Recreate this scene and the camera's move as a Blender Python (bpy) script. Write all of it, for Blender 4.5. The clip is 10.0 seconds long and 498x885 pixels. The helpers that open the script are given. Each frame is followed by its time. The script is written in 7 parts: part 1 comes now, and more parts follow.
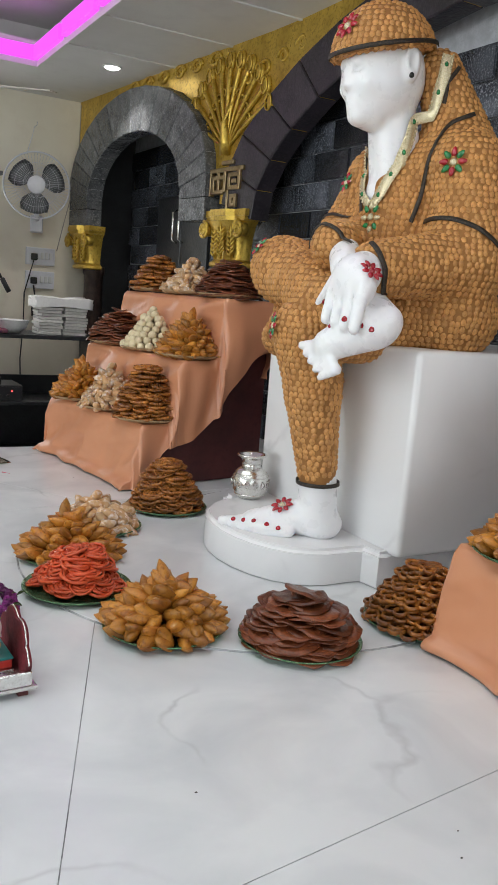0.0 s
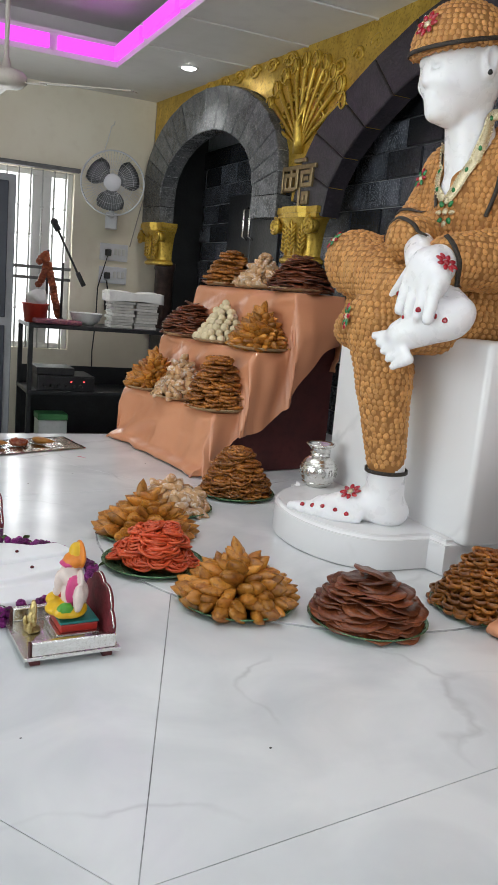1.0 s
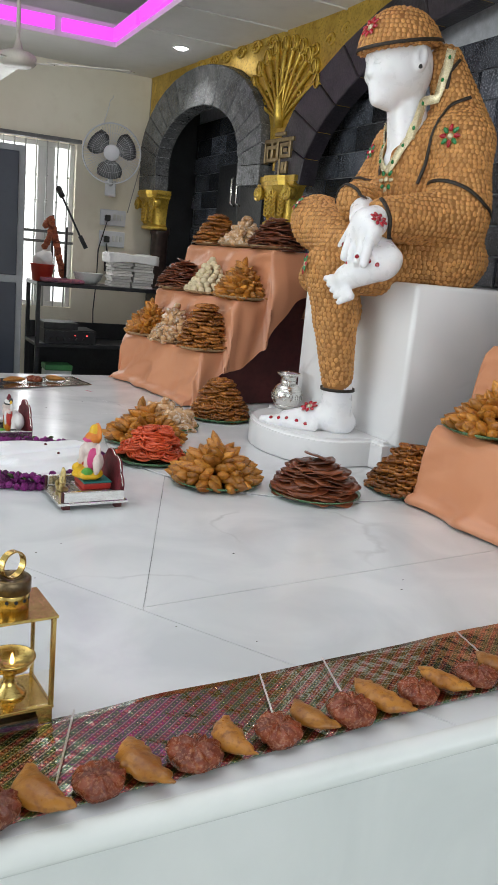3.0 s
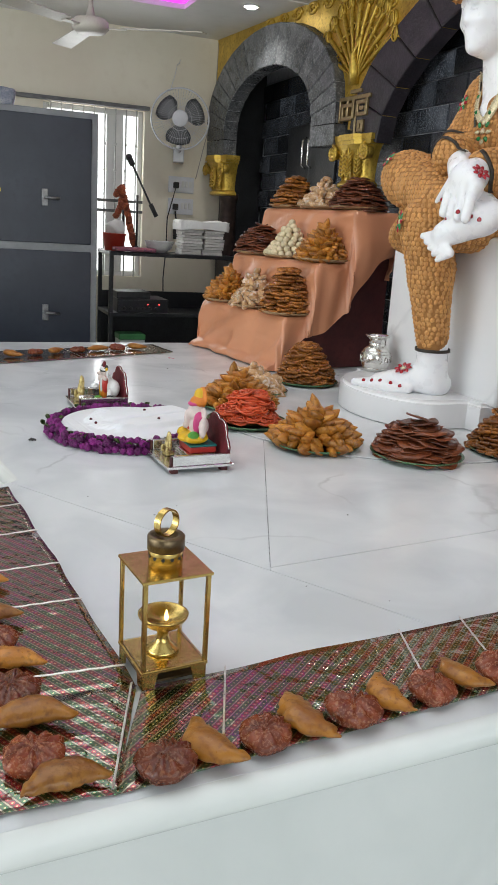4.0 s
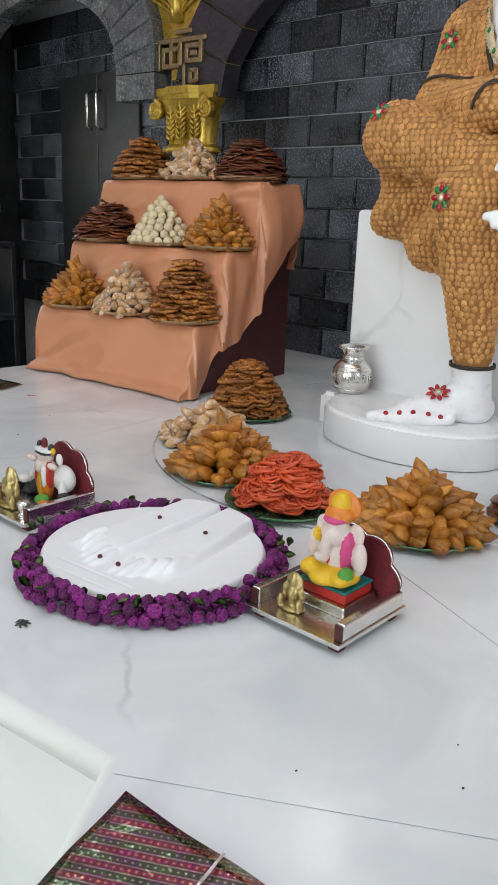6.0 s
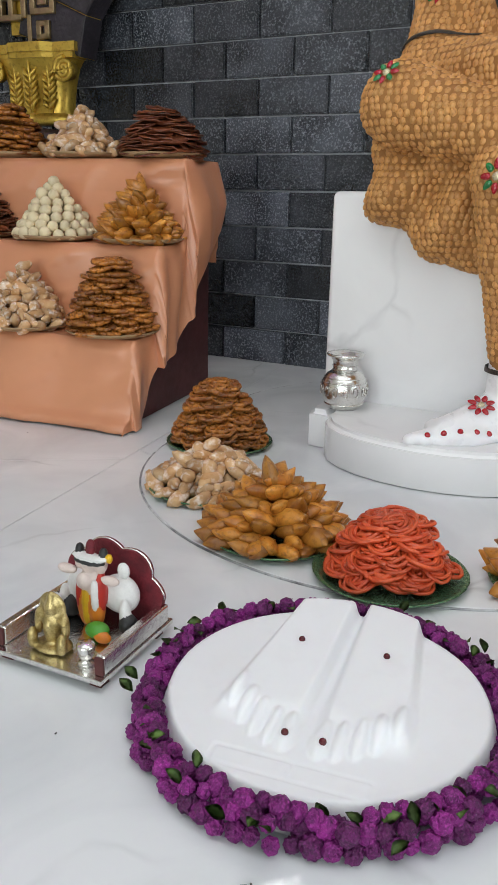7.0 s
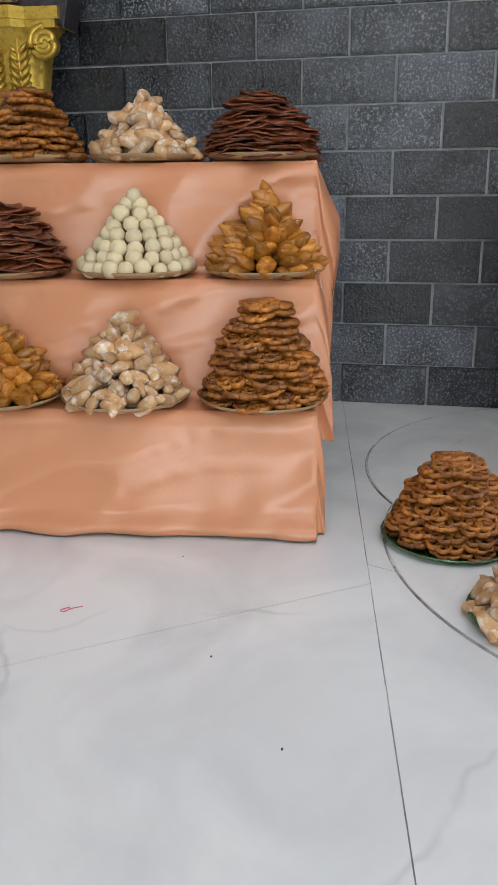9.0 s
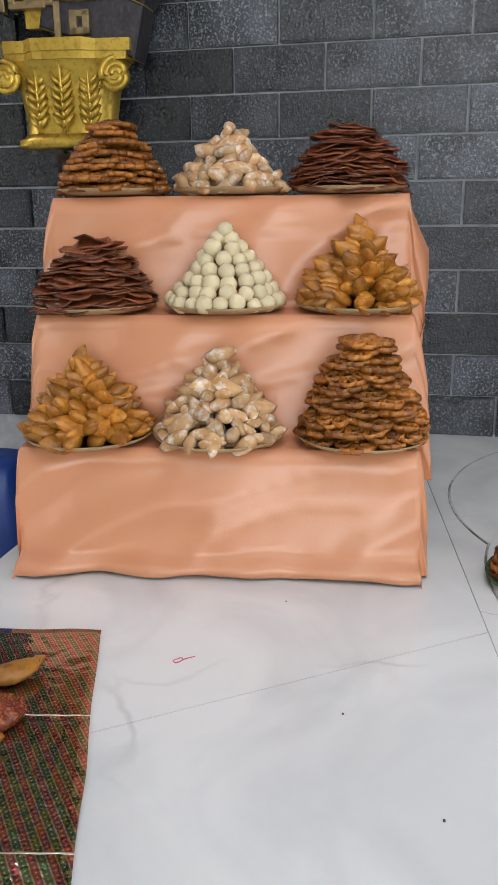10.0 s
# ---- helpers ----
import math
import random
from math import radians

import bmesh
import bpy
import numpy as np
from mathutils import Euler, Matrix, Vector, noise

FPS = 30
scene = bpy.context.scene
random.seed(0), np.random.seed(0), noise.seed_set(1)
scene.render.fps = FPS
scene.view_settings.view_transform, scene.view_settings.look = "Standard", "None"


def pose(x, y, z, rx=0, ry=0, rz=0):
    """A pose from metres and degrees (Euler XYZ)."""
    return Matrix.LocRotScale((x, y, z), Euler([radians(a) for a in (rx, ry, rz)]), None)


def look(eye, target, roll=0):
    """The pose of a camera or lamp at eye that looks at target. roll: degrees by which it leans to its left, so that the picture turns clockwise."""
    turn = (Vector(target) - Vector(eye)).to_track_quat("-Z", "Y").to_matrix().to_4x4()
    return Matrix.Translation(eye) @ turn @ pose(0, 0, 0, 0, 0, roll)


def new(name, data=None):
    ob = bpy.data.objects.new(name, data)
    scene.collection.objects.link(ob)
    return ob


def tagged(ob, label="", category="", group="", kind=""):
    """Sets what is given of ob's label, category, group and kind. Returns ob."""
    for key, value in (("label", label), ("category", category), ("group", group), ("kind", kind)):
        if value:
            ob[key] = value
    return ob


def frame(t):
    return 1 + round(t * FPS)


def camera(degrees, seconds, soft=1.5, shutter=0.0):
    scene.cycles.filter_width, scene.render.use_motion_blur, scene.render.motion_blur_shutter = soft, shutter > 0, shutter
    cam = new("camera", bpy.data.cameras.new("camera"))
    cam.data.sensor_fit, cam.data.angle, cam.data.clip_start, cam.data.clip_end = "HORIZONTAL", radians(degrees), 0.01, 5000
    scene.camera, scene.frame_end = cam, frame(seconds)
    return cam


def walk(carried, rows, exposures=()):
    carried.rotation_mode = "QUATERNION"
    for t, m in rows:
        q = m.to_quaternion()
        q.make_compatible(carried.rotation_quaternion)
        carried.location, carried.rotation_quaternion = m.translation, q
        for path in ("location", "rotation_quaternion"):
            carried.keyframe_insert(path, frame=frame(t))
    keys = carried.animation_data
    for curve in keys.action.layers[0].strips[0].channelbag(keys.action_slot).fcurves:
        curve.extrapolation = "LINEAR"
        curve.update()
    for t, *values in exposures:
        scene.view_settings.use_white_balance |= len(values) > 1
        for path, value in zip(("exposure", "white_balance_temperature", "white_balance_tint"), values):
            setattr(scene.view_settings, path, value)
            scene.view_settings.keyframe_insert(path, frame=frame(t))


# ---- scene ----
cam = camera(34.4, 10.0)
PATH = [
    (0, (0.342, 0.544, 0.807), (1.322, 2.249, 0.448), 4.4),
    (0.5, (0.309, 0.56, 0.787), (1.2, 2.313, 0.426), 5.2),
    (1, (0.27, 0.484, 0.777), (1.121, 2.256, 0.407), 5.1),
    (1.5, (0.215, 0.309, 0.762), (1.083, 2.071, 0.383), 5.3),
    (2, (0.152, 0.101, 0.767), (1.043, 1.851, 0.389), 5.4),
    (3.3, (0.04, -0.134, 0.702), (0.869, 1.626, 0.237), 5.0),
    (3.5, (0.017, -0.128, 0.697), (0.815, 1.641, 0.213), 4.7),
    (4, (-0.059, -0.058, 0.684), (0.674, 1.728, 0.163), 3.6),
    (4.5, (-0.2, 0.13, 0.678), (0.635, 1.862, 0.127), 3.8),
    (5, (-0.281, 0.457, 0.66), (0.736, 2.085, 0.1), 4.5),
    (5.5, (-0.351, 0.886, 0.664), (0.85, 2.382, 0.102), 4.1),
    (6.8, (-0.366, 1.955, 0.687), (1.259, 2.973, 0.118), 0.6),
    (7, (-0.342, 2.118, 0.674), (1.348, 3.014, 0.09), 1.2),
    (7.5, (-0.276, 2.47, 0.687), (1.515, 3.122, 0.08), 0.8),
    (8, (-0.217, 2.757, 0.672), (1.63, 3.194, 0.043), 0.3),
    (8.5, (-0.13, 3.024, 0.683), (1.732, 3.452, 0.091), -0.7),
    (9, (-0.097, 3.3, 0.717), (1.77, 3.699, 0.12), -0.5),
    (9.5, (-0.081, 3.44, 0.757), (1.791, 3.848, 0.185), -0.7),
    (10, (-0.082, 3.501, 0.746), (1.794, 3.922, 0.196), -0.6),
]
walk(cam, [(t, look(e, g, r)) for t, e, g, r in PATH],
     exposures=[(0, -0.05), (7.5, -0.03), (8.5, 0.08), (9.0, 0.15), (9.5, 0.24), (10.0, 0.30)])

# ---- light ----
world = bpy.data.worlds.new("world")
scene.world = world
world.use_nodes = True
wn, wl = world.node_tree.nodes, world.node_tree.links
sky = wn.new("ShaderNodeTexSky")
sky.sky_type, sky.sun_disc = "NISHITA", False
sky.sun_elevation, sky.sun_rotation = radians(50), radians(20)
wl.new(sky.outputs[0], wn["Background"].inputs[0])
wn["Background"].inputs[1].default_value = 0.12


def area(name, m, sx, sy, watts, colour=(1, 1, 1)):
    d = bpy.data.lights.new(name, "AREA")
    d.shape, d.size, d.size_y, d.energy, d.color = "RECTANGLE", sx, sy, watts, colour
    ob = new(name, d)
    ob.matrix_world = m
    return ob


LOW = -0.55      # hall floor
CEIL = 2.13      # underside of the lower ceiling
BACK = 6.80      # cream wall
WALLX = 2.68     # brick wall
# fill lamps for assumed daylight from the unseen hall, window daylight, and a tray fill
area("hall_west_fill", look((-5.6, 1.5, 1.0), (1.5, 2.5, 0.6)), 5.0, 2.2, 170, (0.92, 0.975, 1.0))
area("hall_south_fill", look((0.5, -4.6, 1.0), (1.3, 2.5, 0.6)), 4.5, 2.2, 95, (0.92, 0.975, 1.0))
area("window_light", look((1.3, 6.95, 1.0), (1.3, 5.0, 0.8)), 0.75, 1.1, 14, (0.95, 0.98, 1.0))

# added fill, no fitting behind it: brightens the marble from above
area("tray_fill_light", look((0.1, 2.2, 2.40), (0.1, 2.2, 0)), 2.0, 3.6, 32, (0.93, 0.975, 1.0))

# ---- materials ----


def nodes_of(name):
    m = bpy.data.materials.new(name)
    m.use_nodes = True
    n, l = m.node_tree.nodes, m.node_tree.links
    return m, n, l, n["Principled BSDF"]


def surf(name, c1, c2, scale=8.0, rough=(0.5, 0.7), bump=0.0, bscale=None, metal=0.0, spec=0.5, c3=None, fine=6.0,
         vary=0.0, sss=0.0, coat=0.0, island=False, trans=0.0):
    """Two-scale mottled surface: broad noise between c1 and c2, finer specks towards c3, and a fine bump."""
    m, n, l, p = nodes_of(name)
    tc = n.new("ShaderNodeTexCoord")
    info = n.new("ShaderNodeObjectInfo")
    off = n.new("ShaderNodeVectorMath")
    off.operation = "MULTIPLY_ADD"
    cmb = n.new("ShaderNodeCombineXYZ")
    for i in range(3):
        l.new(info.outputs["Random"], cmb.inputs[i])
    l.new(cmb.outputs[0], off.inputs[0])
    off.inputs[1].default_value = (7.3, 3.1, 5.7)
    l.new(tc.outputs["Object"], off.inputs[2])
    a = n.new("ShaderNodeTexNoise")
    a.inputs["Scale"].default_value, a.inputs["Detail"].default_value = scale, 4
    l.new(off.outputs[0], a.inputs["Vector"])
    b = n.new("ShaderNodeTexNoise")
    b.inputs["Scale"].default_value, b.inputs["Detail"].default_value = scale * fine, 3
    l.new(off.outputs[0], b.inputs["Vector"])
    r = n.new("ShaderNodeValToRGB")
    r.color_ramp.elements[0].position, r.color_ramp.elements[1].position = 0.32, 0.68
    r.color_ramp.elements[0].color, r.color_ramp.elements[1].color = (*c1, 1), (*c2, 1)
    l.new(a.outputs[0], r.inputs[0])
    mix = n.new("ShaderNodeMixRGB")
    mix.inputs[2].default_value = (*(c3 or c1), 1)
    k = n.new("ShaderNodeMapRange")
    k.inputs[1].default_value, k.inputs[2].default_value, k.inputs[4].default_value = 0.5, 0.72, 0.75
    l.new(b.outputs[0], k.inputs[0])
    l.new(k.outputs[0], mix.inputs[0])
    l.new(r.outputs[0], mix.inputs[1])
    out = mix.outputs[0]
    if vary:
        h = n.new("ShaderNodeHueSaturation")
        v = n.new("ShaderNodeMapRange")
        v.inputs[3].default_value, v.inputs[4].default_value = 1 - vary, 1 + vary
        if island:
            g = n.new("ShaderNodeNewGeometry")
            l.new(g.outputs["Random Per Island"], v.inputs[0])
        else:
            l.new(info.outputs["Random"], v.inputs[0])
        l.new(v.outputs[0], h.inputs["Value"])
        l.new(out, h.inputs["Color"])
        out = h.outputs[0]
    l.new(out, p.inputs["Base Color"])
    q = n.new("ShaderNodeMapRange")
    q.inputs[3].default_value, q.inputs[4].default_value = rough
    l.new(b.outputs[0], q.inputs[0])
    l.new(q.outputs[0], p.inputs["Roughness"])
    p.inputs["Metallic"].default_value = metal
    p.inputs["Specular IOR Level"].default_value = spec
    p.inputs["Coat Weight"].default_value = coat
    p.inputs["Coat Roughness"].default_value = 0.12
    p.inputs["Transmission Weight"].default_value = trans
    if sss:
        p.inputs["Subsurface Weight"].default_value = sss
        p.inputs["Subsurface Radius"].default_value = (0.02, 0.015, 0.01)
    if bump:
        bn = n.new("ShaderNodeBump")
        bn.inputs["Strength"].default_value, bn.inputs["Distance"].default_value = 1.0, bump
        c = n.new("ShaderNodeTexNoise")
        c.inputs["Scale"].default_value, c.inputs["Detail"].default_value = bscale or scale * fine, 5
        l.new(off.outputs[0], c.inputs["Vector"])
        l.new(c.outputs[0], bn.inputs["Height"])
        l.new(bn.outputs[0], p.inputs["Normal"])
    return m


def marble(name, base, cloud, vein, vscale, amount, rough, spots=0.0):
    """Pale marble: soft clouds and thin broken veins."""
    m, n, l, p = nodes_of(name)
    tc = n.new("ShaderNodeTexCoord")
    w = n.new("ShaderNodeTexNoise")
    w.inputs["Scale"].default_value, w.inputs["Detail"].default_value = 1.7, 5
    l.new(tc.outputs["Object"], w.inputs["Vector"])
    add = n.new("ShaderNodeMixRGB")
    add.blend_type, add.inputs[0].default_value = "ADD", 0.55
    l.new(tc.outputs["Object"], add.inputs[1])
    l.new(w.outputs["Color"], add.inputs[2])
    v = n.new("ShaderNodeTexVoronoi")
    v.feature = "DISTANCE_TO_EDGE"
    v.inputs["Scale"].default_value = vscale
    l.new(add.outputs[0], v.inputs["Vector"])
    rv = n.new("ShaderNodeMapRange")
    rv.inputs[1].default_value, rv.inputs[2].default_value = 0.0, 0.016
    rv.inputs[3].default_value, rv.inputs[4].default_value = amount, 0.0
    l.new(v.outputs[0], rv.inputs[0])
    gate = n.new("ShaderNodeTexNoise")
    gate.inputs["Scale"].default_value = 2.6
    l.new(tc.outputs["Object"], gate.inputs["Vector"])
    gr = n.new("ShaderNodeMapRange")
    gr.inputs[1].default_value, gr.inputs[2].default_value = 0.48, 0.66
    l.new(gate.outputs[0], gr.inputs[0])
    mul = n.new("ShaderNodeMath")
    mul.operation = "MULTIPLY"
    l.new(rv.outputs[0], mul.inputs[0])
    l.new(gr.outputs[0], mul.inputs[1])
    cl = n.new("ShaderNodeTexNoise")
    cl.inputs["Scale"].default_value, cl.inputs["Detail"].default_value, cl.inputs["Distortion"].default_value = 3.2, 7, 0.8
    l.new(tc.outputs["Object"], cl.inputs["Vector"])
    r = n.new("ShaderNodeValToRGB")
    r.color_ramp.elements[0].position, r.color_ramp.elements[1].position = 0.35, 0.62
    r.color_ramp.elements[0].color, r.color_ramp.elements[1].color = (*cloud, 1), (*base, 1)
    l.new(cl.outputs[0], r.inputs[0])
    mix = n.new("ShaderNodeMixRGB")
    mix.inputs[2].default_value = (*vein, 1)
    l.new(mul.outputs[0], mix.inputs[0])
    l.new(r.outputs[0], mix.inputs[1])
    l.new(mix.outputs[0], p.inputs["Base Color"])
    rr = n.new("ShaderNodeMapRange")
    rr.inputs[3].default_value, rr.inputs[4].default_value = rough
    l.new(cl.outputs[0], rr.inputs[0])
    l.new(rr.outputs[0], p.inputs["Roughness"])
    return m


def glow(name, colour, strength):
    m, n, l, p = nodes_of(name)
    p.inputs["Base Color"].default_value = (*colour, 1)
    p.inputs["Emission Color"].default_value = (*colour, 1)
    p.inputs["Emission Strength"].default_value = strength
    return m


def glass(name, rough=0.02):
    m, n, l, p = nodes_of(name)
    p.inputs["Base Color"].default_value = (0.97, 0.98, 0.97, 1)
    p.inputs["Roughness"].default_value, p.inputs["IOR"].default_value = rough, 1.1
    p.inputs["Transmission Weight"].default_value = 1.0
    return m


M_FLOOR = marble("floor_marble", (0.80, 0.825, 0.835), (0.66, 0.69, 0.71), (0.40, 0.41, 0.42), 1.5, 0.45, (0.12, 0.26))
M_EDGE = marble("edge_marble", (0.80, 0.82, 0.80), (0.72, 0.75, 0.73), (0.5, 0.52, 0.5), 1.2, 0.3, (0.2, 0.3))
M_SEAT = marble("seat_marble", (0.87, 0.87, 0.875), (0.82, 0.82, 0.83), (0.30, 0.30, 0.31), 1.1, 0.35, (0.16, 0.28))
M_GROUT = surf("joint_filler", (0.16, 0.165, 0.17), (0.66, 0.68, 0.69), 9, (0.6, 0.8), fine=5, c3=(0.10, 0.105, 0.11))
M_CREAM = surf("cream_wall_paint", (0.74, 0.68, 0.55), (0.79, 0.74, 0.61), 2.0, (0.6, 0.8), 0.0006, 60, c3=(0.73, 0.67, 0.54))
M_CEIL = surf("ceiling_paint", (0.66, 0.65, 0.63), (0.72, 0.71, 0.69), 1.5, (0.5, 0.7), 0.0003, 80)
M_HALL = surf("hall_wall_paint", (0.72, 0.70, 0.66), (0.78, 0.76, 0.72), 1.5, (0.6, 0.8))
M_LOWFLOOR = surf("hall_floor_stone", (0.62, 0.64, 0.60), (0.72, 0.74, 0.70), 3, (0.25, 0.4))
# c3 specks put the glossy stone's bright sparkle into its colour
M_BRICK = surf("dark_stone_brick", (0.011, 0.013, 0.017), (0.066, 0.073, 0.089), 6, (0.14, 0.32), 0.0035, 130, c3=(0.21, 0.228, 0.26), fine=22, vary=0.8)
M_MORTAR = surf("grey_mortar", (0.42, 0.43, 0.46), (0.58, 0.59, 0.63), 25, (0.4, 0.6), 0.001, 90)
M_ARCHSTONE = surf("grey_arch_stone", (0.05, 0.053, 0.058), (0.12, 0.125, 0.13), 14, (0.12, 0.26), 0.010, 34, c3=(0.22, 0.225, 0.23), vary=0.25)
M_VOUSS = surf("dark_arch_stone", (0.016, 0.013, 0.018), (0.04, 0.033, 0.042), 10, (0.3, 0.5), 0.003, 60, c3=(0.06, 0.05, 0.06), vary=0.3)
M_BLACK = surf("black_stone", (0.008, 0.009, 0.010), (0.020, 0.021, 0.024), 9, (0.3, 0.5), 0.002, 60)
M_WOODDARK = surf("dark_carved_wood", (0.022, 0.012, 0.010), (0.065, 0.038, 0.030), 22, (0.3, 0.5), 0.003, 50)
M_GOLD = surf("gold_paint", (0.50, 0.32, 0.045), (0.72, 0.50, 0.09), 10, (0.22, 0.42), 0.0018, 50, metal=0.6, c3=(0.30, 0.17, 0.02))
M_BRASS = surf("polished_brass", (0.60, 0.42, 0.13), (0.75, 0.55, 0.20), 30, (0.15, 0.32), metal=1.0, c3=(0.35, 0.22, 0.06))
M_SILVER = surf("embossed_silver", (0.75, 0.74, 0.71), (0.86, 0.85, 0.82), 40, (0.14, 0.3), 0.0008, 120, metal=1.0, c3=(0.5, 0.48, 0.45))
M_PEACH = surf("peach_satin", (0.635, 0.275, 0.142), (0.655, 0.286, 0.150), 2, (0.28, 0.34), 0.0003, 500, spec=0.65)
M_MAROON = surf("maroon_cloth", (0.055, 0.010, 0.010), (0.10, 0.020, 0.019), 6, (0.45, 0.65), 0.0006, 200)
M_SKIN = surf("white_marble_carved", (0.86, 0.86, 0.88), (0.90, 0.90, 0.915), 5, (0.22, 0.35), sss=0.06)
M_NUT = surf("tan_nut", (0.50, 0.23, 0.064), (0.63, 0.32, 0.098), 30, (0.4, 0.6), 0.0006, 300, c3=(0.37, 0.165, 0.046), vary=0.16, island=True)
# nut colour darkened: the shade in the gaps is put into the backing
M_NUTBASE = surf("shaded_robe_backing", (0.30, 0.13, 0.034), (0.36, 0.165, 0.045), 30, (0.7, 0.9))
M_TRIM = surf("black_trim", (0.012, 0.01, 0.01), (0.05, 0.04, 0.02), 200, (0.4, 0.6))


# ---- mesh helpers ----


def part(name, bm, material, parent=None, label="", m=None, smooth=False, autosharp=None):
    """Links a bmesh as one mesh object under a thing, a part or nothing."""
    me = bpy.data.meshes.new(name)
    if smooth:
        for f in bm.faces:
            f.smooth = True
    if autosharp:
        for e in bm.edges:
            if len(e.link_faces) == 2 and e.calc_face_angle(0) > radians(autosharp):
                e.smooth = False
    bm.to_mesh(me)
    bm.free()
    for x in (material if isinstance(material, (list, tuple)) else [material]):
        me.materials.append(x)
    return place(name, me, parent, label, m)


def place(name, me, parent=None, label="", m=None):
    ob = new(name, me)
    if parent is not None:
        ob.parent = parent
    if m is not None:
        ob.matrix_basis = m
    if label:
        ob["label"] = label
    return ob


def box(bm, x0, y0, z0, x1, y1, z1, bevel=0.0, seg=2, mi=0):
    vs = bmesh.ops.create_cube(bm, size=1.0)["verts"]
    for v in vs:
        v.co = Vector(((x0 + x1) / 2 + v.co.x * (x1 - x0), (y0 + y1) / 2 + v.co.y * (y1 - y0), (z0 + z1) / 2 + v.co.z * (z1 - z0)))
    fs = {f for v in vs for f in v.link_faces}
    for f in fs:
        f.material_index = mi
    if bevel:
        es = list({e for v in vs for e in v.link_edges})
        bmesh.ops.bevel(bm, geom=es, offset=bevel, segments=seg, profile=0.5, affect="EDGES", material=-1)


def boxed(x0, y0, z0, x1, y1, z1, bevel=0.0, seg=2):
    bm = bmesh.new()
    box(bm, x0, y0, z0, x1, y1, z1, bevel, seg)
    return bm


def lathe(bm, profile, seg=24, m=None, wobble=0.0, mi=0):
    """Revolves (radius, height) pairs round z."""
    rings = []
    m = m or Matrix()
    for k, (r, z) in enumerate(profile):
        ring = []
        for i in range(seg):
            a = 2 * math.pi * i / seg
            rr = r * (1 + wobble * math.sin(5 * a + k))
            ring.append(bm.verts.new(m @ Vector((rr * math.cos(a), rr * math.sin(a), z))))
        rings.append(ring)
    for a, b in zip(rings, rings[1:]):
        for i in range(seg):
            j = (i + 1) % seg
            f = bm.faces.new((a[i], a[j], b[j], b[i]))
            f.material_index, f.smooth = mi, True
    if profile[0][0] > 1e-5:
        bm.faces.new(rings[0][::-1]).material_index = mi
    if profile[-1][0] > 1e-5:
        bm.faces.new(rings[-1]).material_index = mi


def tube(bm, pts, r, seg=6, closed=False, mi=0, flat=1.0, taper=None):
    """A tube of radius r along pts; flat squashes it along z; taper(k) scales the radius along it, k from 0 to 1."""
    n = len(pts)
    rings = []
    for i, p in enumerate(pts):
        p = Vector(p)
        a = Vector(pts[(i - 1) % n] if closed or i else pts[0])
        b = Vector(pts[(i + 1) % n] if closed or i < n - 1 else pts[-1])
        d = (b - a).normalized() if (b - a).length > 1e-9 else Vector((0, 0, 1))
        up = Vector((0, 0, 1)) if abs(d.z) < 0.95 else Vector((1, 0, 0))
        s = d.cross(up).normalized()
        u = s.cross(d).normalized()
        rr = r * (taper(i / max(1, n - 1)) if taper else 1.0)
        rings.append([bm.verts.new(p + s * math.cos(2 * math.pi * k / seg) * rr + u * math.sin(2 * math.pi * k / seg) * rr * flat) for k in range(seg)])
    pairs = list(zip(rings, rings[1:])) + ([(rings[-1], rings[0])] if closed else [])
    for a, b in pairs:
        for k in range(seg):
            j = (k + 1) % seg
            f = bm.faces.new((a[k], a[j], b[j], b[k]))
            f.material_index, f.smooth = mi, True
    if not closed:
        bm.faces.new(rings[0][::-1]).material_index = mi
        bm.faces.new(rings[-1]).material_index = mi


def prism(bm, pts, z0, z1, mi=0, fn=None):
    """An upright prism over a plan polygon (counter-clockwise); fn maps (a, b, c) to a place."""
    fn = fn or (lambda a, b, c: (a, b, c))
    lo = [bm.verts.new(fn(x, y, z0)) for x, y in pts]
    hi = [bm.verts.new(fn(x, y, z1)) for x, y in pts]
    n = len(pts)
    fs = [bm.faces.new(lo[::-1]), bm.faces.new(hi)]
    for i in range(n):
        j = (i + 1) % n
        fs.append(bm.faces.new((lo[i], lo[j], hi[j], hi[i])))
    for f in fs:
        f.material_index = mi
    return fs


def empty(name, m, label="", category="", group="", kind=""):
    ob = new(name)
    ob.matrix_basis = m
    return tagged(ob, label, category, group, kind)

# ---- the setting ----
# the dais, of fitted marble slabs with dark joints
DAIS = [(-0.09, 0.74), (4.2, 0.95), (4.2, 4.42), (0.02, 4.42), (0.10, 2.33), (0.15, 2.03), (-0.09, 1.86)]


def clip(poly, a, b, side):
    """The part of a polygon on the left (side 1) or right (-1) of the line from a to b."""
    out = []
    f = lambda p: side * ((b[0] - a[0]) * (p[1] - a[1]) - (b[1] - a[1]) * (p[0] - a[0]))
    for i, p in enumerate(poly):
        q = poly[(i + 1) % len(poly)]
        fp, fq = f(p), f(q)
        if fp >= 0:
            out.append(p)
        if fp * fq < 0:
            k = fp / (fp - fq)
            out.append((p[0] + k * (q[0] - p[0]), p[1] + k * (q[1] - p[1])))
    return out


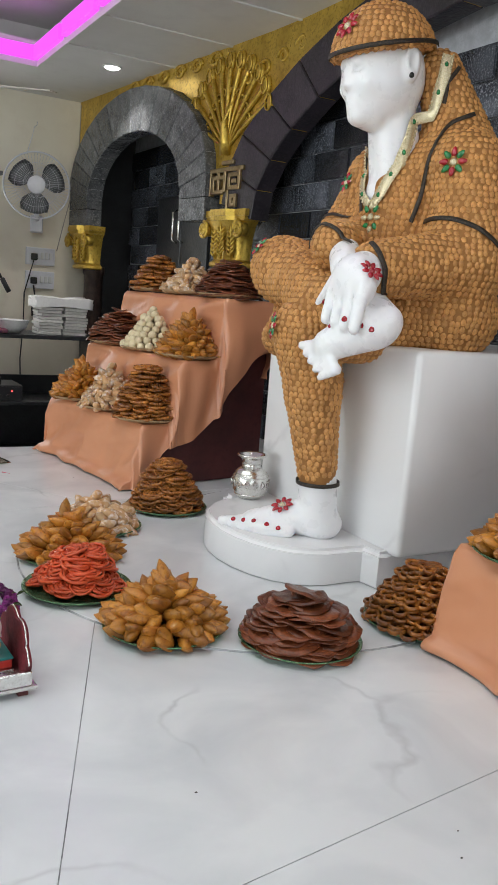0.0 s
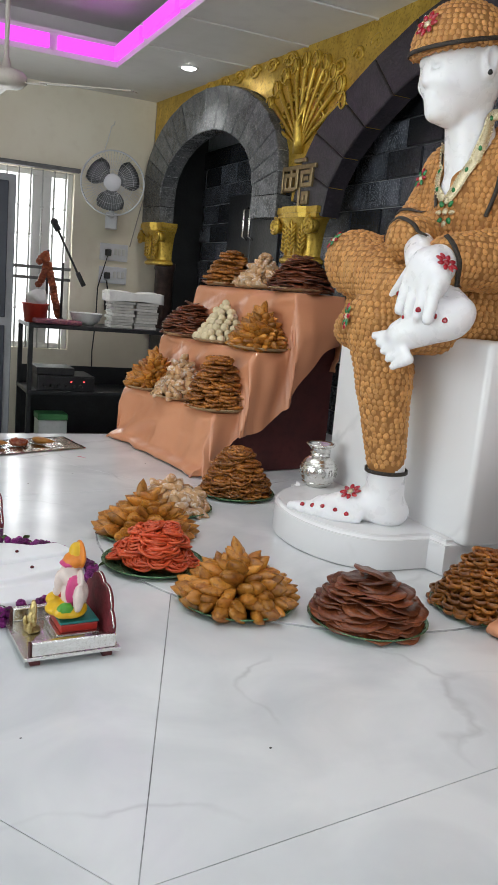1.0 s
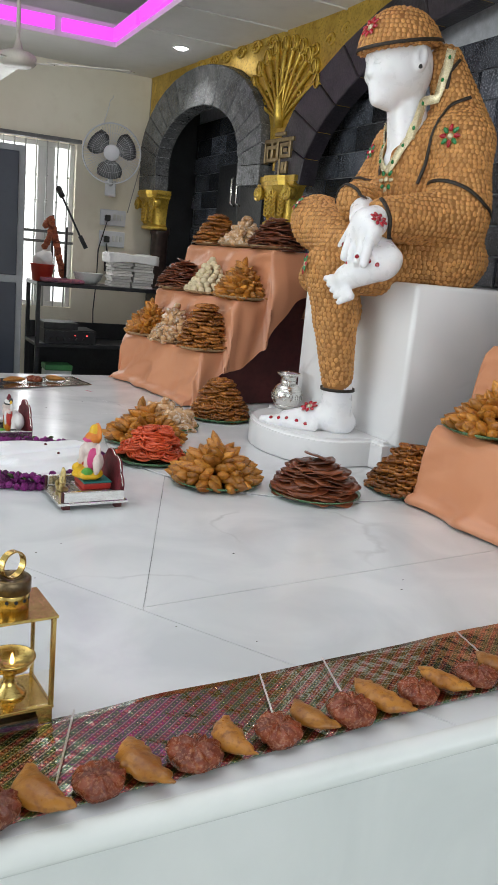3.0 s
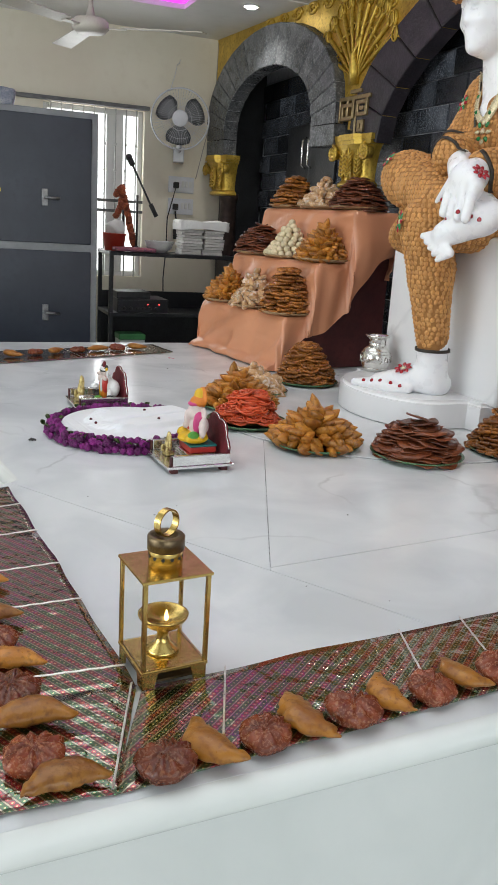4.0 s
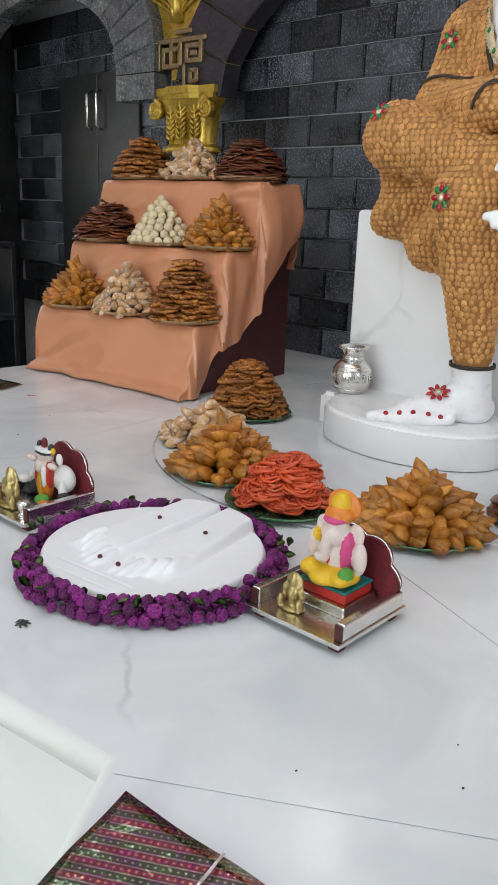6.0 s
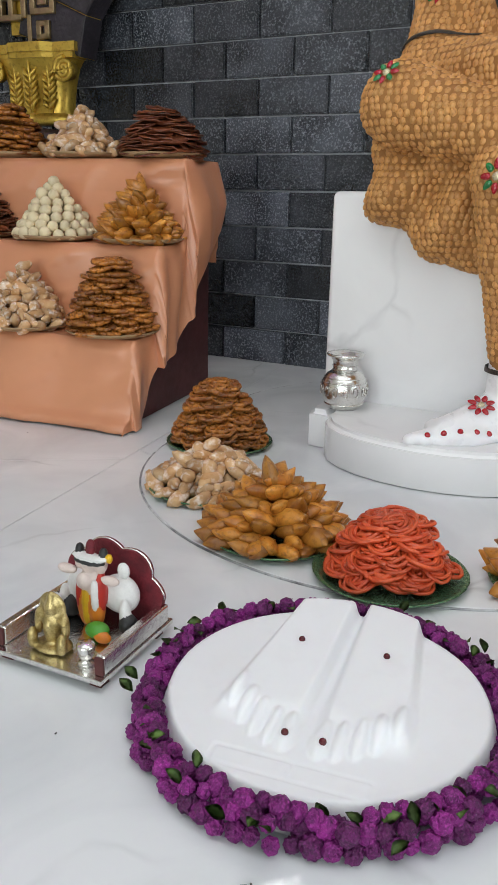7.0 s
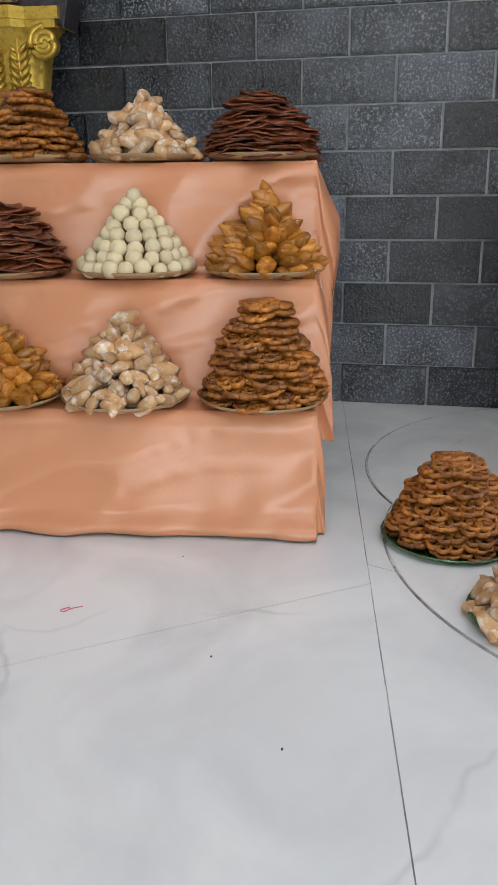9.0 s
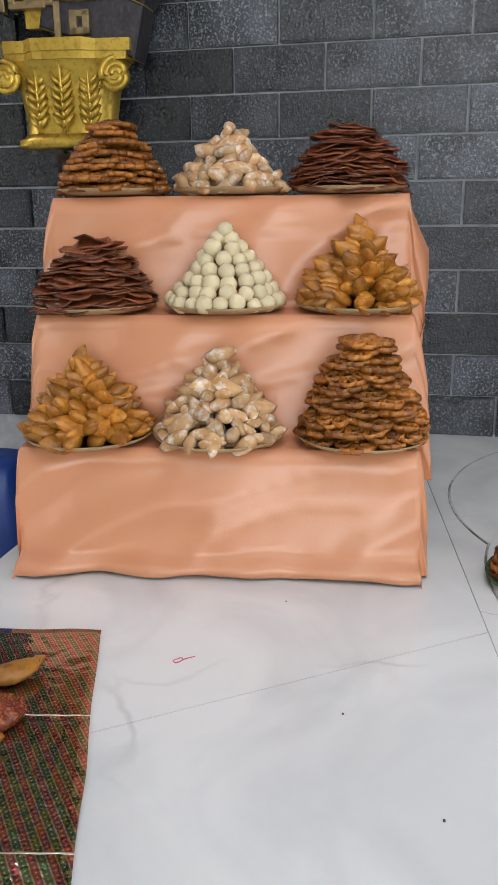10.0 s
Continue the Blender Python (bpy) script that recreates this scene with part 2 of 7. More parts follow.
def shrink(poly, d):
    out = []
    n = len(poly)
    for i in range(n):
        p0, p1, p2 = Vector(poly[i - 1]), Vector(poly[i]), Vector(poly[(i + 1) % n])
        e0, e1 = (p1 - p0).normalized(), (p2 - p1).normalized()
        n0, n1 = Vector((-e0.y, e0.x)), Vector((-e1.y, e1.x))
        b = (n0 + n1)
        b = b / max(0.4, b.dot(n0)) if b.length > 1e-6 else n0
        out.append((p1.x + b.x * d, p1.y + b.y * d))
    return out


dais = part("dais", (lambda bm: (prism(bm, DAIS, LOW, -0.012), bm)[1])(bmesh.new()), M_EDGE)
tagged(dais, "low platform clad in pale polished marble", "platform", kind="structure")
part("joint_bed", (lambda bm: (prism(bm, shrink(DAIS, 0.01), -0.012, -0.0028), bm)[1])(bmesh.new()), M_GROUT, dais)
J1 = ((0.185, 1.923), (0.761, 1.069))
J2 = ((0.585, 1.352), (0.905, 2.160))
J3 = ((0.585, 1.352), (1.43, 1.450))
J4 = ((0.734, 3.288), (2.125, 3.477))
J5 = ((1.304, 3.366), (0.851, 4.002))
near = clip(DAIS, *J1, -1)
rest = clip(DAIS, *J1, 1)
mid, far = clip(rest, *J4, -1), clip(rest, *J4, 1)
right_ = clip(mid, *J2, -1)
SLABS = [near, clip(mid, *J2, 1), clip(right_, *J3, 1), clip(right_, *J3, -1), clip(far, *J5, 1), clip(far, *J5, -1)]
for poly in SLABS:
    if len(poly) < 3:
        continue
    bm = bmesh.new()
    prism(bm, shrink(poly, 0.0010), -0.010, 0.0)
    part("marble_slab", bm, M_FLOOR, dais)
# rounded marble nosing along the near sides of the dais
bm = bmesh.new()
edge = [(4.2, 0.95), (-0.09, 0.74), (-0.09, 1.86), (0.15, 2.03), (0.10, 2.33), (0.02, 4.40)]
tube(bm, [(x, y, -0.0245) for x, y in edge], 0.0243, 24)
part("nosing", bm, M_EDGE, dais)
# thin raised marble round under the statue: two overlapping rounds, with a cusp where they meet
for cx, cy, r, top in ((1.585, 2.645, 0.707, 0.0042), (2.05, 2.74, 0.683, 0.0036)):
    bm = bmesh.new()
    lathe(bm, [(r, 0.0), (r, top - 0.003), (r - 0.004, top)], 96, Matrix.Translation((cx, cy, 0)))
    part("marble_round", bm, M_FLOOR, dais)
    bm = bmesh.new()
    tube(bm, [((r + 0.001) * math.cos(k * math.pi / 60) + cx, (r + 0.001) * math.sin(k * math.pi / 60) + cy, top - 0.0030) for k in range(120)], 0.0027, 6, True)
    part("joint_line", bm, M_GROUT, dais)

floor = part("floor", boxed(-6.0, -5.0, LOW - 0.2, 4.4, BACK + 0.2, LOW), M_LOWFLOOR)
tagged(floor, "pale stone hall floor below the platform", "floor", kind="structure")

# cream wall with its window opening
WX0, WX1, WZ0, WZ1 = 0.85, 1.66, 0.20, 1.52
bm = bmesh.new()
for x0, z0, x1, z1 in ((-6, LOW, WX0, 2.6), (WX1, LOW, 4.4, 2.6), (WX0, LOW, WX1, WZ0), (WX0, WZ1, WX1, 2.6)):
    box(bm, x0, BACK, z0, x1, BACK + 0.2, z1)
tagged(part("wall_north", bm, M_CREAM), "cream painted plaster wall", "wall", kind="structure")
bm = bmesh.new()
box(bm, WALLX + 0.03, -5, LOW, 4.4, BACK, 2.6)
tagged(part("wall_east", bm, M_MORTAR), "grey mortar bed of the dark brick wall", "wall", kind="structure")
# assumed hall walls behind the camera, out of view, open beside the fill lamps
bm = bmesh.new()
for y0, z0, y1, z1 in ((-5, LOW, -1.2, 2.6), (4.2, LOW, BACK, 2.6), (-1.2, LOW, 4.2, -0.1), (-1.2, 2.1, 4.2, 2.6)):
    box(bm, -6.2, y0, z0, -6.0, y1, z1)
tagged(part("wall_west", bm, M_HALL), "assumed pale hall wall, out of view, with a wide opening", "wall", kind="structure")
bm = bmesh.new()
for x0, z0, x1, z1 in ((-6, LOW, -2.0, 2.6), (2.8, LOW, 4.4, 2.6), (-2.0, 2.1, 2.8, 2.6)):
    box(bm, x0, -5.2, z0, x1, -5.0, z1)
tagged(part("wall_south", bm, M_HALL), "assumed pale hall wall, out of view, with a wide floor-level opening", "wall", kind="structure")

# ceiling: a lower border, a raised tray with a magenta strip round it
TX, TY = 1.72, 5.95      # corner of the tray
bm = bmesh.new()
box(bm, TX, -5, CEIL, 4.4, BACK + 0.2, CEIL + 0.06)
box(bm, -6, TY, CEIL, TX, BACK + 0.2, CEIL + 0.06)
box(bm, -6, -5, CEIL + 0.30, TX + 0.3, TY + 0.3, CEIL + 0.40)
box(bm, TX - 0.012, -5, CEIL - 0.02, TX, TY, CEIL + 0.13)
box(bm, -6, TY - 0.012, CEIL - 0.02, TX - 0.012, TY, CEIL + 0.13)
box(bm, TX + 0.30, -5, CEIL + 0.06, TX + 0.36, TY + 0.3, CEIL + 0.30)
box(bm, -6, TY + 0.30, CEIL + 0.06, TX + 0.36, TY + 0.36, CEIL + 0.30)
for k in range(9):
    y = 5.35 - 0.62 * k
    box(bm, TX, y, CEIL - 0.008, 2.7, y + 0.018, CEIL)
tagged(part("ceiling", bm, M_CEIL), "grey-white false ceiling with a raised tray", "ceiling", kind="structure")
M_PINK = glow("magenta_strip", (0.85, 0.08, 0.95), 1.0)
strip = empty("strip_light", Matrix.Translation((TX, TY, CEIL)), "magenta light strip set along the ceiling tray", "light strip")
# emissive boxes taller than the strip, to include its glow on the tray side
for k in range(9):
    y0 = -0.03 - 0.62 * k
    part("strip_segment", boxed(-0.045, y0 - 0.56, 0.012, -0.014, y0, 0.095, 0.004), M_PINK, strip)
for k in range(5):
    x0 = -0.03 - 0.42 * k
    part("strip_segment", boxed(x0 - 0.37, -0.045, 0.012, x0, -0.014, 0.095, 0.004), M_PINK, strip)

# facade with two arches; s runs along it from the pier between them
FX, FY, FS = 2.54, 4.20, 0.096


def small(y, z, d):
    """A place on the facade of the smaller arch: y along, z up, d out into the room."""
    return (FX - FS * (y - FY) - d, y, z)


def big(y, z, d):
    return small(y, z, d) if y > FY else (FX - d, y, z)


def arch(y0, ya, yb, zs, top, n):
    """Arch outline as (y, z) from side a over the crown to side b: half ellipses."""
    out = []
    for k in range(n + 1):
        a = math.pi * k / n
        out.append(((ya + yb) / 2 + (ya - yb) / 2 * math.cos(a), zs + (top - zs) * math.sin(a)))
    return out


def voussoirs(name, fn, outer, inner, d0, d1, material, parent, gap=0.02):
    """Arch stones between two outlines, each its own mesh, with joints."""
    n = len(outer) - 1
    for k in range(n):
        q = []
        for (y, z) in (inner[k], inner[k + 1], outer[k + 1], outer[k]):
            q.append(Vector((y, z)))
        c = sum(q, Vector((0, 0))) / 4
        q = [c + (p - c) * (1 - gap) for p in q]
        bm = bmesh.new()
        lo = [bm.verts.new(fn(p.x, p.y, d0)) for p in q]
        hi = [bm.verts.new(fn(p.x, p.y, d1)) for p in q]
        for i in range(4):
            j = (i + 1) % 4
            bm.faces.new((lo[i], lo[j], hi[j], hi[i]))
        bm.faces.new(hi)
        bm.faces.new(lo[::-1])
        bmesh.ops.recalc_face_normals(bm, faces=bm.faces[:])
        es = [e for e in bm.edges if all(v in hi for v in e.verts)]
        bmesh.ops.bevel(bm, geom=es, offset=0.006, segments=1, affect="EDGES")
        part(name, bm, material, parent)


def sheet_with_arch(fn, ya, yb, ztop, outline, d0, d1):
    """A wall panel between ya > yb whose lower edge is the arch outline."""
    bm = bmesh.new()
    n = len(outline)
    for d in (d0, d1):
        lo = [bm.verts.new(fn(y, z, d)) for y, z in outline]
        hi = [bm.verts.new(fn(y, ztop, d)) for y, z in outline]
        for i in range(n - 1):
            bm.faces.new((lo[i], lo[i + 1], hi[i + 1], hi[i]))
        if d == d0:
            lo0, hi0 = lo, hi
    for i in range(n - 1):
        bm.faces.new((lo0[i], lo0[i + 1], lo[i + 1], lo[i]))
    bmesh.ops.recalc_face_normals(bm, faces=bm.faces[:])
    return bm


def sheet_ring(fn, outer, inner, d0, d1):
    """The solid band between two outlines."""
    bm = bmesh.new()
    mid = [((a[0] + b[0]) / 2, (a[1] + b[1]) / 2) for a, b in zip(outer, inner)]
    o = [(m[0] + (p[0] - m[0]) * 0.97, m[1] + (p[1] - m[1]) * 0.97) for p, m in zip(outer, mid)]
    i = [(m[0] + (p[0] - m[0]) * 0.97, m[1] + (p[1] - m[1]) * 0.97) for p, m in zip(inner, mid)]
    for k in range(len(o) - 1):
        lo = [bm.verts.new(fn(*p, d0)) for p in (i[k], i[k + 1], o[k + 1], o[k])]
        hi = [bm.verts.new(fn(*p, d1)) for p in (i[k], i[k + 1], o[k + 1], o[k])]
        bm.faces.new(hi)
        for a in range(4):
            bm.faces.new((lo[a], lo[(a + 1) % 4], hi[(a + 1) % 4], hi[a]))
    bmesh.ops.remove_doubles(bm, verts=bm.verts[:], dist=1e-5)
    bmesh.ops.recalc_face_normals(bm, faces=bm.faces[:])
    return bm


# small arch
SA_OUT = arch(0, 6.80, 4.82, 1.47, 2.07, 16)
SA_IN = arch(0, 6.46, 5.12, 1.40, 1.79, 16)
arch_small = empty("arch_north", Matrix(), "grey stone arch ringed with wedge stones beside a gold panel", "arch", kind="structure")
part("joint_backing", sheet_ring(small, SA_OUT, SA_IN, -0.01, 0.09), M_MORTAR, arch_small, "pale joints")
voussoirs("arch_stone", small, SA_OUT, SA_IN, -0.02, 0.10, M_ARCHSTONE, arch_small)
for ya, yb in ((6.80, 6.46), (5.12, 4.82)):
    for k in range(2):
        z1 = 1.465 - 0.13 * k
        bm = bmesh.new()
        prism(bm, [(yb + 0.004, z1 - 0.125), (ya - 0.004, z1 - 0.125), (ya - 0.004, z1), (yb + 0.004, z1)], -0.02, 0.09, fn=small)
        bmesh.ops.recalc_face_normals(bm, faces=bm.faces[:])
        part("arch_stone", bm, M_ARCHSTONE, arch_small)
# gold panel over both arches
BA_OUT = arch(0, 4.72, 0.90, 1.30, 2.16, 15)
BA_IN = arch(0, 4.42, 1.20, 1.20, 1.92, 15)
gold_panel = part("gold_panel", sheet_with_arch(small, 6.8, 4.8, CEIL, [(6.80, 1.47)] + SA_OUT + [(4.77, 1.47), (4.765, 1.3)], 0.0, 0.03), M_GOLD)
tagged(gold_panel, "embossed gold painted panel above the arches", "panel", kind="structure")
arch_big = empty("arch_east", Matrix(), "wide dark stone arch with pale joints behind the statue", "arch", kind="structure")
part("joint_backing", sheet_ring(big, BA_OUT, BA_IN, -0.05, 0.035), M_GOLD, arch_big, "gold painted joints")
voussoirs("arch_stone", big, BA_OUT, BA_IN, -0.06, 0.05, M_VOUSS, arch_big, 0.02)
bm = sheet_with_arch(big, 4.74, 0.9, CEIL, [(4.764, 1.3)] + BA_OUT, 0.0, 0.03)
part("gold_spandrel", bm, M_GOLD, gold_panel)


# brick wall, course by course
def brick_mesh(w, h, d=0.03):
    bm = bmesh.new()
    box(bm, -d, -w / 2, -h / 2, 0.0, w / 2, h / 2)
    es = [e for e in bm.edges if all(v.co.x < -d * 0.5 for v in e.verts)]
    bmesh.ops.bevel(bm, geom=es, offset=0.005, segments=2, affect="EDGES")
    me = bpy.data.meshes.new("brick")
    bm.to_mesh(me)
    bm.free()
    me.materials.append(M_BRICK)
    return me


bricks = empty("wall_brick_facing", Matrix(), "dark grey stone bricks with pale joints behind the statue", "wall", kind="structure")
BW, BH = 0.2995, 0.1405
full = brick_mesh(BW - 0.009, BH - 0.008)
for row in range(15):
    z = 1.260 + BH * (4 - row) - BH / 2
    if z < 0.02 and row > 12:
        continue
    shift = 0.5 if row % 2 else 0.0
    for k in range(-10, 12):
        y = 3.563 + BW * (k + 0.5 + shift)
        if 0.6 < y < 6.75:
            place("brick", full, bricks, "", Matrix.Translation((WALLX + 0.03, y, z)))

# ---- statue seat ----
bm = bmesh.new()
box(bm, 1.82, 2.225, 0.10, 2.62, 3.02, 0.695, 0.018, 3)
seat = part("pedestal", bm, M_SEAT, smooth=True, autosharp=40)
tagged(seat, "white marble block seat with grey veins", "pedestal")
bm = bmesh.new()
pts = [(2.62, 3.0), (1.70, 3.0), (1.66, 2.99), (1.655, 2.93)]
for k in range(13):
    a = math.pi * (0.5 + k / 12)
    pts.append((1.66 + 0.20 * math.cos(a), 2.63 + 0.30 * math.sin(a)))
pts += [(1.74, 2.33), (1.775, 2.325), (1.785, 2.26), (2.62, 2.22)]
prism(bm, pts, 0.007, 0.112)
es = [e for e in bm.edges if all(v.co.z > 0.1 for v in e.verts)]
bmesh.ops.recalc_face_normals(bm, faces=bm.faces[:])
bmesh.ops.bevel(bm, geom=es, offset=0.014, segments=3, affect="EDGES")
part("base_slab", bm, M_SEAT, seat, smooth=True, autosharp=40)


# ---- statue ----
def ell(P, c, r, turn=None):
    q = P - np.array(c)
    if turn is not None:
        q = q @ np.array(turn.to_3x3())
    r = np.array(r)
    k0 = np.linalg.norm(q / r, axis=-1)
    k1 = np.linalg.norm(q / (r * r), axis=-1) + 1e-9
    return k0 * (k0 - 1.0) / k1


def cone(P, a, b, ra, rb):
    a, b = np.array(a, float), np.array(b, float)
    d = b - a
    t = np.clip(((P - a) @ d) / (d @ d), 0, 1)
    return np.linalg.norm(P - (a + t[..., None] * d), axis=-1) - (ra + (rb - ra) * t)


def union(ds, k):
    out = ds[0]
    for d in ds[1:]:
        h = np.clip(0.5 + 0.5 * (d - out) / k, 0, 1)
        out = d + (out - d) * h - k * h * (1 - h)
    return out


CAPZ, CAPK = 1.490, 0.22      # rim of the cap: height at the brow, rise to the back


def robe_field(P):
    body = union([
        cone(P, (2.04, 2.58, 0.80), (2.04, 2.58, 1.12), 0.22, 0.175),
        cone(P, (2.05, 2.39, 1.215), (2.05, 2.76, 1.215), 0.105, 0.105),
        ell(P, (2.03, 2.59, 0.79), (0.26, 0.35, 0.15)),
        cone(P, (2.05, 2.36, 1.20), (2.01, 2.30, 0.95), 0.10, 0.10),
        cone(P, (2.01, 2.30, 0.94), (1.70, 2.30, 0.90), 0.098, 0.074),
        cone(P, (2.05, 2.78, 1.20), (1.93, 2.79, 1.00), 0.10, 0.085),
        cone(P, (1.93, 2.79, 0.99), (1.67, 2.46, 0.965), 0.085, 0.062),
        cone(P, (2.035, 2.52, 1.500), (2.11, 2.46, 1.25), 0.062, 0.110),
        cone(P, (2.03, 2.335, 1.00), (2.035, 2.365, 0.78), 0.105, 0.125),
    ], 0.045)
    legs = union([
        cone(P, (2.05, 2.78, 0.84), (1.715, 2.795, 0.895), 0.14, 0.098),
        cone(P, (1.715, 2.795, 0.895), (1.655, 2.42, 0.80), 0.098, 0.072),
        cone(P, (2.00, 2.46, 0.77), (1.625, 2.495, 0.725), 0.13, 0.095),
    ], 0.028)
    shin = union([
        cone(P, (1.625, 2.495, 0.72), (1.655, 2.478, 0.54), 0.095, 0.078),
        cone(P, (1.655, 2.478, 0.54), (1.69, 2.462, 0.27), 0.078, 0.053),
    ], 0.02)
    # the robe's skirt falls from the crossed knee in creases that run together under it
    skirt = union([
        cone(P, (1.80, 2.805, 0.84), (1.79, 2.805, 0.70), 0.085, 0.092),
        cone(P, (1.79, 2.805, 0.70), (1.785, 2.63, 0.560), 0.092, 0.068),
        cone(P, (1.78, 2.66, 0.78), (1.765, 2.63, 0.62), 0.080, 0.080),
    ], 0.03)
    ang = np.arctan2(P[..., 1] - 2.50, 0.98 - P[..., 2])
    skirt = skirt + 0.015 * np.sin(ang * 16 + 6 * P[..., 2]) * np.clip((0.84 - P[..., 2]) * 8, 0, 1)
    legs = union([union([legs, skirt], 0.005), shin], 0.008)
    d = union([body, legs], 0.025)
    # shallow folds round the lap and elbows
    d = d + 0.005 * np.sin(P[..., 1] * 55 + 25 * P[..., 2]) * np.clip((1.0 - P[..., 2]) * 3, 0, 1) * np.clip((P[..., 2] - 0.6) * 6, 0, 1)
    cap = np.maximum(ell(P, (1.868, 2.58, 1.512), (0.160, 0.140, 0.155)), CAPZ + CAPK * (P[..., 0] - 1.71) - P[..., 2])
    return np.minimum(d, cap)


def skin_field(P):
    head = union([
        ell(P, (1.872, 2.58, 1.465), (0.132, 0.106, 0.142)),
        cone(P, (1.835, 2.58, 1.425), (1.828, 2.58, 1.372), 0.082, 0.056),
        cone(P, (1.800, 2.58, 1.355), (1.835, 2.58, 1.360), 0.038, 0.052),
        cone(P, (1.753, 2.58, 1.472), (1.747, 2.58, 1.424), 0.009, 0.014),
        cone(P, (1.758, 2.545, 1.484), (1.758, 2.615, 1.484), 0.013, 0.013),
        ell(P, (1.798, 2.522, 1.425), (0.034, 0.020, 0.024)), ell(P, (1.798, 2.638, 1.425), (0.034, 0.020, 0.024)),
        ell(P, (1.772, 2.58, 1.384), (0.020, 0.026, 0.009)), ell(P, (1.776, 2.58, 1.366), (0.018, 0.022, 0.008)),
        ell(P, (1.795, 2.58, 1.340), (0.026, 0.028, 0.020)),
        cone(P, (1.97, 2.58, 1.15), (1.915, 2.58, 1.37), 0.088, 0.070),
        ell(P, (1.93, 2.585, 1.12), (0.07, 0.06, 0.10)),
    ], 0.014)
    for s in (-1, 1):
        head = np.maximum(head, -ell(P, (1.752, 2.58 + s * 0.040, 1.460), (0.017, 0.022, 0.009)))
        head = np.minimum(head, ell(P, (1.768, 2.58 + s * 0.040, 1.459), (0.010, 0.016, 0.008)))
    ears = np.minimum(ell(P, (1.888, 2.474, 1.486), (0.030, 0.015, 0.050)), ell(P, (1.888, 2.686, 1.486), (0.030, 0.015, 0.050)))
    ears = np.maximum(ears, -ell(P, (1.884, 2.460, 1.494), (0.015, 0.010, 0.028)))
    hand = union([
        cone(P, (1.70, 2.30, 0.905), (1.62, 2.275, 0.880), 0.052, 0.056),
        ell(P, (1.60, 2.255, 0.850), (0.042, 0.080, 0.062)),
    ], 0.03)
    fingers = [cone(P, (1.585, 2.315 - 0.040 * k, 0.845), (1.562, 2.312 - 0.042 * k, 0.762 - 0.006 * k), 0.020, 0.0155) for k in range(4)]
    fingers.append(cone(P, (1.60, 2.33, 0.87), (1.60, 2.405, 0.800), 0.02, 0.014))
    hand = union([hand] + fingers, 0.010)
    hand2 = union([cone(P, (1.68, 2.42, 0.94), (1.63, 2.34, 0.90), 0.044, 0.042)], 0.02)
    foot2 = union([
        cone(P, (1.630, 2.225, 0.745), (1.580, 2.31, 0.695), 0.060, 0.044),
        cone(P, (1.672, 2.205, 0.765), (1.69, 2.30, 0.79), 0.048, 0.060),
        ell(P, (1.655, 2.212, 0.745), (0.055, 0.055, 0.05)),
    ] + [cone(P, (1.568, 2.335 - 0.020 * k, 0.694 - 0.015 * k), (1.548, 2.392 - 0.024 * k, 0.684 - 0.019 * k), 0.016, 0.0125 - 0.0008 * k) for k in range(5)], 0.012)
    foot = union([
        cone(P, (1.69, 2.465, 0.29), (1.70, 2.465, 0.17), 0.056, 0.060),
        cone(P, (1.69, 2.475, 0.17), (1.55, 2.58, 0.135), 0.060, 0.036),
        ell(P, (1.715, 2.46, 0.15), (0.065, 0.06, 0.05)),
        ell(P, (1.585, 2.565, 0.135), (0.075, 0.075, 0.03)),
    ] + [cone(P, (1.52 + 0.022 * k, 2.615 - 0.036 * k, 0.128), (1.478 + 0.018 * k, 2.65 - 0.034 * k, 0.122), 0.018, 0.015) for k in range(5)], 0.014)
    return np.minimum.reduce([head, ears, hand, hand2, foot2, foot])


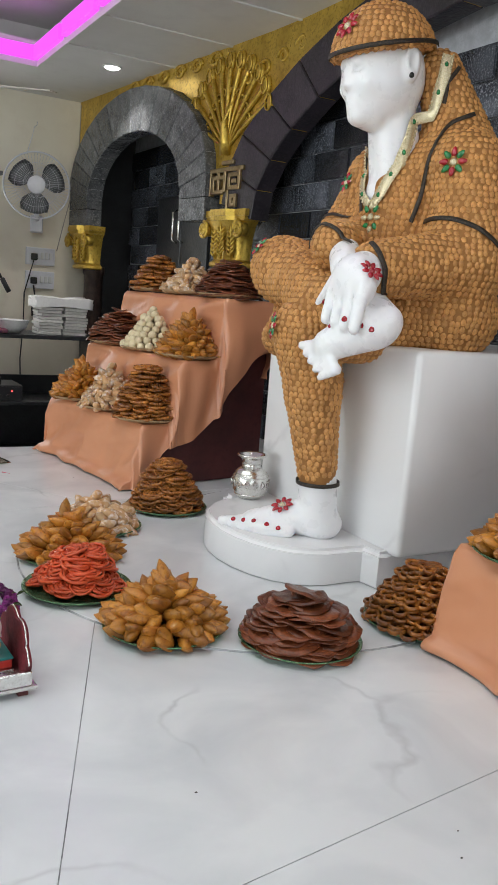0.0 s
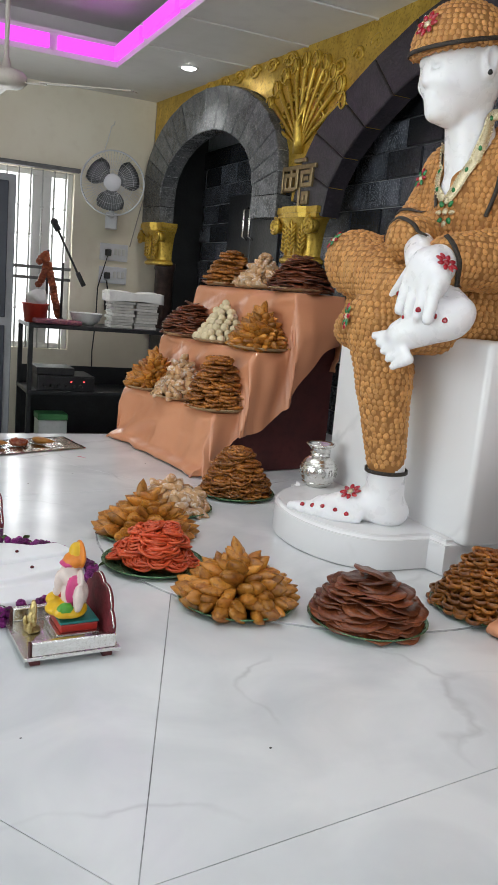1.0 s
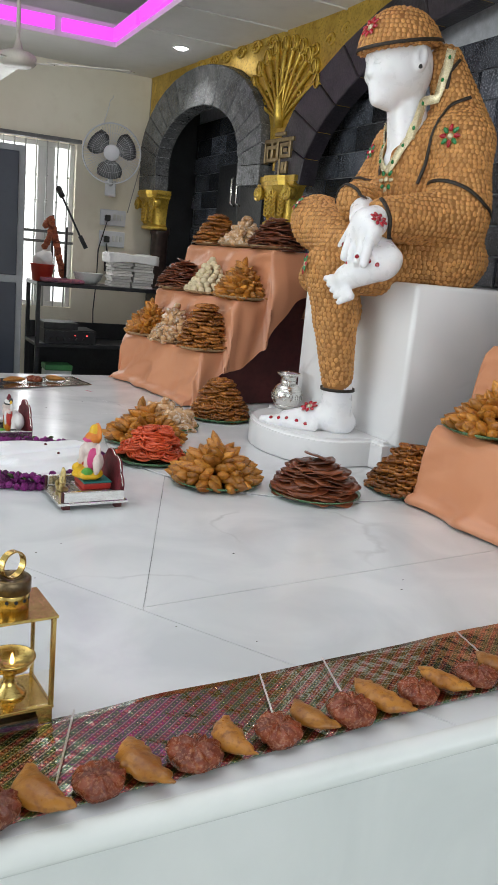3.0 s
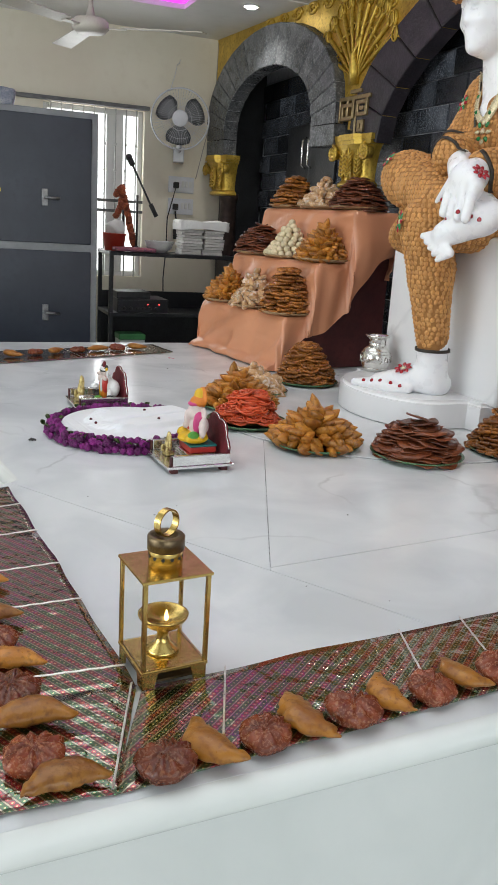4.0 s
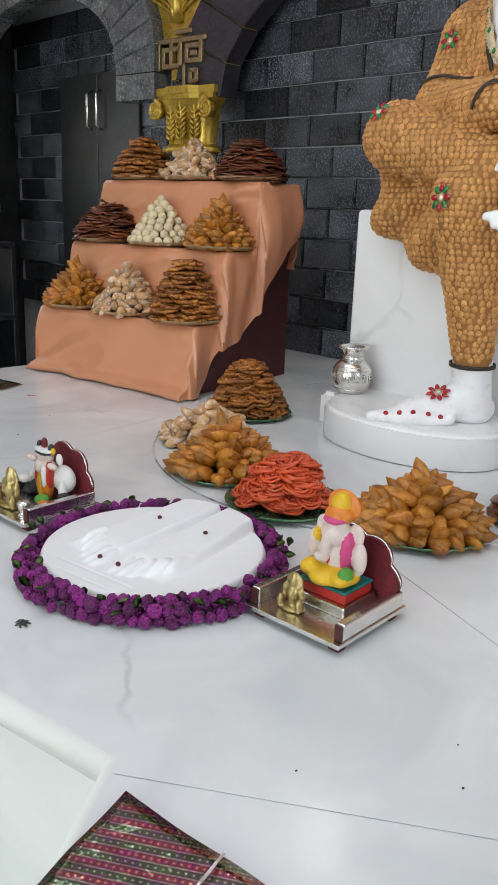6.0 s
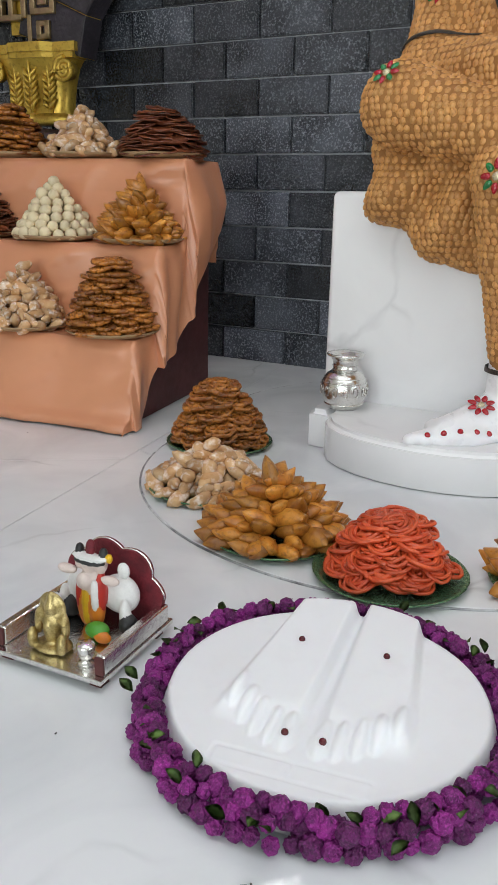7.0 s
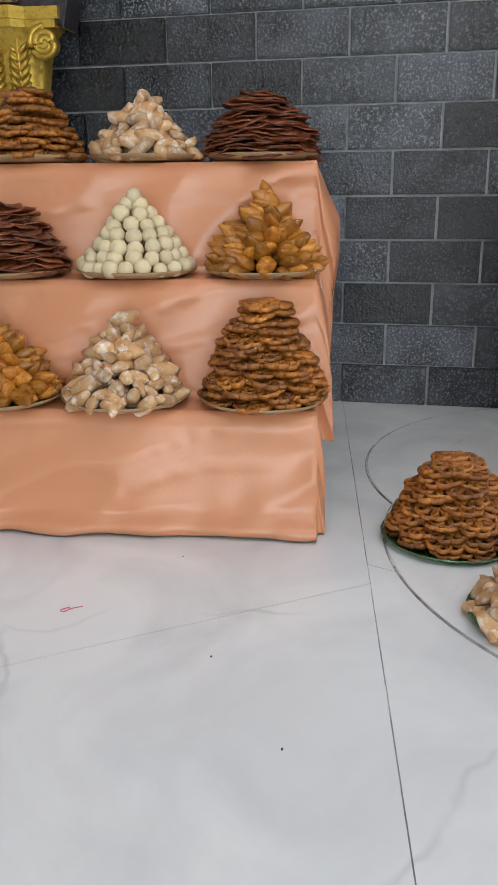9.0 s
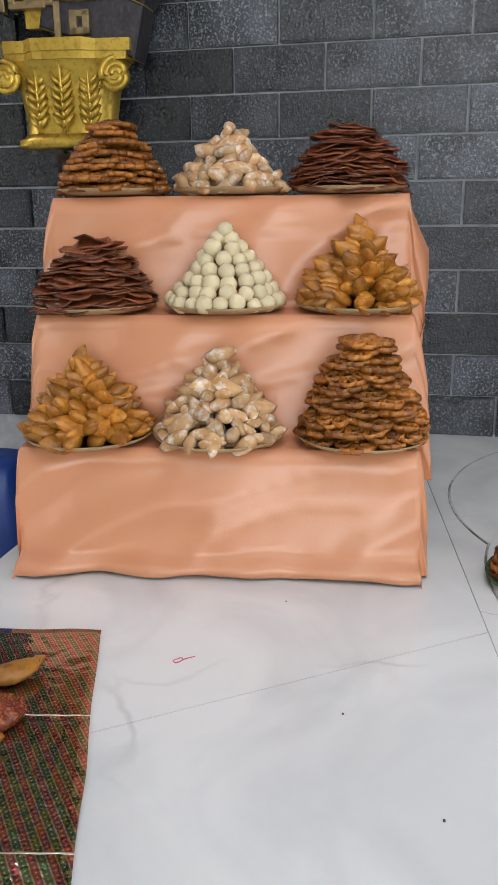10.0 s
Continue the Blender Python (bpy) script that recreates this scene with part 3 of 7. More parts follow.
def surface(field, lo, hi, h):
    """Surface nets: points and quads on the zero set of a field."""
    ax = [np.arange(a, b, h) for a, b in zip(lo, hi)]
    g = np.stack(np.meshgrid(*ax, indexing="ij"), -1)
    f = field(g)
    ins = f < 0
    n = np.array(f.shape)
    acc = np.zeros((*(n - 1), 3))
    cnt = np.zeros(tuple(n - 1))
    corner = [(i, j, k) for i in (0, 1) for j in (0, 1) for k in (0, 1)]
    sl = lambda c: tuple(slice(c[a], n[a] - 1 + c[a]) for a in range(3))
    for c in corner:
        for a in range(3):
            if c[a] == 0:
                e = list(c)
                e[a] = 1
                f0, f1 = f[sl(c)], f[sl(tuple(e))]
                cross = (f0 < 0) != (f1 < 0)
                t = np.where(cross, f0 / np.where(cross, f0 - f1, 1), 0)
                p = np.zeros((*(n - 1), 3))
                for b in range(3):
                    p[..., b] = c[b]
                p[..., a] += t
                acc += np.where(cross[..., None], p, 0)
                cnt += cross
    on = cnt > 0
    idx = -np.ones(tuple(n - 1), int)
    idx[on] = np.arange(on.sum())
    cell = np.argwhere(on)
    verts = (cell + acc[on] / cnt[on][:, None]) * h + np.array(lo)
    quads = []
    for a in range(3):
        b, c = (a + 1) % 3, (a + 2) % 3
        s0 = [slice(1, n[i] - 1) for i in range(3)]
        s1 = list(s0)
        s0[a], s1[a] = slice(0, n[a] - 1), slice(1, n[a])
        i0, i1 = ins[tuple(s0)], ins[tuple(s1)]
        base = np.array([1, 1, 1])
        base[a] = 0
        for flip, mask in ((False, i0 & ~i1), (True, ~i0 & i1)):
            q = np.argwhere(mask) + base
            eb, ec = np.eye(3, dtype=int)[b], np.eye(3, dtype=int)[c]
            v = [idx[tuple((q - o).T)] for o in (0 * eb, eb, eb + ec, ec)]
            if not flip:
                v = v[::-1]
            quads.append(np.stack(v[::-1], 1))
    return verts, np.concatenate(quads)


def gradient(field, p, e=0.003):
    g = np.stack([field(p + e * np.eye(3)[i]) - field(p - e * np.eye(3)[i]) for i in range(3)], 1)
    return g / (np.linalg.norm(g, axis=1, keepdims=True) + 1e-9)


def grain_shape():
    """A small nut: a pointed oval bump, as unit points and faces."""
    pts, faces = [(0, 0, 1.0)], []
    for r, z in ((0.62, 0.72), (1.0, 0.0)):
        for k in range(7):
            a = 2 * math.pi * k / 7
            pts.append((r * math.cos(a), r * math.sin(a), z))
    for k in range(7):
        j = (k + 1) % 7
        faces.append((0, 1 + k, 1 + j))
        faces.append((1 + k, 8 + k, 8 + j, 1 + j))
    return np.array(pts), faces


def build_statue():
    rv, rq = surface(robe_field, (1.48, 2.02, 0.20), (2.45, 3.08, 1.72), 0.0115)
    sv, sq = surface(skin_field, (1.42, 2.02, 0.10), (2.10, 2.75, 1.66), 0.0075)
    rng = np.random.default_rng(3)
    # grains in courses over the robe, by dart throwing with an oval reach
    tri = rv[rq]
    ar = np.linalg.norm(np.cross(tri[:, 1] - tri[:, 0], tri[:, 3] - tri[:, 0]), axis=1)
    pick = rng.choice(len(rq), 150000, p=ar / ar.sum())
    u, w = rng.random((2, len(pick), 1))
    q = tri[pick]
    pts = (q[:, 0] * (1 - u) + q[:, 1] * u) * (1 - w) + (q[:, 3] * (1 - u) + q[:, 2] * u) * w
    nor = gradient(robe_field, pts)
    keep = (skin_field(pts) > 0.004) & (pts[:, 2] > 0.27)
    pts, nor = pts[keep], nor[keep]
    # courses at even heights, each filled side by side; level parts are filled in afterwards
    step, wide, tall = 0.0164, 0.0152, 0.0142
    cells, kept = {}, []

    def free(i):
        px, py, pz = pts[i].tolist()
        cx, cy, cz = int(px / 0.018), int(py / 0.018), int(pz / 0.018)
        for x in (cx - 1, cx, cx + 1):
            for y in (cy - 1, cy, cy + 1):
                for z in (cz - 1, cz, cz + 1):
                    for qx, qy, qz in cells.get((x, y, z), ()):
                        if ((px - qx) ** 2 + (py - qy) ** 2) / wide ** 2 + (pz - qz) ** 2 / tall ** 2 < 1:
                            return False
        cells.setdefault((cx, cy, cz), []).append((px, py, pz))
        kept.append(i)
        return True

    steep = np.abs(nor[:, 2]) < 0.86
    lev = np.round(pts[:, 2] / step).astype(int)
    on_row = (np.abs(pts[:, 2] - lev * step) < 0.0016) & steep
    for k in range(lev.min(), lev.max() + 1):
        ids = np.nonzero(on_row & (lev == k))[0]
        if not len(ids):
            continue
        todo = np.ones(len(ids), bool)
        xy = pts[ids, :2]
        cur = 0
        while True:
            if todo[cur]:
                free(ids[cur])
            dist = np.hypot(*(xy - xy[cur]).T)
            todo &= dist > wide
            if not todo.any():
                break
            cur = int(np.argmin(np.where(todo, dist, 9)))
    wide = tall = 0.0152
    for i in np.nonzero(~on_row)[0].tolist():
        free(i)
    P, N = pts[kept], nor[kept]
    up = np.array([0.0, 0.0, 1.0]) + rng.normal(0, 0.07, P.shape)
    T = up - (up * N).sum(1, keepdims=True) * N
    T /= np.linalg.norm(T, axis=1, keepdims=True) + 1e-9
    S = np.cross(N, T)
    gp, gf = grain_shape()
    size = rng.uniform(0.92, 1.08, (len(P), 1, 1))
    V = P[:, None] + size * (gp[None, :, :1] * 0.0094 * S[:, None] + gp[None, :, 1:2] * 0.0116 * T[:, None] + (gp[None, :, 2:] * 0.0066 - 0.0016 - gp[None, :, 1:2] * 0.0022) * N[:, None])
    verts = np.concatenate([rv, sv, V.reshape(-1, 3)])
    faces = [tuple(f) for f in rq] + [tuple(f + len(rv)) for f in sq]
    mats = [0] * len(rq) + [1] * len(sq)
    b = len(rv) + len(sv)
    for i in range(len(P)):
        o = b + i * len(gp)
        for f in gf:
            faces.append(tuple(k + o for k in f))
        mats += [2] * len(gf)
    me = bpy.data.meshes.new("statue")
    me.from_pydata(verts.tolist(), [], [tuple(int(k) for k in f) for f in faces])
    me.polygons.foreach_set("material_index", np.array(mats, dtype=np.int32))
    me.polygons.foreach_set("use_smooth", np.ones(len(mats), dtype=bool))
    for m in (M_NUTBASE, M_SKIN, M_NUT):
        me.materials.append(m)
    return place("statue", me)


statue = tagged(build_statue(), "seated white marble statue in a robe of tan nuts", "statue")


# ---- stepped stands with satin cloth ----
def smoothstep(a, b, x):
    t = min(1, max(0, (x - a) / (b - a)))
    return t * t * (3 - 2 * t)


STEPS = [(0.035, 0.265), (0.215, 0.525), (0.405, 0.785)]   # front of each step, its height
DEEP, WIDE = 0.66, 0.85


def stand(m, label, seed):
    """A three-step stand: a dark cloth-covered frame, and a peach satin cloth over its front and top."""
    top = empty("stepped_stand", m, label, "display stand")
    bm = bmesh.new()
    for k, (x, z) in enumerate(STEPS):
        x1 = STEPS[k + 1][0] if k < 2 else DEEP
        box(bm, x + 0.012, 0.03, 0.004, x1 + 0.012 if k < 2 else x1, WIDE - 0.03, z - 0.012)
    part("frame", bm, M_MAROON, top, "dark maroon cloth over the frame")
    # cloth: along the width in u, down the steps in v
    prof = [(DEEP, 0.45), (DEEP, 0.785), (0.405, 0.785), (0.39, 0.77), (0.36, 0.53), (0.34, 0.525), (0.215, 0.525), (0.20, 0.51), (0.165, 0.275),
            (0.145, 0.265), (0.035, 0.265), (0.018, 0.245), (0.002, 0.10), (-0.008, 0.040), (-0.030, 0.032), (-0.042, 0.018), (-0.030, 0.005)]
    pp = []
    for a, b in zip(prof, prof[1:]):
        n = max(1, int(math.hypot(a[0] - b[0], a[1] - b[1]) / 0.013))
        pp += [(a[0] + (b[0] - a[0]) * k / n, a[1] + (b[1] - a[1]) * k / n) for k in range(n)]
    pp.append(prof[-1])
    bm = bmesh.new()
    nu = 84
    rows = []
    for i, (x, z) in enumerate(pp):
        row = []
        for j in range(nu + 1):
            u = j / nu
            y = u * WIDE
            p = Vector((x, y, z))
            d = noise.noise(Vector((u * 5 + seed, z * 3.0, x * 3))) * 0.6 + noise.noise(Vector((u * 13 + z * 5 + seed, z * 4, x * 4))) * 0.4
            steep = 0.30
            if z < 0.24 or 0.29 < z < 0.50 or 0.55 < z < 0.76:
                steep = 1.0
            # soft diagonal drags, and sharper creases that lie across the risers
            drag = 1 - abs(noise.noise(Vector((u * 2.6 + z * 5.0 + seed, z * 1.4 - u * 1.2, 3.3)))) * 3.0
            crease = max(0.0, 1 - abs(noise.noise(Vector((u * 2.2 + seed, z * 17.0 + u * 2.5, 7.7)))) * 7.0)
            p.x -= steep * (0.008 * d + 0.016 * max(-0.6, drag) + (0.007 if z > 0.27 else 0.0035) * crease)
            if z < 0.05:
                p.x -= 0.014 * noise.noise(Vector((u * 9 + seed, 1.5, z * 20))) + 0.006 * math.sin(u * 21)
                p.z += 0.008 * max(0.0, noise.noise(Vector((u * 12 + seed, 4.5, 0)))) * (z > 0.012)
            p.z += (1 - steep) * 0.004 * d
            row.append(bm.verts.new(p))
        # the cloth hangs over the sides, higher towards the back, in upright folds
        for side in (0, 1):
            low = 0.006 + 0.92 * max(0.0, x - 0.02) + 0.05 * math.sin(x * 15 + seed) * smoothstep(0.05, 0.2, x)
            fall = max(0.004, z - low) if x < DEEP - 0.005 else 0.004
            base = row[0] if side == 0 else row[-1]
            ext = []
            for k in range(1, 9):
                dz = fall * k / 8
                sway = 0.42 * min(dz, 0.13) * max(0.05, 0.45 + 0.9 * noise.noise(Vector((x * 11 + 2.5 * dz + seed, dz * 2.5, side))))
                out = (0.005 + sway) * (0.45 if z < 0.30 else 1.0) * (-1 if side == 0 else 1)
                ext.append(bm.verts.new(base.co + Vector((0.03 * noise.noise(Vector((x * 9, dz * 6, seed))) * k / 8, out, -dz))))
            row = ext[::-1] + row if side == 0 else row + ext
        rows.append(row)
    for a, b in zip(rows, rows[1:]):
        for k in range(len(a) - 1):
            bm.faces.new((a[k], a[k + 1], b[k + 1], b[k]))
    bmesh.ops.recalc_face_normals(bm, faces=bm.faces[:])
    part("cloth", bm, M_PEACH, top, "peach satin cloth", smooth=True)
    return top


# local x runs back from the front edge, local y along the width
STAND_A = Matrix.Translation((1.52, 3.50, 0.0)) @ Matrix.Rotation(radians(8.5), 4, "Z")
STAND_B = Matrix.Translation((1.67, 1.04, 0.0)) @ Matrix.Rotation(radians(-1.0), 4, "Z")
stand(STAND_A, "stepped stand draped in peach satin, beside the brick wall", 0.0)
stand(STAND_B, "stepped stand draped in peach satin, beside the statue seat", 5.0)

# ---- snack materials ----
M_GUJ = surf("fried_golden_dough", (0.31, 0.105, 0.013), (0.56, 0.245, 0.036), 20, (0.22, 0.4), 0.0014, 110, c3=(0.17, 0.05, 0.009), vary=0.35, fine=5)
M_PURI = surf("dark_fried_dough", (0.105, 0.025, 0.010), (0.22, 0.064, 0.022), 28, (0.22, 0.4), 0.0015, 110, c3=(0.045, 0.010, 0.006), vary=0.4)
M_ROSE = surf("brown_fried_lattice", (0.16, 0.045, 0.008), (0.46, 0.17, 0.026), 30, (0.22, 0.4), 0.001, 150, c3=(0.08, 0.024, 0.006), vary=0.35)
M_DUST = surf("sugar_dusted_dough", (0.42, 0.21, 0.075), (0.62, 0.41, 0.22), 30, (0.5, 0.75), 0.001, 160, c3=(0.86, 0.83, 0.80), vary=0.25, fine=1.9)
M_LADDU = surf("cream_sweet_ball", (0.66, 0.55, 0.34), (0.72, 0.62, 0.42), 40, (0.55, 0.7), 0.0008, 250, vary=0.08)
M_JALEBI = surf("orange_syrup_coil", (0.52, 0.060, 0.018), (0.68, 0.115, 0.035), 30, (0.28, 0.42), 0.0006, 200, spec=0.5, sss=0.05, vary=0.15)
M_REDROSE = surf("red_brown_fried_rosette", (0.11, 0.020, 0.009), (0.26, 0.058, 0.022), 38, (0.18, 0.35), 0.0018, 130, c3=(0.38, 0.15, 0.05), vary=0.3)
M_CARD = surf("tan_card_plate", (0.34, 0.22, 0.11), (0.42, 0.28, 0.15), 12, (0.45, 0.6))
M_FOIL = surf("green_foil_plate", (0.05, 0.16, 0.08), (0.10, 0.24, 0.12), 60, (0.2, 0.35), 0.0006, 180, metal=0.6, c3=(0.4, 0.36, 0.2))


def mesh_of(name, bm, material, smooth=True):
    me = bpy.data.meshes.new(name)
    if smooth:
        for f in bm.faces:
            f.smooth = True
    bm.to_mesh(me)
    bm.free()
    me.materials.append(material)
    return me


def gujiya_mesh(seed, length=0.10, fat=0.019):
    """A leaf-shaped filled pastry with pointed ends and a crimped seam, its length along x."""
    rng = random.Random(seed)
    bm = bmesh.new()
    n, s = 11, 10
    bend = rng.uniform(0.1, 0.3)
    rings = []
    for i in range(n + 1):
        t = i / n
        r = fat * max(0.04, math.sin(math.pi * t ** 1.15)) ** 0.80 * rng.uniform(0.95, 1.05)
        x = (t - 0.5) * length
        ring = []
        for k in range(s):
            a = 2 * math.pi * k / s
            w = 1.0 + (0.22 if k == 0 else 0.0)
            ring.append(bm.verts.new((x, r * 1.12 * w * math.cos(a) + bend * (0.25 - (t - 0.5) ** 2) * 0.12, r * 0.86 * math.sin(a))))
        rings.append(ring)
    for a, b in zip(rings, rings[1:]):
        for k in range(s):
            j = (k + 1) % s
            bm.faces.new((a[k], a[j], b[j], b[k]))
    bm.faces.new(rings[0][::-1]), bm.faces.new(rings[-1])
    bmesh.ops.recalc_face_normals(bm, faces=bm.faces[:])
    return mesh_of("pastry", bm, M_GUJ)


def puri_mesh(seed, r=0.052):
    """A thin crisp fried round with a wavy rim and blisters."""
    bm = bmesh.new()
    n = 18
    o = Vector((seed * 3.1, 0, 0))
    lev = [(0.0, 0.0022), (0.35, 0.0026), (0.7, 0.0024), (1.0, 0.0016)]
    sides = []
    for sgn in (1, -1):
        c = bm.verts.new((0, 0, sgn * 0.002 + 0.004 * noise.noise(o)))
        prev = None
        for f, h in lev[1:]:
            ring = []
            for k in range(n):
                a = 2 * math.pi * k / n
                rr = r * f * (1 + 0.06 * noise.noise(Vector((math.cos(a) * 2, math.sin(a) * 2, 1)) + o))
                p = Vector((rr * math.cos(a), rr * math.sin(a), 0))
                p.z = sgn * h + 0.010 * noise.noise(p * 22 + o) * f + 0.003 * noise.noise(p * 60 + o)
                ring.append(bm.verts.new(p))
            for k in range(n):
                j = (k + 1) % n
                bm.faces.new((c, ring[k], ring[j]) if prev is None else (prev[k], ring[k], ring[j], prev[j]))
            prev = ring
        sides.append(prev)
    for k in range(n):
        j = (k + 1) % n
        bm.faces.new((sides[0][k], sides[1][k], sides[1][j], sides[0][j]))
    bmesh.ops.recalc_face_normals(bm, faces=bm.faces[:])
    return mesh_of("fried_round", bm, M_PURI)


def rosette_mesh(seed, r=0.037, petals=8, thick=0.0042):
    """A lattice cookie: a ring of small loops round a middle loop."""
    rng = random.Random(seed)
    bm = bmesh.new()
    q = r * 0.36
    loops = [(0, 0, q * 0.95)] + [((r - q) * math.cos(2 * math.pi * k / petals), (r - q) * math.sin(2 * math.pi * k / petals), q) for k in range(petals)]
    for x, y, s in loops:
        z = rng.uniform(-0.001, 0.002)
        tube(bm, [(x + s * math.cos(2 * math.pi * i / 9), y + s * math.sin(2 * math.pi * i / 9), z) for i in range(9)], thick * rng.uniform(0.85, 1.1), 5, True, flat=1.5)
    return mesh_of("lattice_cookie", bm, M_ROSE)


def crescent_mesh(seed, length=0.118, deep=0.050):
    """A flat half-moon pastry: one side nearly straight, the other bowed, plump in the middle, with pinched ends."""
    rng = random.Random(40 + seed)
    bm = bmesh.new()
    n, s = 16, 12
    rings = []
    for i in range(n + 1):
        t = i / n
        w = max(0.03, math.sin(math.pi * t)) ** 0.7
        mid = (0.45 * w - 0.2) * deep + 0.004 * rng.uniform(-1, 1)
        rings.append([bm.verts.new(((t - 0.5) * length, mid + 0.5 * deep * w * math.cos(a) * (1.06 if k == 0 else 1), 0.015 * w * math.sin(a) + 0.002 * noise.noise(Vector((t * 6, a, seed)))))
                      for k, a in enumerate([2 * math.pi * k / s for k in range(s)])])
    for a, b in zip(rings, rings[1:]):
        for k in range(s):
            j = (k + 1) % s
            bm.faces.new((a[k], a[j], b[j], b[k]))
    bm.faces.new(rings[0][::-1]), bm.faces.new(rings[-1])
    bmesh.ops.recalc_face_normals(bm, faces=bm.faces[:])
    return mesh_of("pastry", bm, M_GUJ)


def frill_mesh(seed, r=0.040):
    """A round fried cake with frilled folds that run out from its middle."""
    bm = bmesh.new()
    n = 40
    o = Vector((seed * 4.1, 0, 0))
    top = []
    for q in range(1, 7):
        f = q / 6
        ring = []
        for k in range(n):
            a = 2 * math.pi * k / n
            p = Vector((math.cos(a), math.sin(a), 0))
            rr = r * f * (1 + 0.10 * noise.noise(p * 1.7 + o) * f)
            z = 0.017 - 0.010 * f ** 3 + 0.0055 * math.sin(11 * a + 3 * noise.noise(p * 2 + o)) * f * (1.2 - f) * 2 + 0.004 * noise.noise(p * rr * 90 + o)
            ring.append(bm.verts.new((p.x * rr, p.y * rr, z)))
        top.append(ring)
    c = bm.verts.new((0, 0, 0.012))
    base = [bm.verts.new((v.co.x * 0.92, v.co.y * 0.92, -0.006)) for v in top[-1]]
    for k in range(n):
        j = (k + 1) % n
        bm.faces.new((c, top[0][k], top[0][j]))
        for a, b in zip(top, top[1:]):
            bm.faces.new((a[k], b[k], b[j], a[j]))
        bm.faces.new((top[-1][k], base[k], base[j], top[-1][j]))
    bm.faces.new(base[::-1])
    bmesh.ops.recalc_face_normals(bm, faces=bm.faces[:])
    return mesh_of("rosette", bm, M_REDROSE)


def nugget_mesh(seed, size=0.021):
    bm = bmesh.new()
    bmesh.ops.create_icosphere(bm, subdivisions=2, radius=1.0)
    o = Vector((seed * 5.7, 1, 2))
    for v in bm.verts:
        d = 1 + 0.28 * noise.noise(v.co * 1.3 + o)
        c = v.co * d
        v.co = Vector((c.x * size * 1.6, c.y * size * 0.78 + 0.35 * size * (c.x * c.x), c.z * size * 0.70))
    return mesh_of("dusted_nugget", bm, M_DUST)


def ball_mesh(seed, r=0.0185):
    bm = bmesh.new()
    bmesh.ops.create_icosphere(bm, subdivisions=2, radius=r)
    for v in bm.verts:
        v.co *= 1 + 0.05 * noise.noise(v.co * 60 + Vector((seed, 0, 0)))
    return mesh_of("sweet_ball", bm, M_LADDU)


def coil_mesh(seed, r=0.036):
    rng = random.Random(seed)
    bm = bmesh.new()
    pts = []
    turns = 5.0
    for i in range(84):
        t = i / 83
        a = 2 * math.pi * turns * t + seed
        rr = r * (0.10 + 0.90 * t) * (1 + 0.05 * math.sin(a * 2.3 + seed))
        pts.append((rr * math.cos(a), rr * math.sin(a), 0.004 * math.sin(a * 1.7) + 0.003 * rng.random()))
    tube(bm, pts, 0.0040, 6)
    return mesh_of("syrup_coil", bm, M_JALEBI)


GUJ = [gujiya_mesh(k, 0.092 + 0.008 * (k % 3), 0.0195 + 0.0015 * (k % 2)) for k in range(4)]
PURI = [puri_mesh(k, 0.048 + 0.004 * (k % 3)) for k in range(4)]
ROSE = [rosette_mesh(k) for k in range(3)]
ROSE_OPEN = [rosette_mesh(k + 5, 0.043, 6, 0.0040) for k in range(3)]
HALFMOON = [crescent_mesh(k) for k in range(4)]
REDROSE = [frill_mesh(k) for k in range(3)]
NUG = [nugget_mesh(k, 0.019 + 0.002 * (k % 2)) for k in range(5)]
BALL = [ball_mesh(k) for k in range(3)]
COIL = [coil_mesh(k) for k in range(4)]


def plate(m, r, material, label):
    bm = bmesh.new()
    lathe(bm, [(0.0, 0.0), (r * 0.80, 0.0), (r * 0.92, 0.006), (r, 0.014), (r * 0.985, 0.016), (r * 0.90, 0.009), (r * 0.78, 0.004), (0.0, 0.004)], 28)
    ob = part("plate", bm, material, None, "", m)
    return tagged(ob, label, "plate", "plates of snacks")


def R(x=0, y=0, z=0):
    return pose(0, 0, 0, x, y, z)


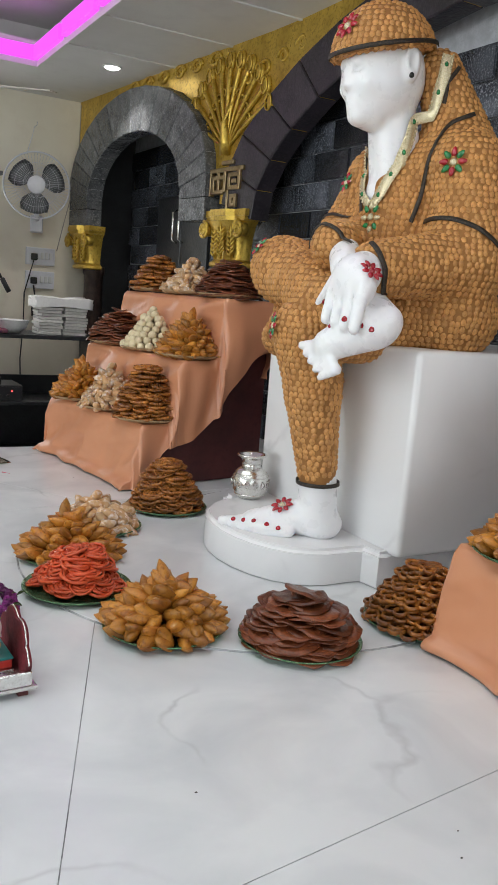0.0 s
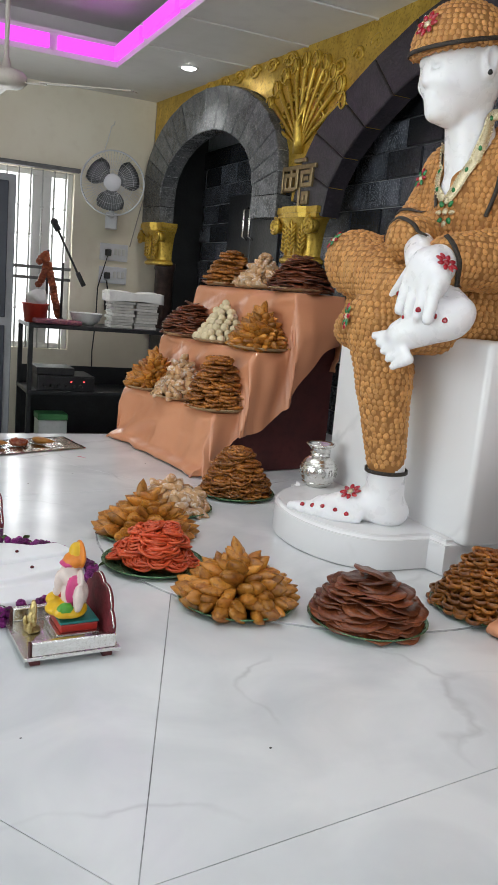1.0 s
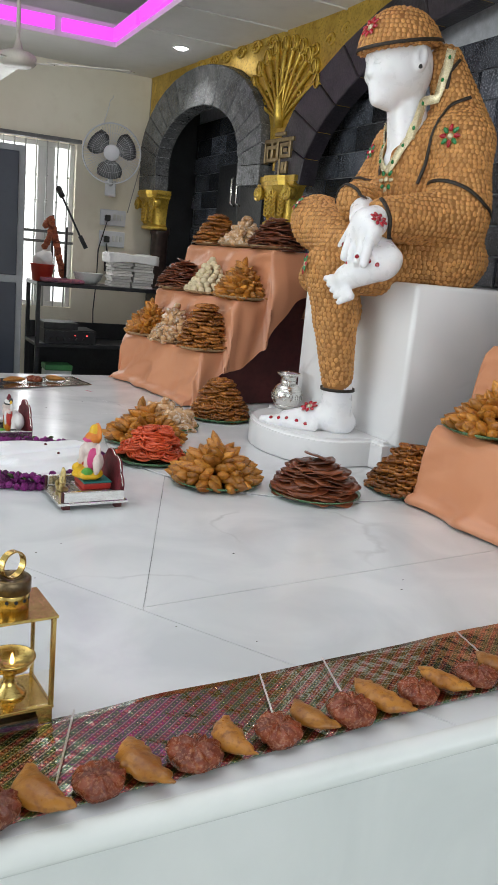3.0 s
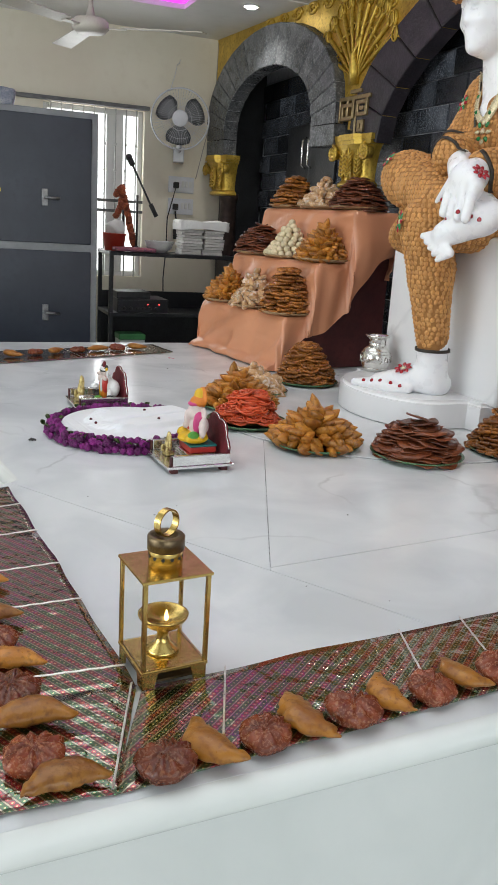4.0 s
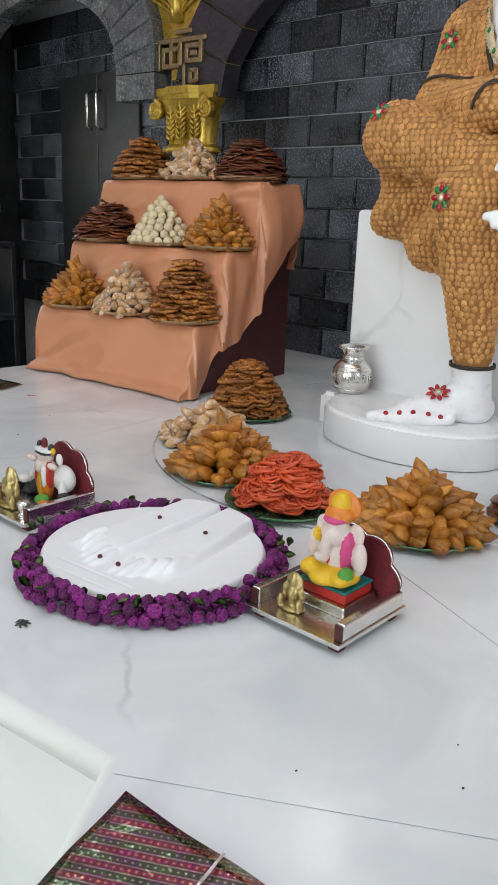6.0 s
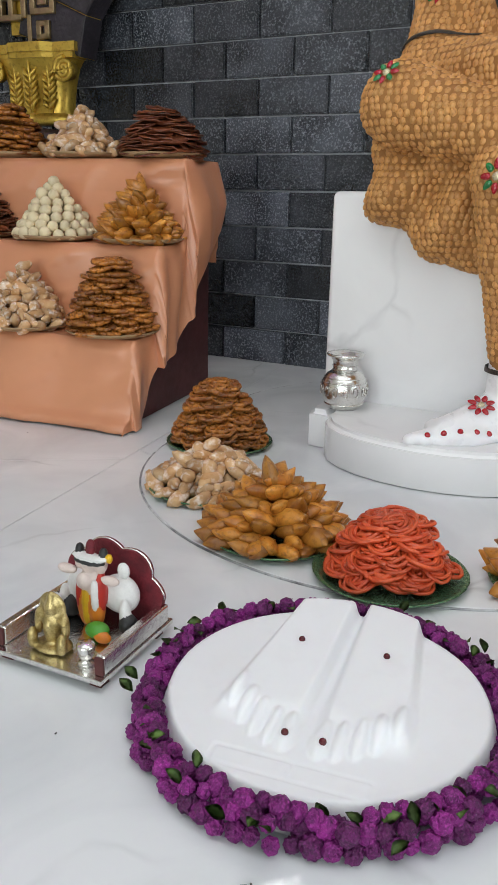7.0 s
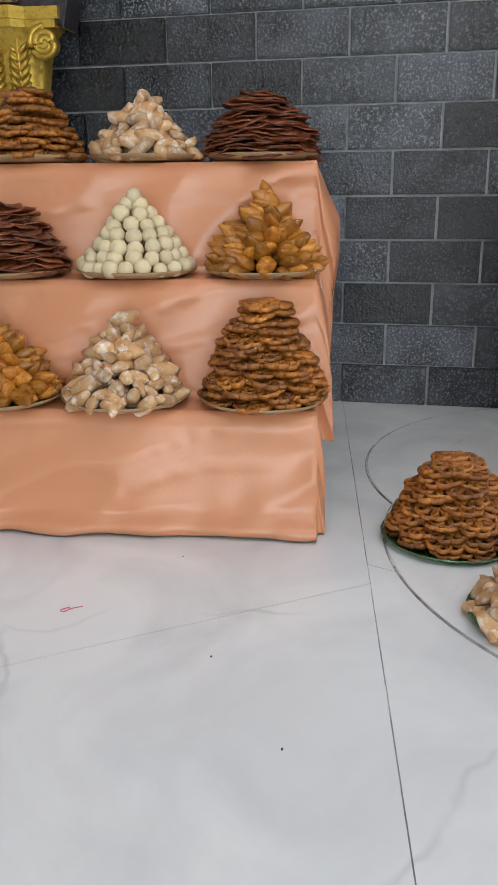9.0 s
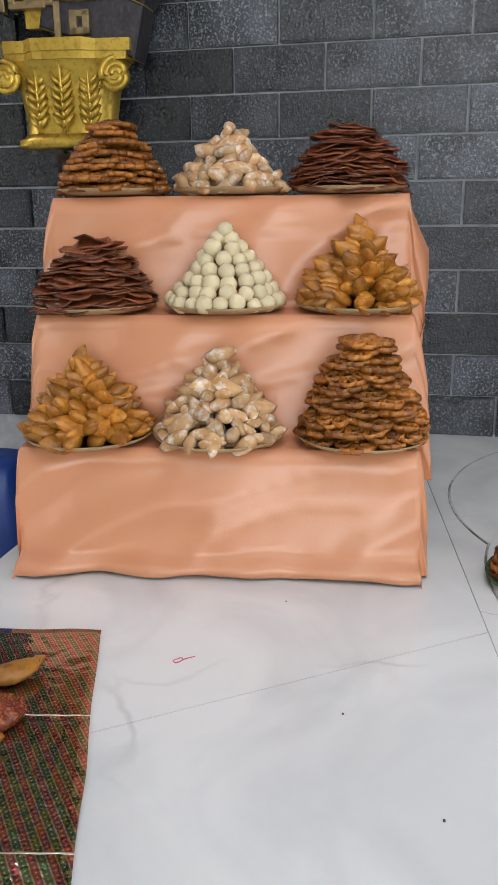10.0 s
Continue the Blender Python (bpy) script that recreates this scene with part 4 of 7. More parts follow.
def pile(kind, m, r, h, seed, label):
    """A heap of one sort of snack; every piece is its own part."""
    rng = random.Random(seed)
    names = {"puri": "fried_rounds", "rose": "lattice_cookies", "gujiya": "filled_pastries", "nugget": "dusted_nuggets", "ball": "sweet_balls", "coil": "syrup_coils"}
    top = empty("heap_of_" + names[kind], m, label, "snacks", "heaps of snacks")

    def put(name, me, x, y, z, rx, ry, rz, s=1.0):
        place(name, me, top, "", pose(x, y, z, rx, ry, rz) @ Matrix.Scale(s, 4))

    def lean(name, me, rr, a, z, tilt, s=1.0, dx=0.0):
        """Lays a flat piece at the bearing a, its outer edge leaning down."""
        m2 = Matrix.Rotation(radians(tilt + rng.gauss(0, 6)), 4, Vector((-math.sin(a), math.cos(a), 0))) @ R(rng.gauss(0, 4), rng.gauss(0, 4), rng.random() * 360)
        place(name, me, top, "", Matrix.Translation((rr * math.cos(a), rr * math.sin(a), z)) @ m2 @ Matrix.Scale(s, 4))

    if kind == "puri":
        lay = int(h / 0.0085)
        for k in range(lay):
            t = k / (lay - 1)
            rr = (r * 1.02 - 0.045) * (1 - t ** 1.9) + 0.004
            n = 1 if rr < 0.02 else max(3, int(2 * math.pi * rr / 0.062))
            a0 = rng.random() * 6.28
            for i in range(n):
                a = a0 + 2 * math.pi * i / n + rng.uniform(-0.15, 0.15)
                lean("fried_round", PURI[rng.randrange(4)], rr, a, 0.016 + k * (h - 0.018) / lay + rng.uniform(-0.003, 0.003), 11 * (1 - 0.6 * t), rng.uniform(0.9, 1.08))
    elif kind == "rose":
        lay = int(h / 0.0170)
        for k in range(lay):
            t = k / (lay - 1)
            rr = (r - 0.030) * (1 - 0.82 * t ** 1.35) + 0.002
            n = 1 if rr < 0.018 else max(3, int(2 * math.pi * rr / 0.060))
            a0 = rng.random() * 6.28
            for i in range(n):
                a = a0 + 2 * math.pi * i / n + rng.uniform(-0.12, 0.12)
                lean("lattice_cookie", (ROSE_OPEN if seed == 16 else ROSE)[rng.randrange(3)], rr, a, 0.018 + k * (h - 0.022) / lay + rng.uniform(-0.004, 0.004), 10 * (1 - 0.5 * t), rng.uniform(0.95, 1.2))
    elif kind == "gujiya":
        lay = max(5, int(h / 0.017))
        for k in range(lay):
            t = k / (lay - 1)
            rr = (r - 0.035) * (1 - t ** 1.3)
            n = max(3, int(2 * math.pi * (rr + 0.02) / 0.036))
            a0 = rng.random() * 6.28
            for i in range(n):
                a = a0 + 2 * math.pi * i / n + rng.uniform(-0.2, 0.2)
                put("pastry", GUJ[rng.randrange(4)], rr * math.cos(a), rr * math.sin(a), 0.018 + t * (h - 0.035) + rng.uniform(-0.004, 0.004),
                    rng.uniform(-50, 50), -10 - 30 * t + rng.gauss(0, 8), math.degrees(a) + rng.gauss(0, 17), rng.uniform(0.85, 1.12))
        for k in range(2):
            put("pastry", GUJ[k], rng.uniform(-0.015, 0.015), rng.uniform(-0.015, 0.015), h + 0.004 - 0.012 * k, rng.uniform(0, 90), -72 + 34 * k, rng.random() * 360)
    elif kind == "nugget":
        lay = max(4, int(h / 0.019))
        for k in range(lay):
            t = k / (lay - 1)
            R0 = (r - 0.02) * (1 - t) ** 0.9
            for ring in ((R0, 0) if R0 > 0.05 else (R0,)):
                rr = ring if ring else R0 * 0.55
                n = max(1, int(2 * math.pi * rr / 0.036)) if rr > 0.012 else 1
                a0 = rng.random() * 6.28
                for i in range(n):
                    a = a0 + 2 * math.pi * i / n + rng.uniform(-0.2, 0.2)
                    put("dusted_nugget", NUG[rng.randrange(5)], rr * math.cos(a), rr * math.sin(a), 0.018 + t * (h - 0.03) + rng.uniform(-0.003, 0.003),
                        rng.uniform(-40, 40), rng.uniform(-40, 40), rng.random() * 360, rng.uniform(0.85, 1.25))
    elif kind == "ball":
        k, z, R0 = 0, 0.022, r - 0.016
        while R0 > -0.01:
            rr = max(R0, 0)
            n = max(1, int(2 * math.pi * rr / 0.0385))
            a0 = rng.random() * 6.28
            for i in range(n):
                a = a0 + 2 * math.pi * i / n
                w = rr + rng.uniform(-0.006, 0.004)
                put("sweet_ball", BALL[rng.randrange(3)], w * math.cos(a + rng.uniform(-0.06, 0.06)), w * math.sin(a), z + rng.uniform(-0.005, 0.005), rng.random() * 360, rng.random() * 360, 0, rng.uniform(0.95, 1.16))
            R0 -= 0.0180
            z += h / 8.2
    elif kind == "coil":
        for k in range(110):
            t = rng.random() ** 1.2
            rr = (r - 0.03) * math.sqrt(rng.random()) * (1 - 0.55 * t)
            a = k * 2.4
            zz = 0.012 + (h - 0.02) * t * (1 - (rr / r) ** 2) + 0.2 * h * (1 - (rr / r) ** 2)
            lean("syrup_coil", COIL[rng.randrange(4)], rr, a, zz, 34 * rr / r, rng.uniform(0.85, 1.1))
    return top


FOODS = {
    "puri": "stacked dark brown crisp fried rounds on a plate",
    "rose": "towering brown lattice cookies stacked on a plate",
    "gujiya": "golden fried leaf-shaped pastries heaped on a plate",
    "nugget": "sugar-dusted fried dough nuggets heaped on a plate",
    "ball": "cream-coloured round sweets piled into a pyramid",
    "coil": "bright orange syrup coils heaped on a plate",
}
ZR = 0.0045
for k, (kind, x, y, r, h) in enumerate((
        ("rose", 1.54, 3.21, 0.130, 0.195), ("nugget", 1.215, 3.045, 0.150, 0.12), ("gujiya", 1.045, 2.785, 0.155, 0.125), ("coil", 0.985, 2.520, 0.138, 0.105),
        ("gujiya", 1.105, 2.215, 0.152, 0.120), ("puri", 1.380, 2.035, 0.136, 0.130), ("rose", 1.745, 2.02, 0.140, 0.165))):
    m = pose(x, y, ZR, 0, 0, 37 * k)
    plate(m, 0.150 if kind != "coil" else 0.145, M_FOIL, "shallow green foil plate on the marble floor")
    pile(kind, m, r, h, 10 + k, FOODS[kind])
# rows on the stepped stands: kind, place along the width, height of the heap
ROWS_A = [(2, 0.105, (("puri", 0.135, 0.165), ("nugget", 0.43, 0.170), ("rose", 0.725, 0.180))),
          (1, 0.09, (("gujiya", 0.12, 0.165), ("ball", 0.425, 0.19), ("puri", 0.735, 0.165))),
          (0, 0.075, (("rose", 0.115, 0.235), ("nugget", 0.425, 0.195), ("gujiya", 0.715, 0.160)))]
for step, back, row in ROWS_A:
    for k, (kind, y, h) in enumerate(row):
        m = STAND_A @ pose(STEPS[step][0] + back, y, STEPS[step][1] + 0.004, 0, 0, 50 * k + 20 * step)
        plate(m, 0.143, M_CARD, "shallow tan card plate on the draped stand")
        pile(kind, m, 0.140 if kind != "rose" else 0.132, h, 40 + 3 * step + k, FOODS[kind])
for step, back, y, kind, h in ((0, 0.075, 0.70, "gujiya", 0.12), (1, 0.09, 0.70, "puri", 0.12), (0, 0.075, 0.41, "nugget", 0.12)):
    m = STAND_B @ pose(STEPS[step][0] + back, y, STEPS[step][1] + 0.004, 0, 0, 15)
    plate(m, 0.138, M_FOIL, "shallow green foil plate on the draped stand")
    pile(kind, m, 0.135, h, 70 + step, FOODS[kind])

# ---- silver water pot ----
pot = empty("water_pot", pose(1.722, 2.915, 0.112), "embossed silver water pot on the statue base", "pot")
bm = bmesh.new()
lathe(bm, [(0.0, 0.0), (0.040, 0.0), (0.044, 0.006), (0.052, 0.014), (0.062, 0.035), (0.065, 0.055), (0.062, 0.078), (0.050, 0.098), (0.036, 0.108)], 36)
part("body", bm, M_SILVER, pot)
bm = bmesh.new()
lathe(bm, [(0.036, 0.108), (0.033, 0.116), (0.034, 0.134), (0.040, 0.143), (0.050, 0.148), (0.053, 0.153), (0.050, 0.156), (0.040, 0.152), (0.030, 0.14), (0.0, 0.13)], 36)
part("neck", bm, M_SILVER, pot)
bm = bmesh.new()
for z, r in ((0.079, 0.0625), (0.016, 0.0535), (0.122, 0.034), (0.090, 0.0555)):
    tube(bm, [(r * math.cos(a * math.pi / 16), r * math.sin(a * math.pi / 16), z) for a in range(32)], 0.0018, 5, True)
for k in range(14):
    a = 2 * math.pi * k / 14
    tube(bm, [(0.066 * math.cos(a + 0.12 * math.cos(b)), 0.066 * math.sin(a + 0.12 * math.cos(b)), 0.055 + 0.014 * math.sin(b)) for b in [j * math.pi / 4 for j in range(8)]], 0.0016, 4, True)
part("embossing", bm, M_SILVER, pot)

# ---- marble footprints ringed with flowers ----
FC = (0.545, 2.460)
TOE = radians(188)


def foot_height(u, v):
    """Height over the rounded slab; u points to the toes, v across; both in metres."""
    r = math.hypot(u, v) / 0.230
    z = 0.036 * (1 - smoothstep(0.92, 1.0, r)) if r < 1 else 0.0
    for s in (-1, 1):
        # the foot is highest at the heel and falls to the ball; its inner side is steep
        w = (v - s * (0.060 + 0.06 * (u + 0.06))) / (0.052 + 0.05 * (u + 0.1))
        lift = 0.024 - 0.045 * (u + 0.2)
        ends = (1 - smoothstep(0.06, 0.115, u)) * smoothstep(-0.232, -0.205, u + 0.035 * (1 - w * w))
        z += max(0.0, lift) * (1 - smoothstep(0.78, 1.05, abs(w))) * ends
        for k in range(5):
            tv = s * (0.022 + 0.0215 * k)
            tu = 0.112 - 0.0035 * k * k
            d = math.hypot((u - tu) / 0.036, (v - tv) / (0.0098 if k else 0.0135))
            if d < 1:
                z += 0.009 * (1 - d ** 3)
    # a shallow cut frame before the toes
    if 0.158 < u < 0.192 and abs(v) < 0.10 and (u < 0.161 or u > 0.189 or abs(v) > 0.097 or abs(v) < 0.0015):
        z -= 0.0015
    return z


bm = bmesh.new()
N = 150
grid = {}
for i in range(N + 1):
    for j in range(N + 1):
        u, v = (i / N - 0.5) * 0.47, (j / N - 0.5) * 0.47
        r = math.hypot(u, v)
        if r < 0.2335:
            c, s = math.cos(TOE), math.sin(TOE)
            grid[i, j] = bm.verts.new((u * c - v * s, u * s + v * c, foot_height(u, v)))
for (i, j) in list(grid):
    q = [grid.get(k) for k in ((i, j), (i + 1, j), (i + 1, j + 1), (i, j + 1))]
    if all(q):
        bm.faces.new(q)
M_FEET = surf("white_marble_footprint", (0.86, 0.875, 0.895), (0.89, 0.905, 0.925), 5, (0.42, 0.5), sss=0.05, c3=(0.86, 0.87, 0.89))
feet = part("footprint_slab", bm, M_FEET, None, "", pose(FC[0], FC[1], 0.004), smooth=True)
tagged(feet, "round white marble slab carved with a pair of footprints", "carving")
M_DOT = surf("dark_red_bead", (0.06, 0.004, 0.008), (0.12, 0.01, 0.015), 60, (0.1, 0.2))
for u, v in ((-0.078, -0.060), (-0.078, 0.064), (0.122, -0.022), (0.122, 0.026)):
    c, s = math.cos(TOE), math.sin(TOE)
    bm = bmesh.new()
    bmesh.ops.create_icosphere(bm, subdivisions=2, radius=0.005)
    tagged(part("bead", bm, M_DOT, None, "", pose(FC[0] + u * c - v * s, FC[1] + u * s + v * c, 0.005 + foot_height(u, v)), smooth=True), "small dark red bead on the carved footprint", "bead", "footprint beads")


def blossom_mesh(seed):
    """A round globe flower: a ball of many small pointed petals."""
    rng = random.Random(seed)
    bm = bmesh.new()
    bmesh.ops.create_icosphere(bm, subdivisions=3, radius=0.0128)
    for v in bm.verts:
        d = v.co.normalized()
        v.co = d * 0.0122 * (1 + 0.14 * noise.noise(d * 4.0 + Vector((seed * 3.0, 0, 0))) + rng.uniform(-0.16, 0.16))
    return mesh_of("blossom", bm, M_PURPLE, False)


M_PURPLE = surf("purple_petal", (0.075, 0.003, 0.065), (0.21, 0.009, 0.165), 70, (0.5, 0.7), 0.004, 260, vary=0.5, c3=(0.36, 0.04, 0.29))
M_LEAF = surf("green_leaf", (0.05, 0.10, 0.015), (0.11, 0.19, 0.04), 40, (0.4, 0.6), vary=0.4)
BLOS = [blossom_mesh(k) for k in range(3)]
garland = empty("garland", pose(FC[0], FC[1], 0.0), "garland of purple globe flowers laid round the footprints", "garland")
rng = random.Random(5)
for k in range(74):
    a = 2 * math.pi * k / 74
    for q, (dr, z) in enumerate(((0.028, 0.013), (0.002, 0.020), (0.021, 0.031), (0.008, 0.038))):
        if q > 1 and rng.random() < 0.22:
            continue
        r = 0.228 + dr + rng.uniform(-0.006, 0.006)
        place("blossom", BLOS[rng.randrange(3)], garland, "", pose(r * math.cos(a + 0.03 * q), r * math.sin(a + 0.03 * q), z + rng.uniform(-0.003, 0.004), rng.random() * 360, rng.random() * 360, 0) @ Matrix.Scale(rng.uniform(0.75, 1.1), 4))


def leaf_mesh(length, width):
    bm = bmesh.new()
    a = []
    for k in range(6):
        t = k / 5
        w = width * math.sin(math.pi * min(0.97, max(0.03, t)))
        z = 0.15 * length * math.sin(math.pi * t)
        a.append([bm.verts.new((t * length, -w, z)), bm.verts.new((t * length, 0, z - 0.12 * width)), bm.verts.new((t * length, w, z))])
    for p, q in zip(a, a[1:]):
        for i in (0, 1):
            bm.faces.new((p[i], q[i], q[i + 1], p[i + 1]))
    bmesh.ops.solidify(bm, geom=bm.faces[:], thickness=0.0005)
    return mesh_of("leaf", bm, M_LEAF)


LEAF = leaf_mesh(0.026, 0.008)
for k in range(60):
    a = rng.random() * 6.28
    r = 0.228 + rng.uniform(0, 0.042)
    place("leaf", LEAF, garland, "", pose(r * math.cos(a), r * math.sin(a), 0.035, rng.uniform(-40, 40), rng.uniform(-40, 10), rng.random() * 360))

# ---- glass lantern ----
M_GLASS = glass("clear_pane")
M_CAPDARK = surf("tarnished_brass", (0.12, 0.085, 0.05), (0.22, 0.16, 0.09), 40, (0.3, 0.45), metal=0.9)
M_FLAME = glow("flame", (1.0, 0.62, 0.2), 6.0)
lan = empty("lantern", pose(0.263, 1.030, 0.005, 0, 0, 6), "square brass lantern with glass sides and a lit lamp inside", "lantern")
W = 0.050
bm = bmesh.new()
box(bm, -W - 0.004, -W - 0.004, 0.024, W + 0.004, W + 0.004, 0.030, 0.001, 1)
part("base_plate", bm, M_BRASS, lan)
for sx in (-1, 1):
    for sy in (-1, 1):
        part("post", boxed(sx * W - 0.0035, sy * W - 0.0035, 0.030, sx * W + 0.0035, sy * W + 0.0035, 0.172, 0.001, 1), M_BRASS, lan)
        bm = bmesh.new()
        prism(bm, [(-0.02, 0.0), (0.0, 0.0), (0.0, 0.024), (-0.026, 0.024), (-0.022, 0.012)], 0, 0.004, fn=lambda a, b, c, sx=sx, sy=sy: (sx * (W + 0.002 + a), sy * (W + 0.002 - c), b))
        prism(bm, [(-0.02, 0.0), (0.0, 0.0), (0.0, 0.024), (-0.026, 0.024), (-0.022, 0.012)], 0, 0.004, fn=lambda a, b, c, sx=sx, sy=sy: (sx * (W + 0.002 - c), sy * (W + 0.002 + a), b))
        bmesh.ops.recalc_face_normals(bm, faces=bm.faces[:])
        part("foot", bm, M_BRASS, lan)
part("floor_plate", boxed(-W + 0.006, -W + 0.006, 0.004, W - 0.006, W - 0.006, 0.008), M_CAPDARK, lan)
for a in range(4):
    ob = part("pane", boxed(-W + 0.004, W - 0.0015, 0.031, W - 0.004, W + 0.0005, 0.171), M_GLASS, lan, "clear glass pane", R(0, 0, 90 * a))
    ob.visible_shadow = False
bm = bmesh.new()
box(bm, -W - 0.006, -W - 0.006, 0.172, W + 0.006, W + 0.006, 0.177, 0.001, 1)
part("top_plate", bm, M_BRASS, lan)
bm = bmesh.new()
lathe(bm, [(0.026, 0.177), (0.026, 0.200), (0.0255, 0.202), (0.022, 0.202)], 28)
part("collar", bm, M_BRASS, lan)
for k in range(12):
    a = 2 * math.pi * k / 12
    bm = bmesh.new()
    lathe(bm, [(0.0028, 0.0), (0.0028, 0.001)], 8)
    part("air_hole", bm, M_BLACK, lan, "", Matrix.Rotation(a, 4, "Z") @ Matrix.Translation((0.0256, 0, 0.192)) @ R(0, 90, 0))
bm = bmesh.new()
lathe(bm, [(0.0285, 0.202), (0.0285, 0.222), (0.027, 0.224), (0.018, 0.2245), (0.017, 0.218), (0.0, 0.216)], 28)
part("chimney_cap", bm, M_CAPDARK, lan, "tarnished dark brass cap")
bm = bmesh.new()
for r0, r1 in ((0.0195, 0.0215),):
    n = 28
    for i in range(n):
        a, b = 2 * math.pi * i / n, 2 * math.pi * (i + 1) / n
        q = []
        for rr in (r0, r1):
            for ang in (a, b):
                for y in (-0.006, 0.006):
                    q.append(bm.verts.new((rr * math.cos(ang), y, 0.243 + rr * math.sin(ang))))
        for f in ((0, 1, 3, 2), (4, 6, 7, 5), (0, 2, 6, 4), (1, 5, 7, 3)):
            bm.faces.new([q[k] for k in f])
bmesh.ops.remove_doubles(bm, verts=bm.verts[:], dist=1e-5)
bmesh.ops.recalc_face_normals(bm, faces=bm.faces[:])
part("ring_handle", bm, M_BRASS, lan, "", R(0, 0, 25), smooth=True, autosharp=40)
bm = bmesh.new()
lathe(bm, [(0.0, 0.030), (0.026, 0.030), (0.024, 0.036), (0.012, 0.046), (0.009, 0.060), (0.012, 0.070), (0.030, 0.078), (0.038, 0.090), (0.039, 0.094), (0.036, 0.094), (0.028, 0.084), (0.0, 0.080)], 28)
part("oil_lamp", bm, M_BRASS, lan)
bm = bmesh.new()
lathe(bm, [(0.0, 0.086), (0.003, 0.089), (0.0035, 0.094), (0.0018, 0.101), (0.0, 0.106)], 10)
part("flame", bm, M_FLAME, lan, "small yellow flame", Matrix.Translation((0.0, -0.012, 0)))

# ---- brocade runners with snacks along them ----


def brocade(turn):
    """Foil cloth woven in slanting bands; turn is their slant."""
    m, n, l, p = nodes_of("foil_brocade")
    tc = n.new("ShaderNodeTexCoord")
    mp = n.new("ShaderNodeMapping")
    mp.inputs["Rotation"].default_value = (0, 0, radians(turn))
    l.new(tc.outputs["Object"], mp.inputs["Vector"])
    sep = n.new("ShaderNodeSeparateXYZ")
    l.new(mp.outputs[0], sep.inputs[0])

    def op(kind, a, b=None):
        d = n.new("ShaderNodeMath")
        d.operation = kind
        for i, x in enumerate((a, b)):
            if isinstance(x, (int, float)):
                d.inputs[i].default_value = x
            elif x is not None:
                l.new(x, d.inputs[i])
        return d.outputs[0]

    def blend(fac, a, b):
        x = n.new("ShaderNodeMixRGB")
        l.new(fac, x.inputs[0])
        for i, c in ((1, a), (2, b)):
            if isinstance(c, tuple):
                x.inputs[i].default_value = (*c, 1)
            else:
                l.new(c, x.inputs[i])
        return x.outputs[0]

    # bands of round motifs, red and green by turns, with gold lines between
    band = op("DIVIDE", sep.outputs[1], 0.0108)
    fv = op("SUBTRACT", op("FRACT", band), 0.5)
    fu = op("SUBTRACT", op("FRACT", op("DIVIDE", sep.outputs[0], 0.0085)), 0.5)
    red = op("GREATER_THAN", op("FRACT", op("MULTIPLY", band, 0.5)), 0.5)
    dist = op("SQRT", op("ADD", op("POWER", op("MULTIPLY", fv, 0.0108), 2.0), op("POWER", op("MULTIPLY", fu, 0.0085), 2.0)))
    col = blend(red, (0.055, 0.075, 0.022), (0.14, 0.035, 0.03))
    col = blend(op("LESS_THAN", dist, 0.0033), col, blend(red, (0.020, 0.15, 0.030), (0.48, 0.015, 0.04)))
    col = blend(op("LESS_THAN", dist, 0.0014), col, (0.62, 0.50, 0.26))
    col = blend(op("GREATER_THAN", op("ABSOLUTE", fv), 0.40), col, (0.42, 0.35, 0.24))
    l.new(col, p.inputs["Base Color"])
    p.inputs["Metallic"].default_value, p.inputs["Roughness"].default_value = 0.85, 0.22
    p.inputs["Coat Weight"].default_value, p.inputs["Coat Roughness"].default_value, p.inputs["Coat IOR"].default_value = 1.0, 0.05, 2.0
    no = n.new("ShaderNodeTexNoise")
    no.inputs["Scale"].default_value, no.inputs["Detail"].default_value = 26, 3
    l.new(tc.outputs["Object"], no.inputs["Vector"])
    b = n.new("ShaderNodeBump")
    b.inputs["Strength"].default_value, b.inputs["Distance"].default_value = 1.0, 0.0045
    l.new(no.outputs[0], b.inputs["Height"])
    l.new(b.outputs[0], p.inputs["Coat Normal"])
    fine = n.new("ShaderNodeBump")
    fine.inputs["Strength"].default_value, fine.inputs["Distance"].default_value = 0.6, 0.0006
    l.new(dist, fine.inputs["Height"])
    l.new(b.outputs[0], fine.inputs["Normal"])
    l.new(fine.outputs[0], p.inputs["Normal"])
    return m


M_BROC = {k: brocade(k) for k in (-40, 58)}
M_TINSEL = surf("silver_tinsel_border", (0.62, 0.60, 0.58), (0.8, 0.78, 0.76), 200, (0.2, 0.4), 0.002, 220, metal=0.9)


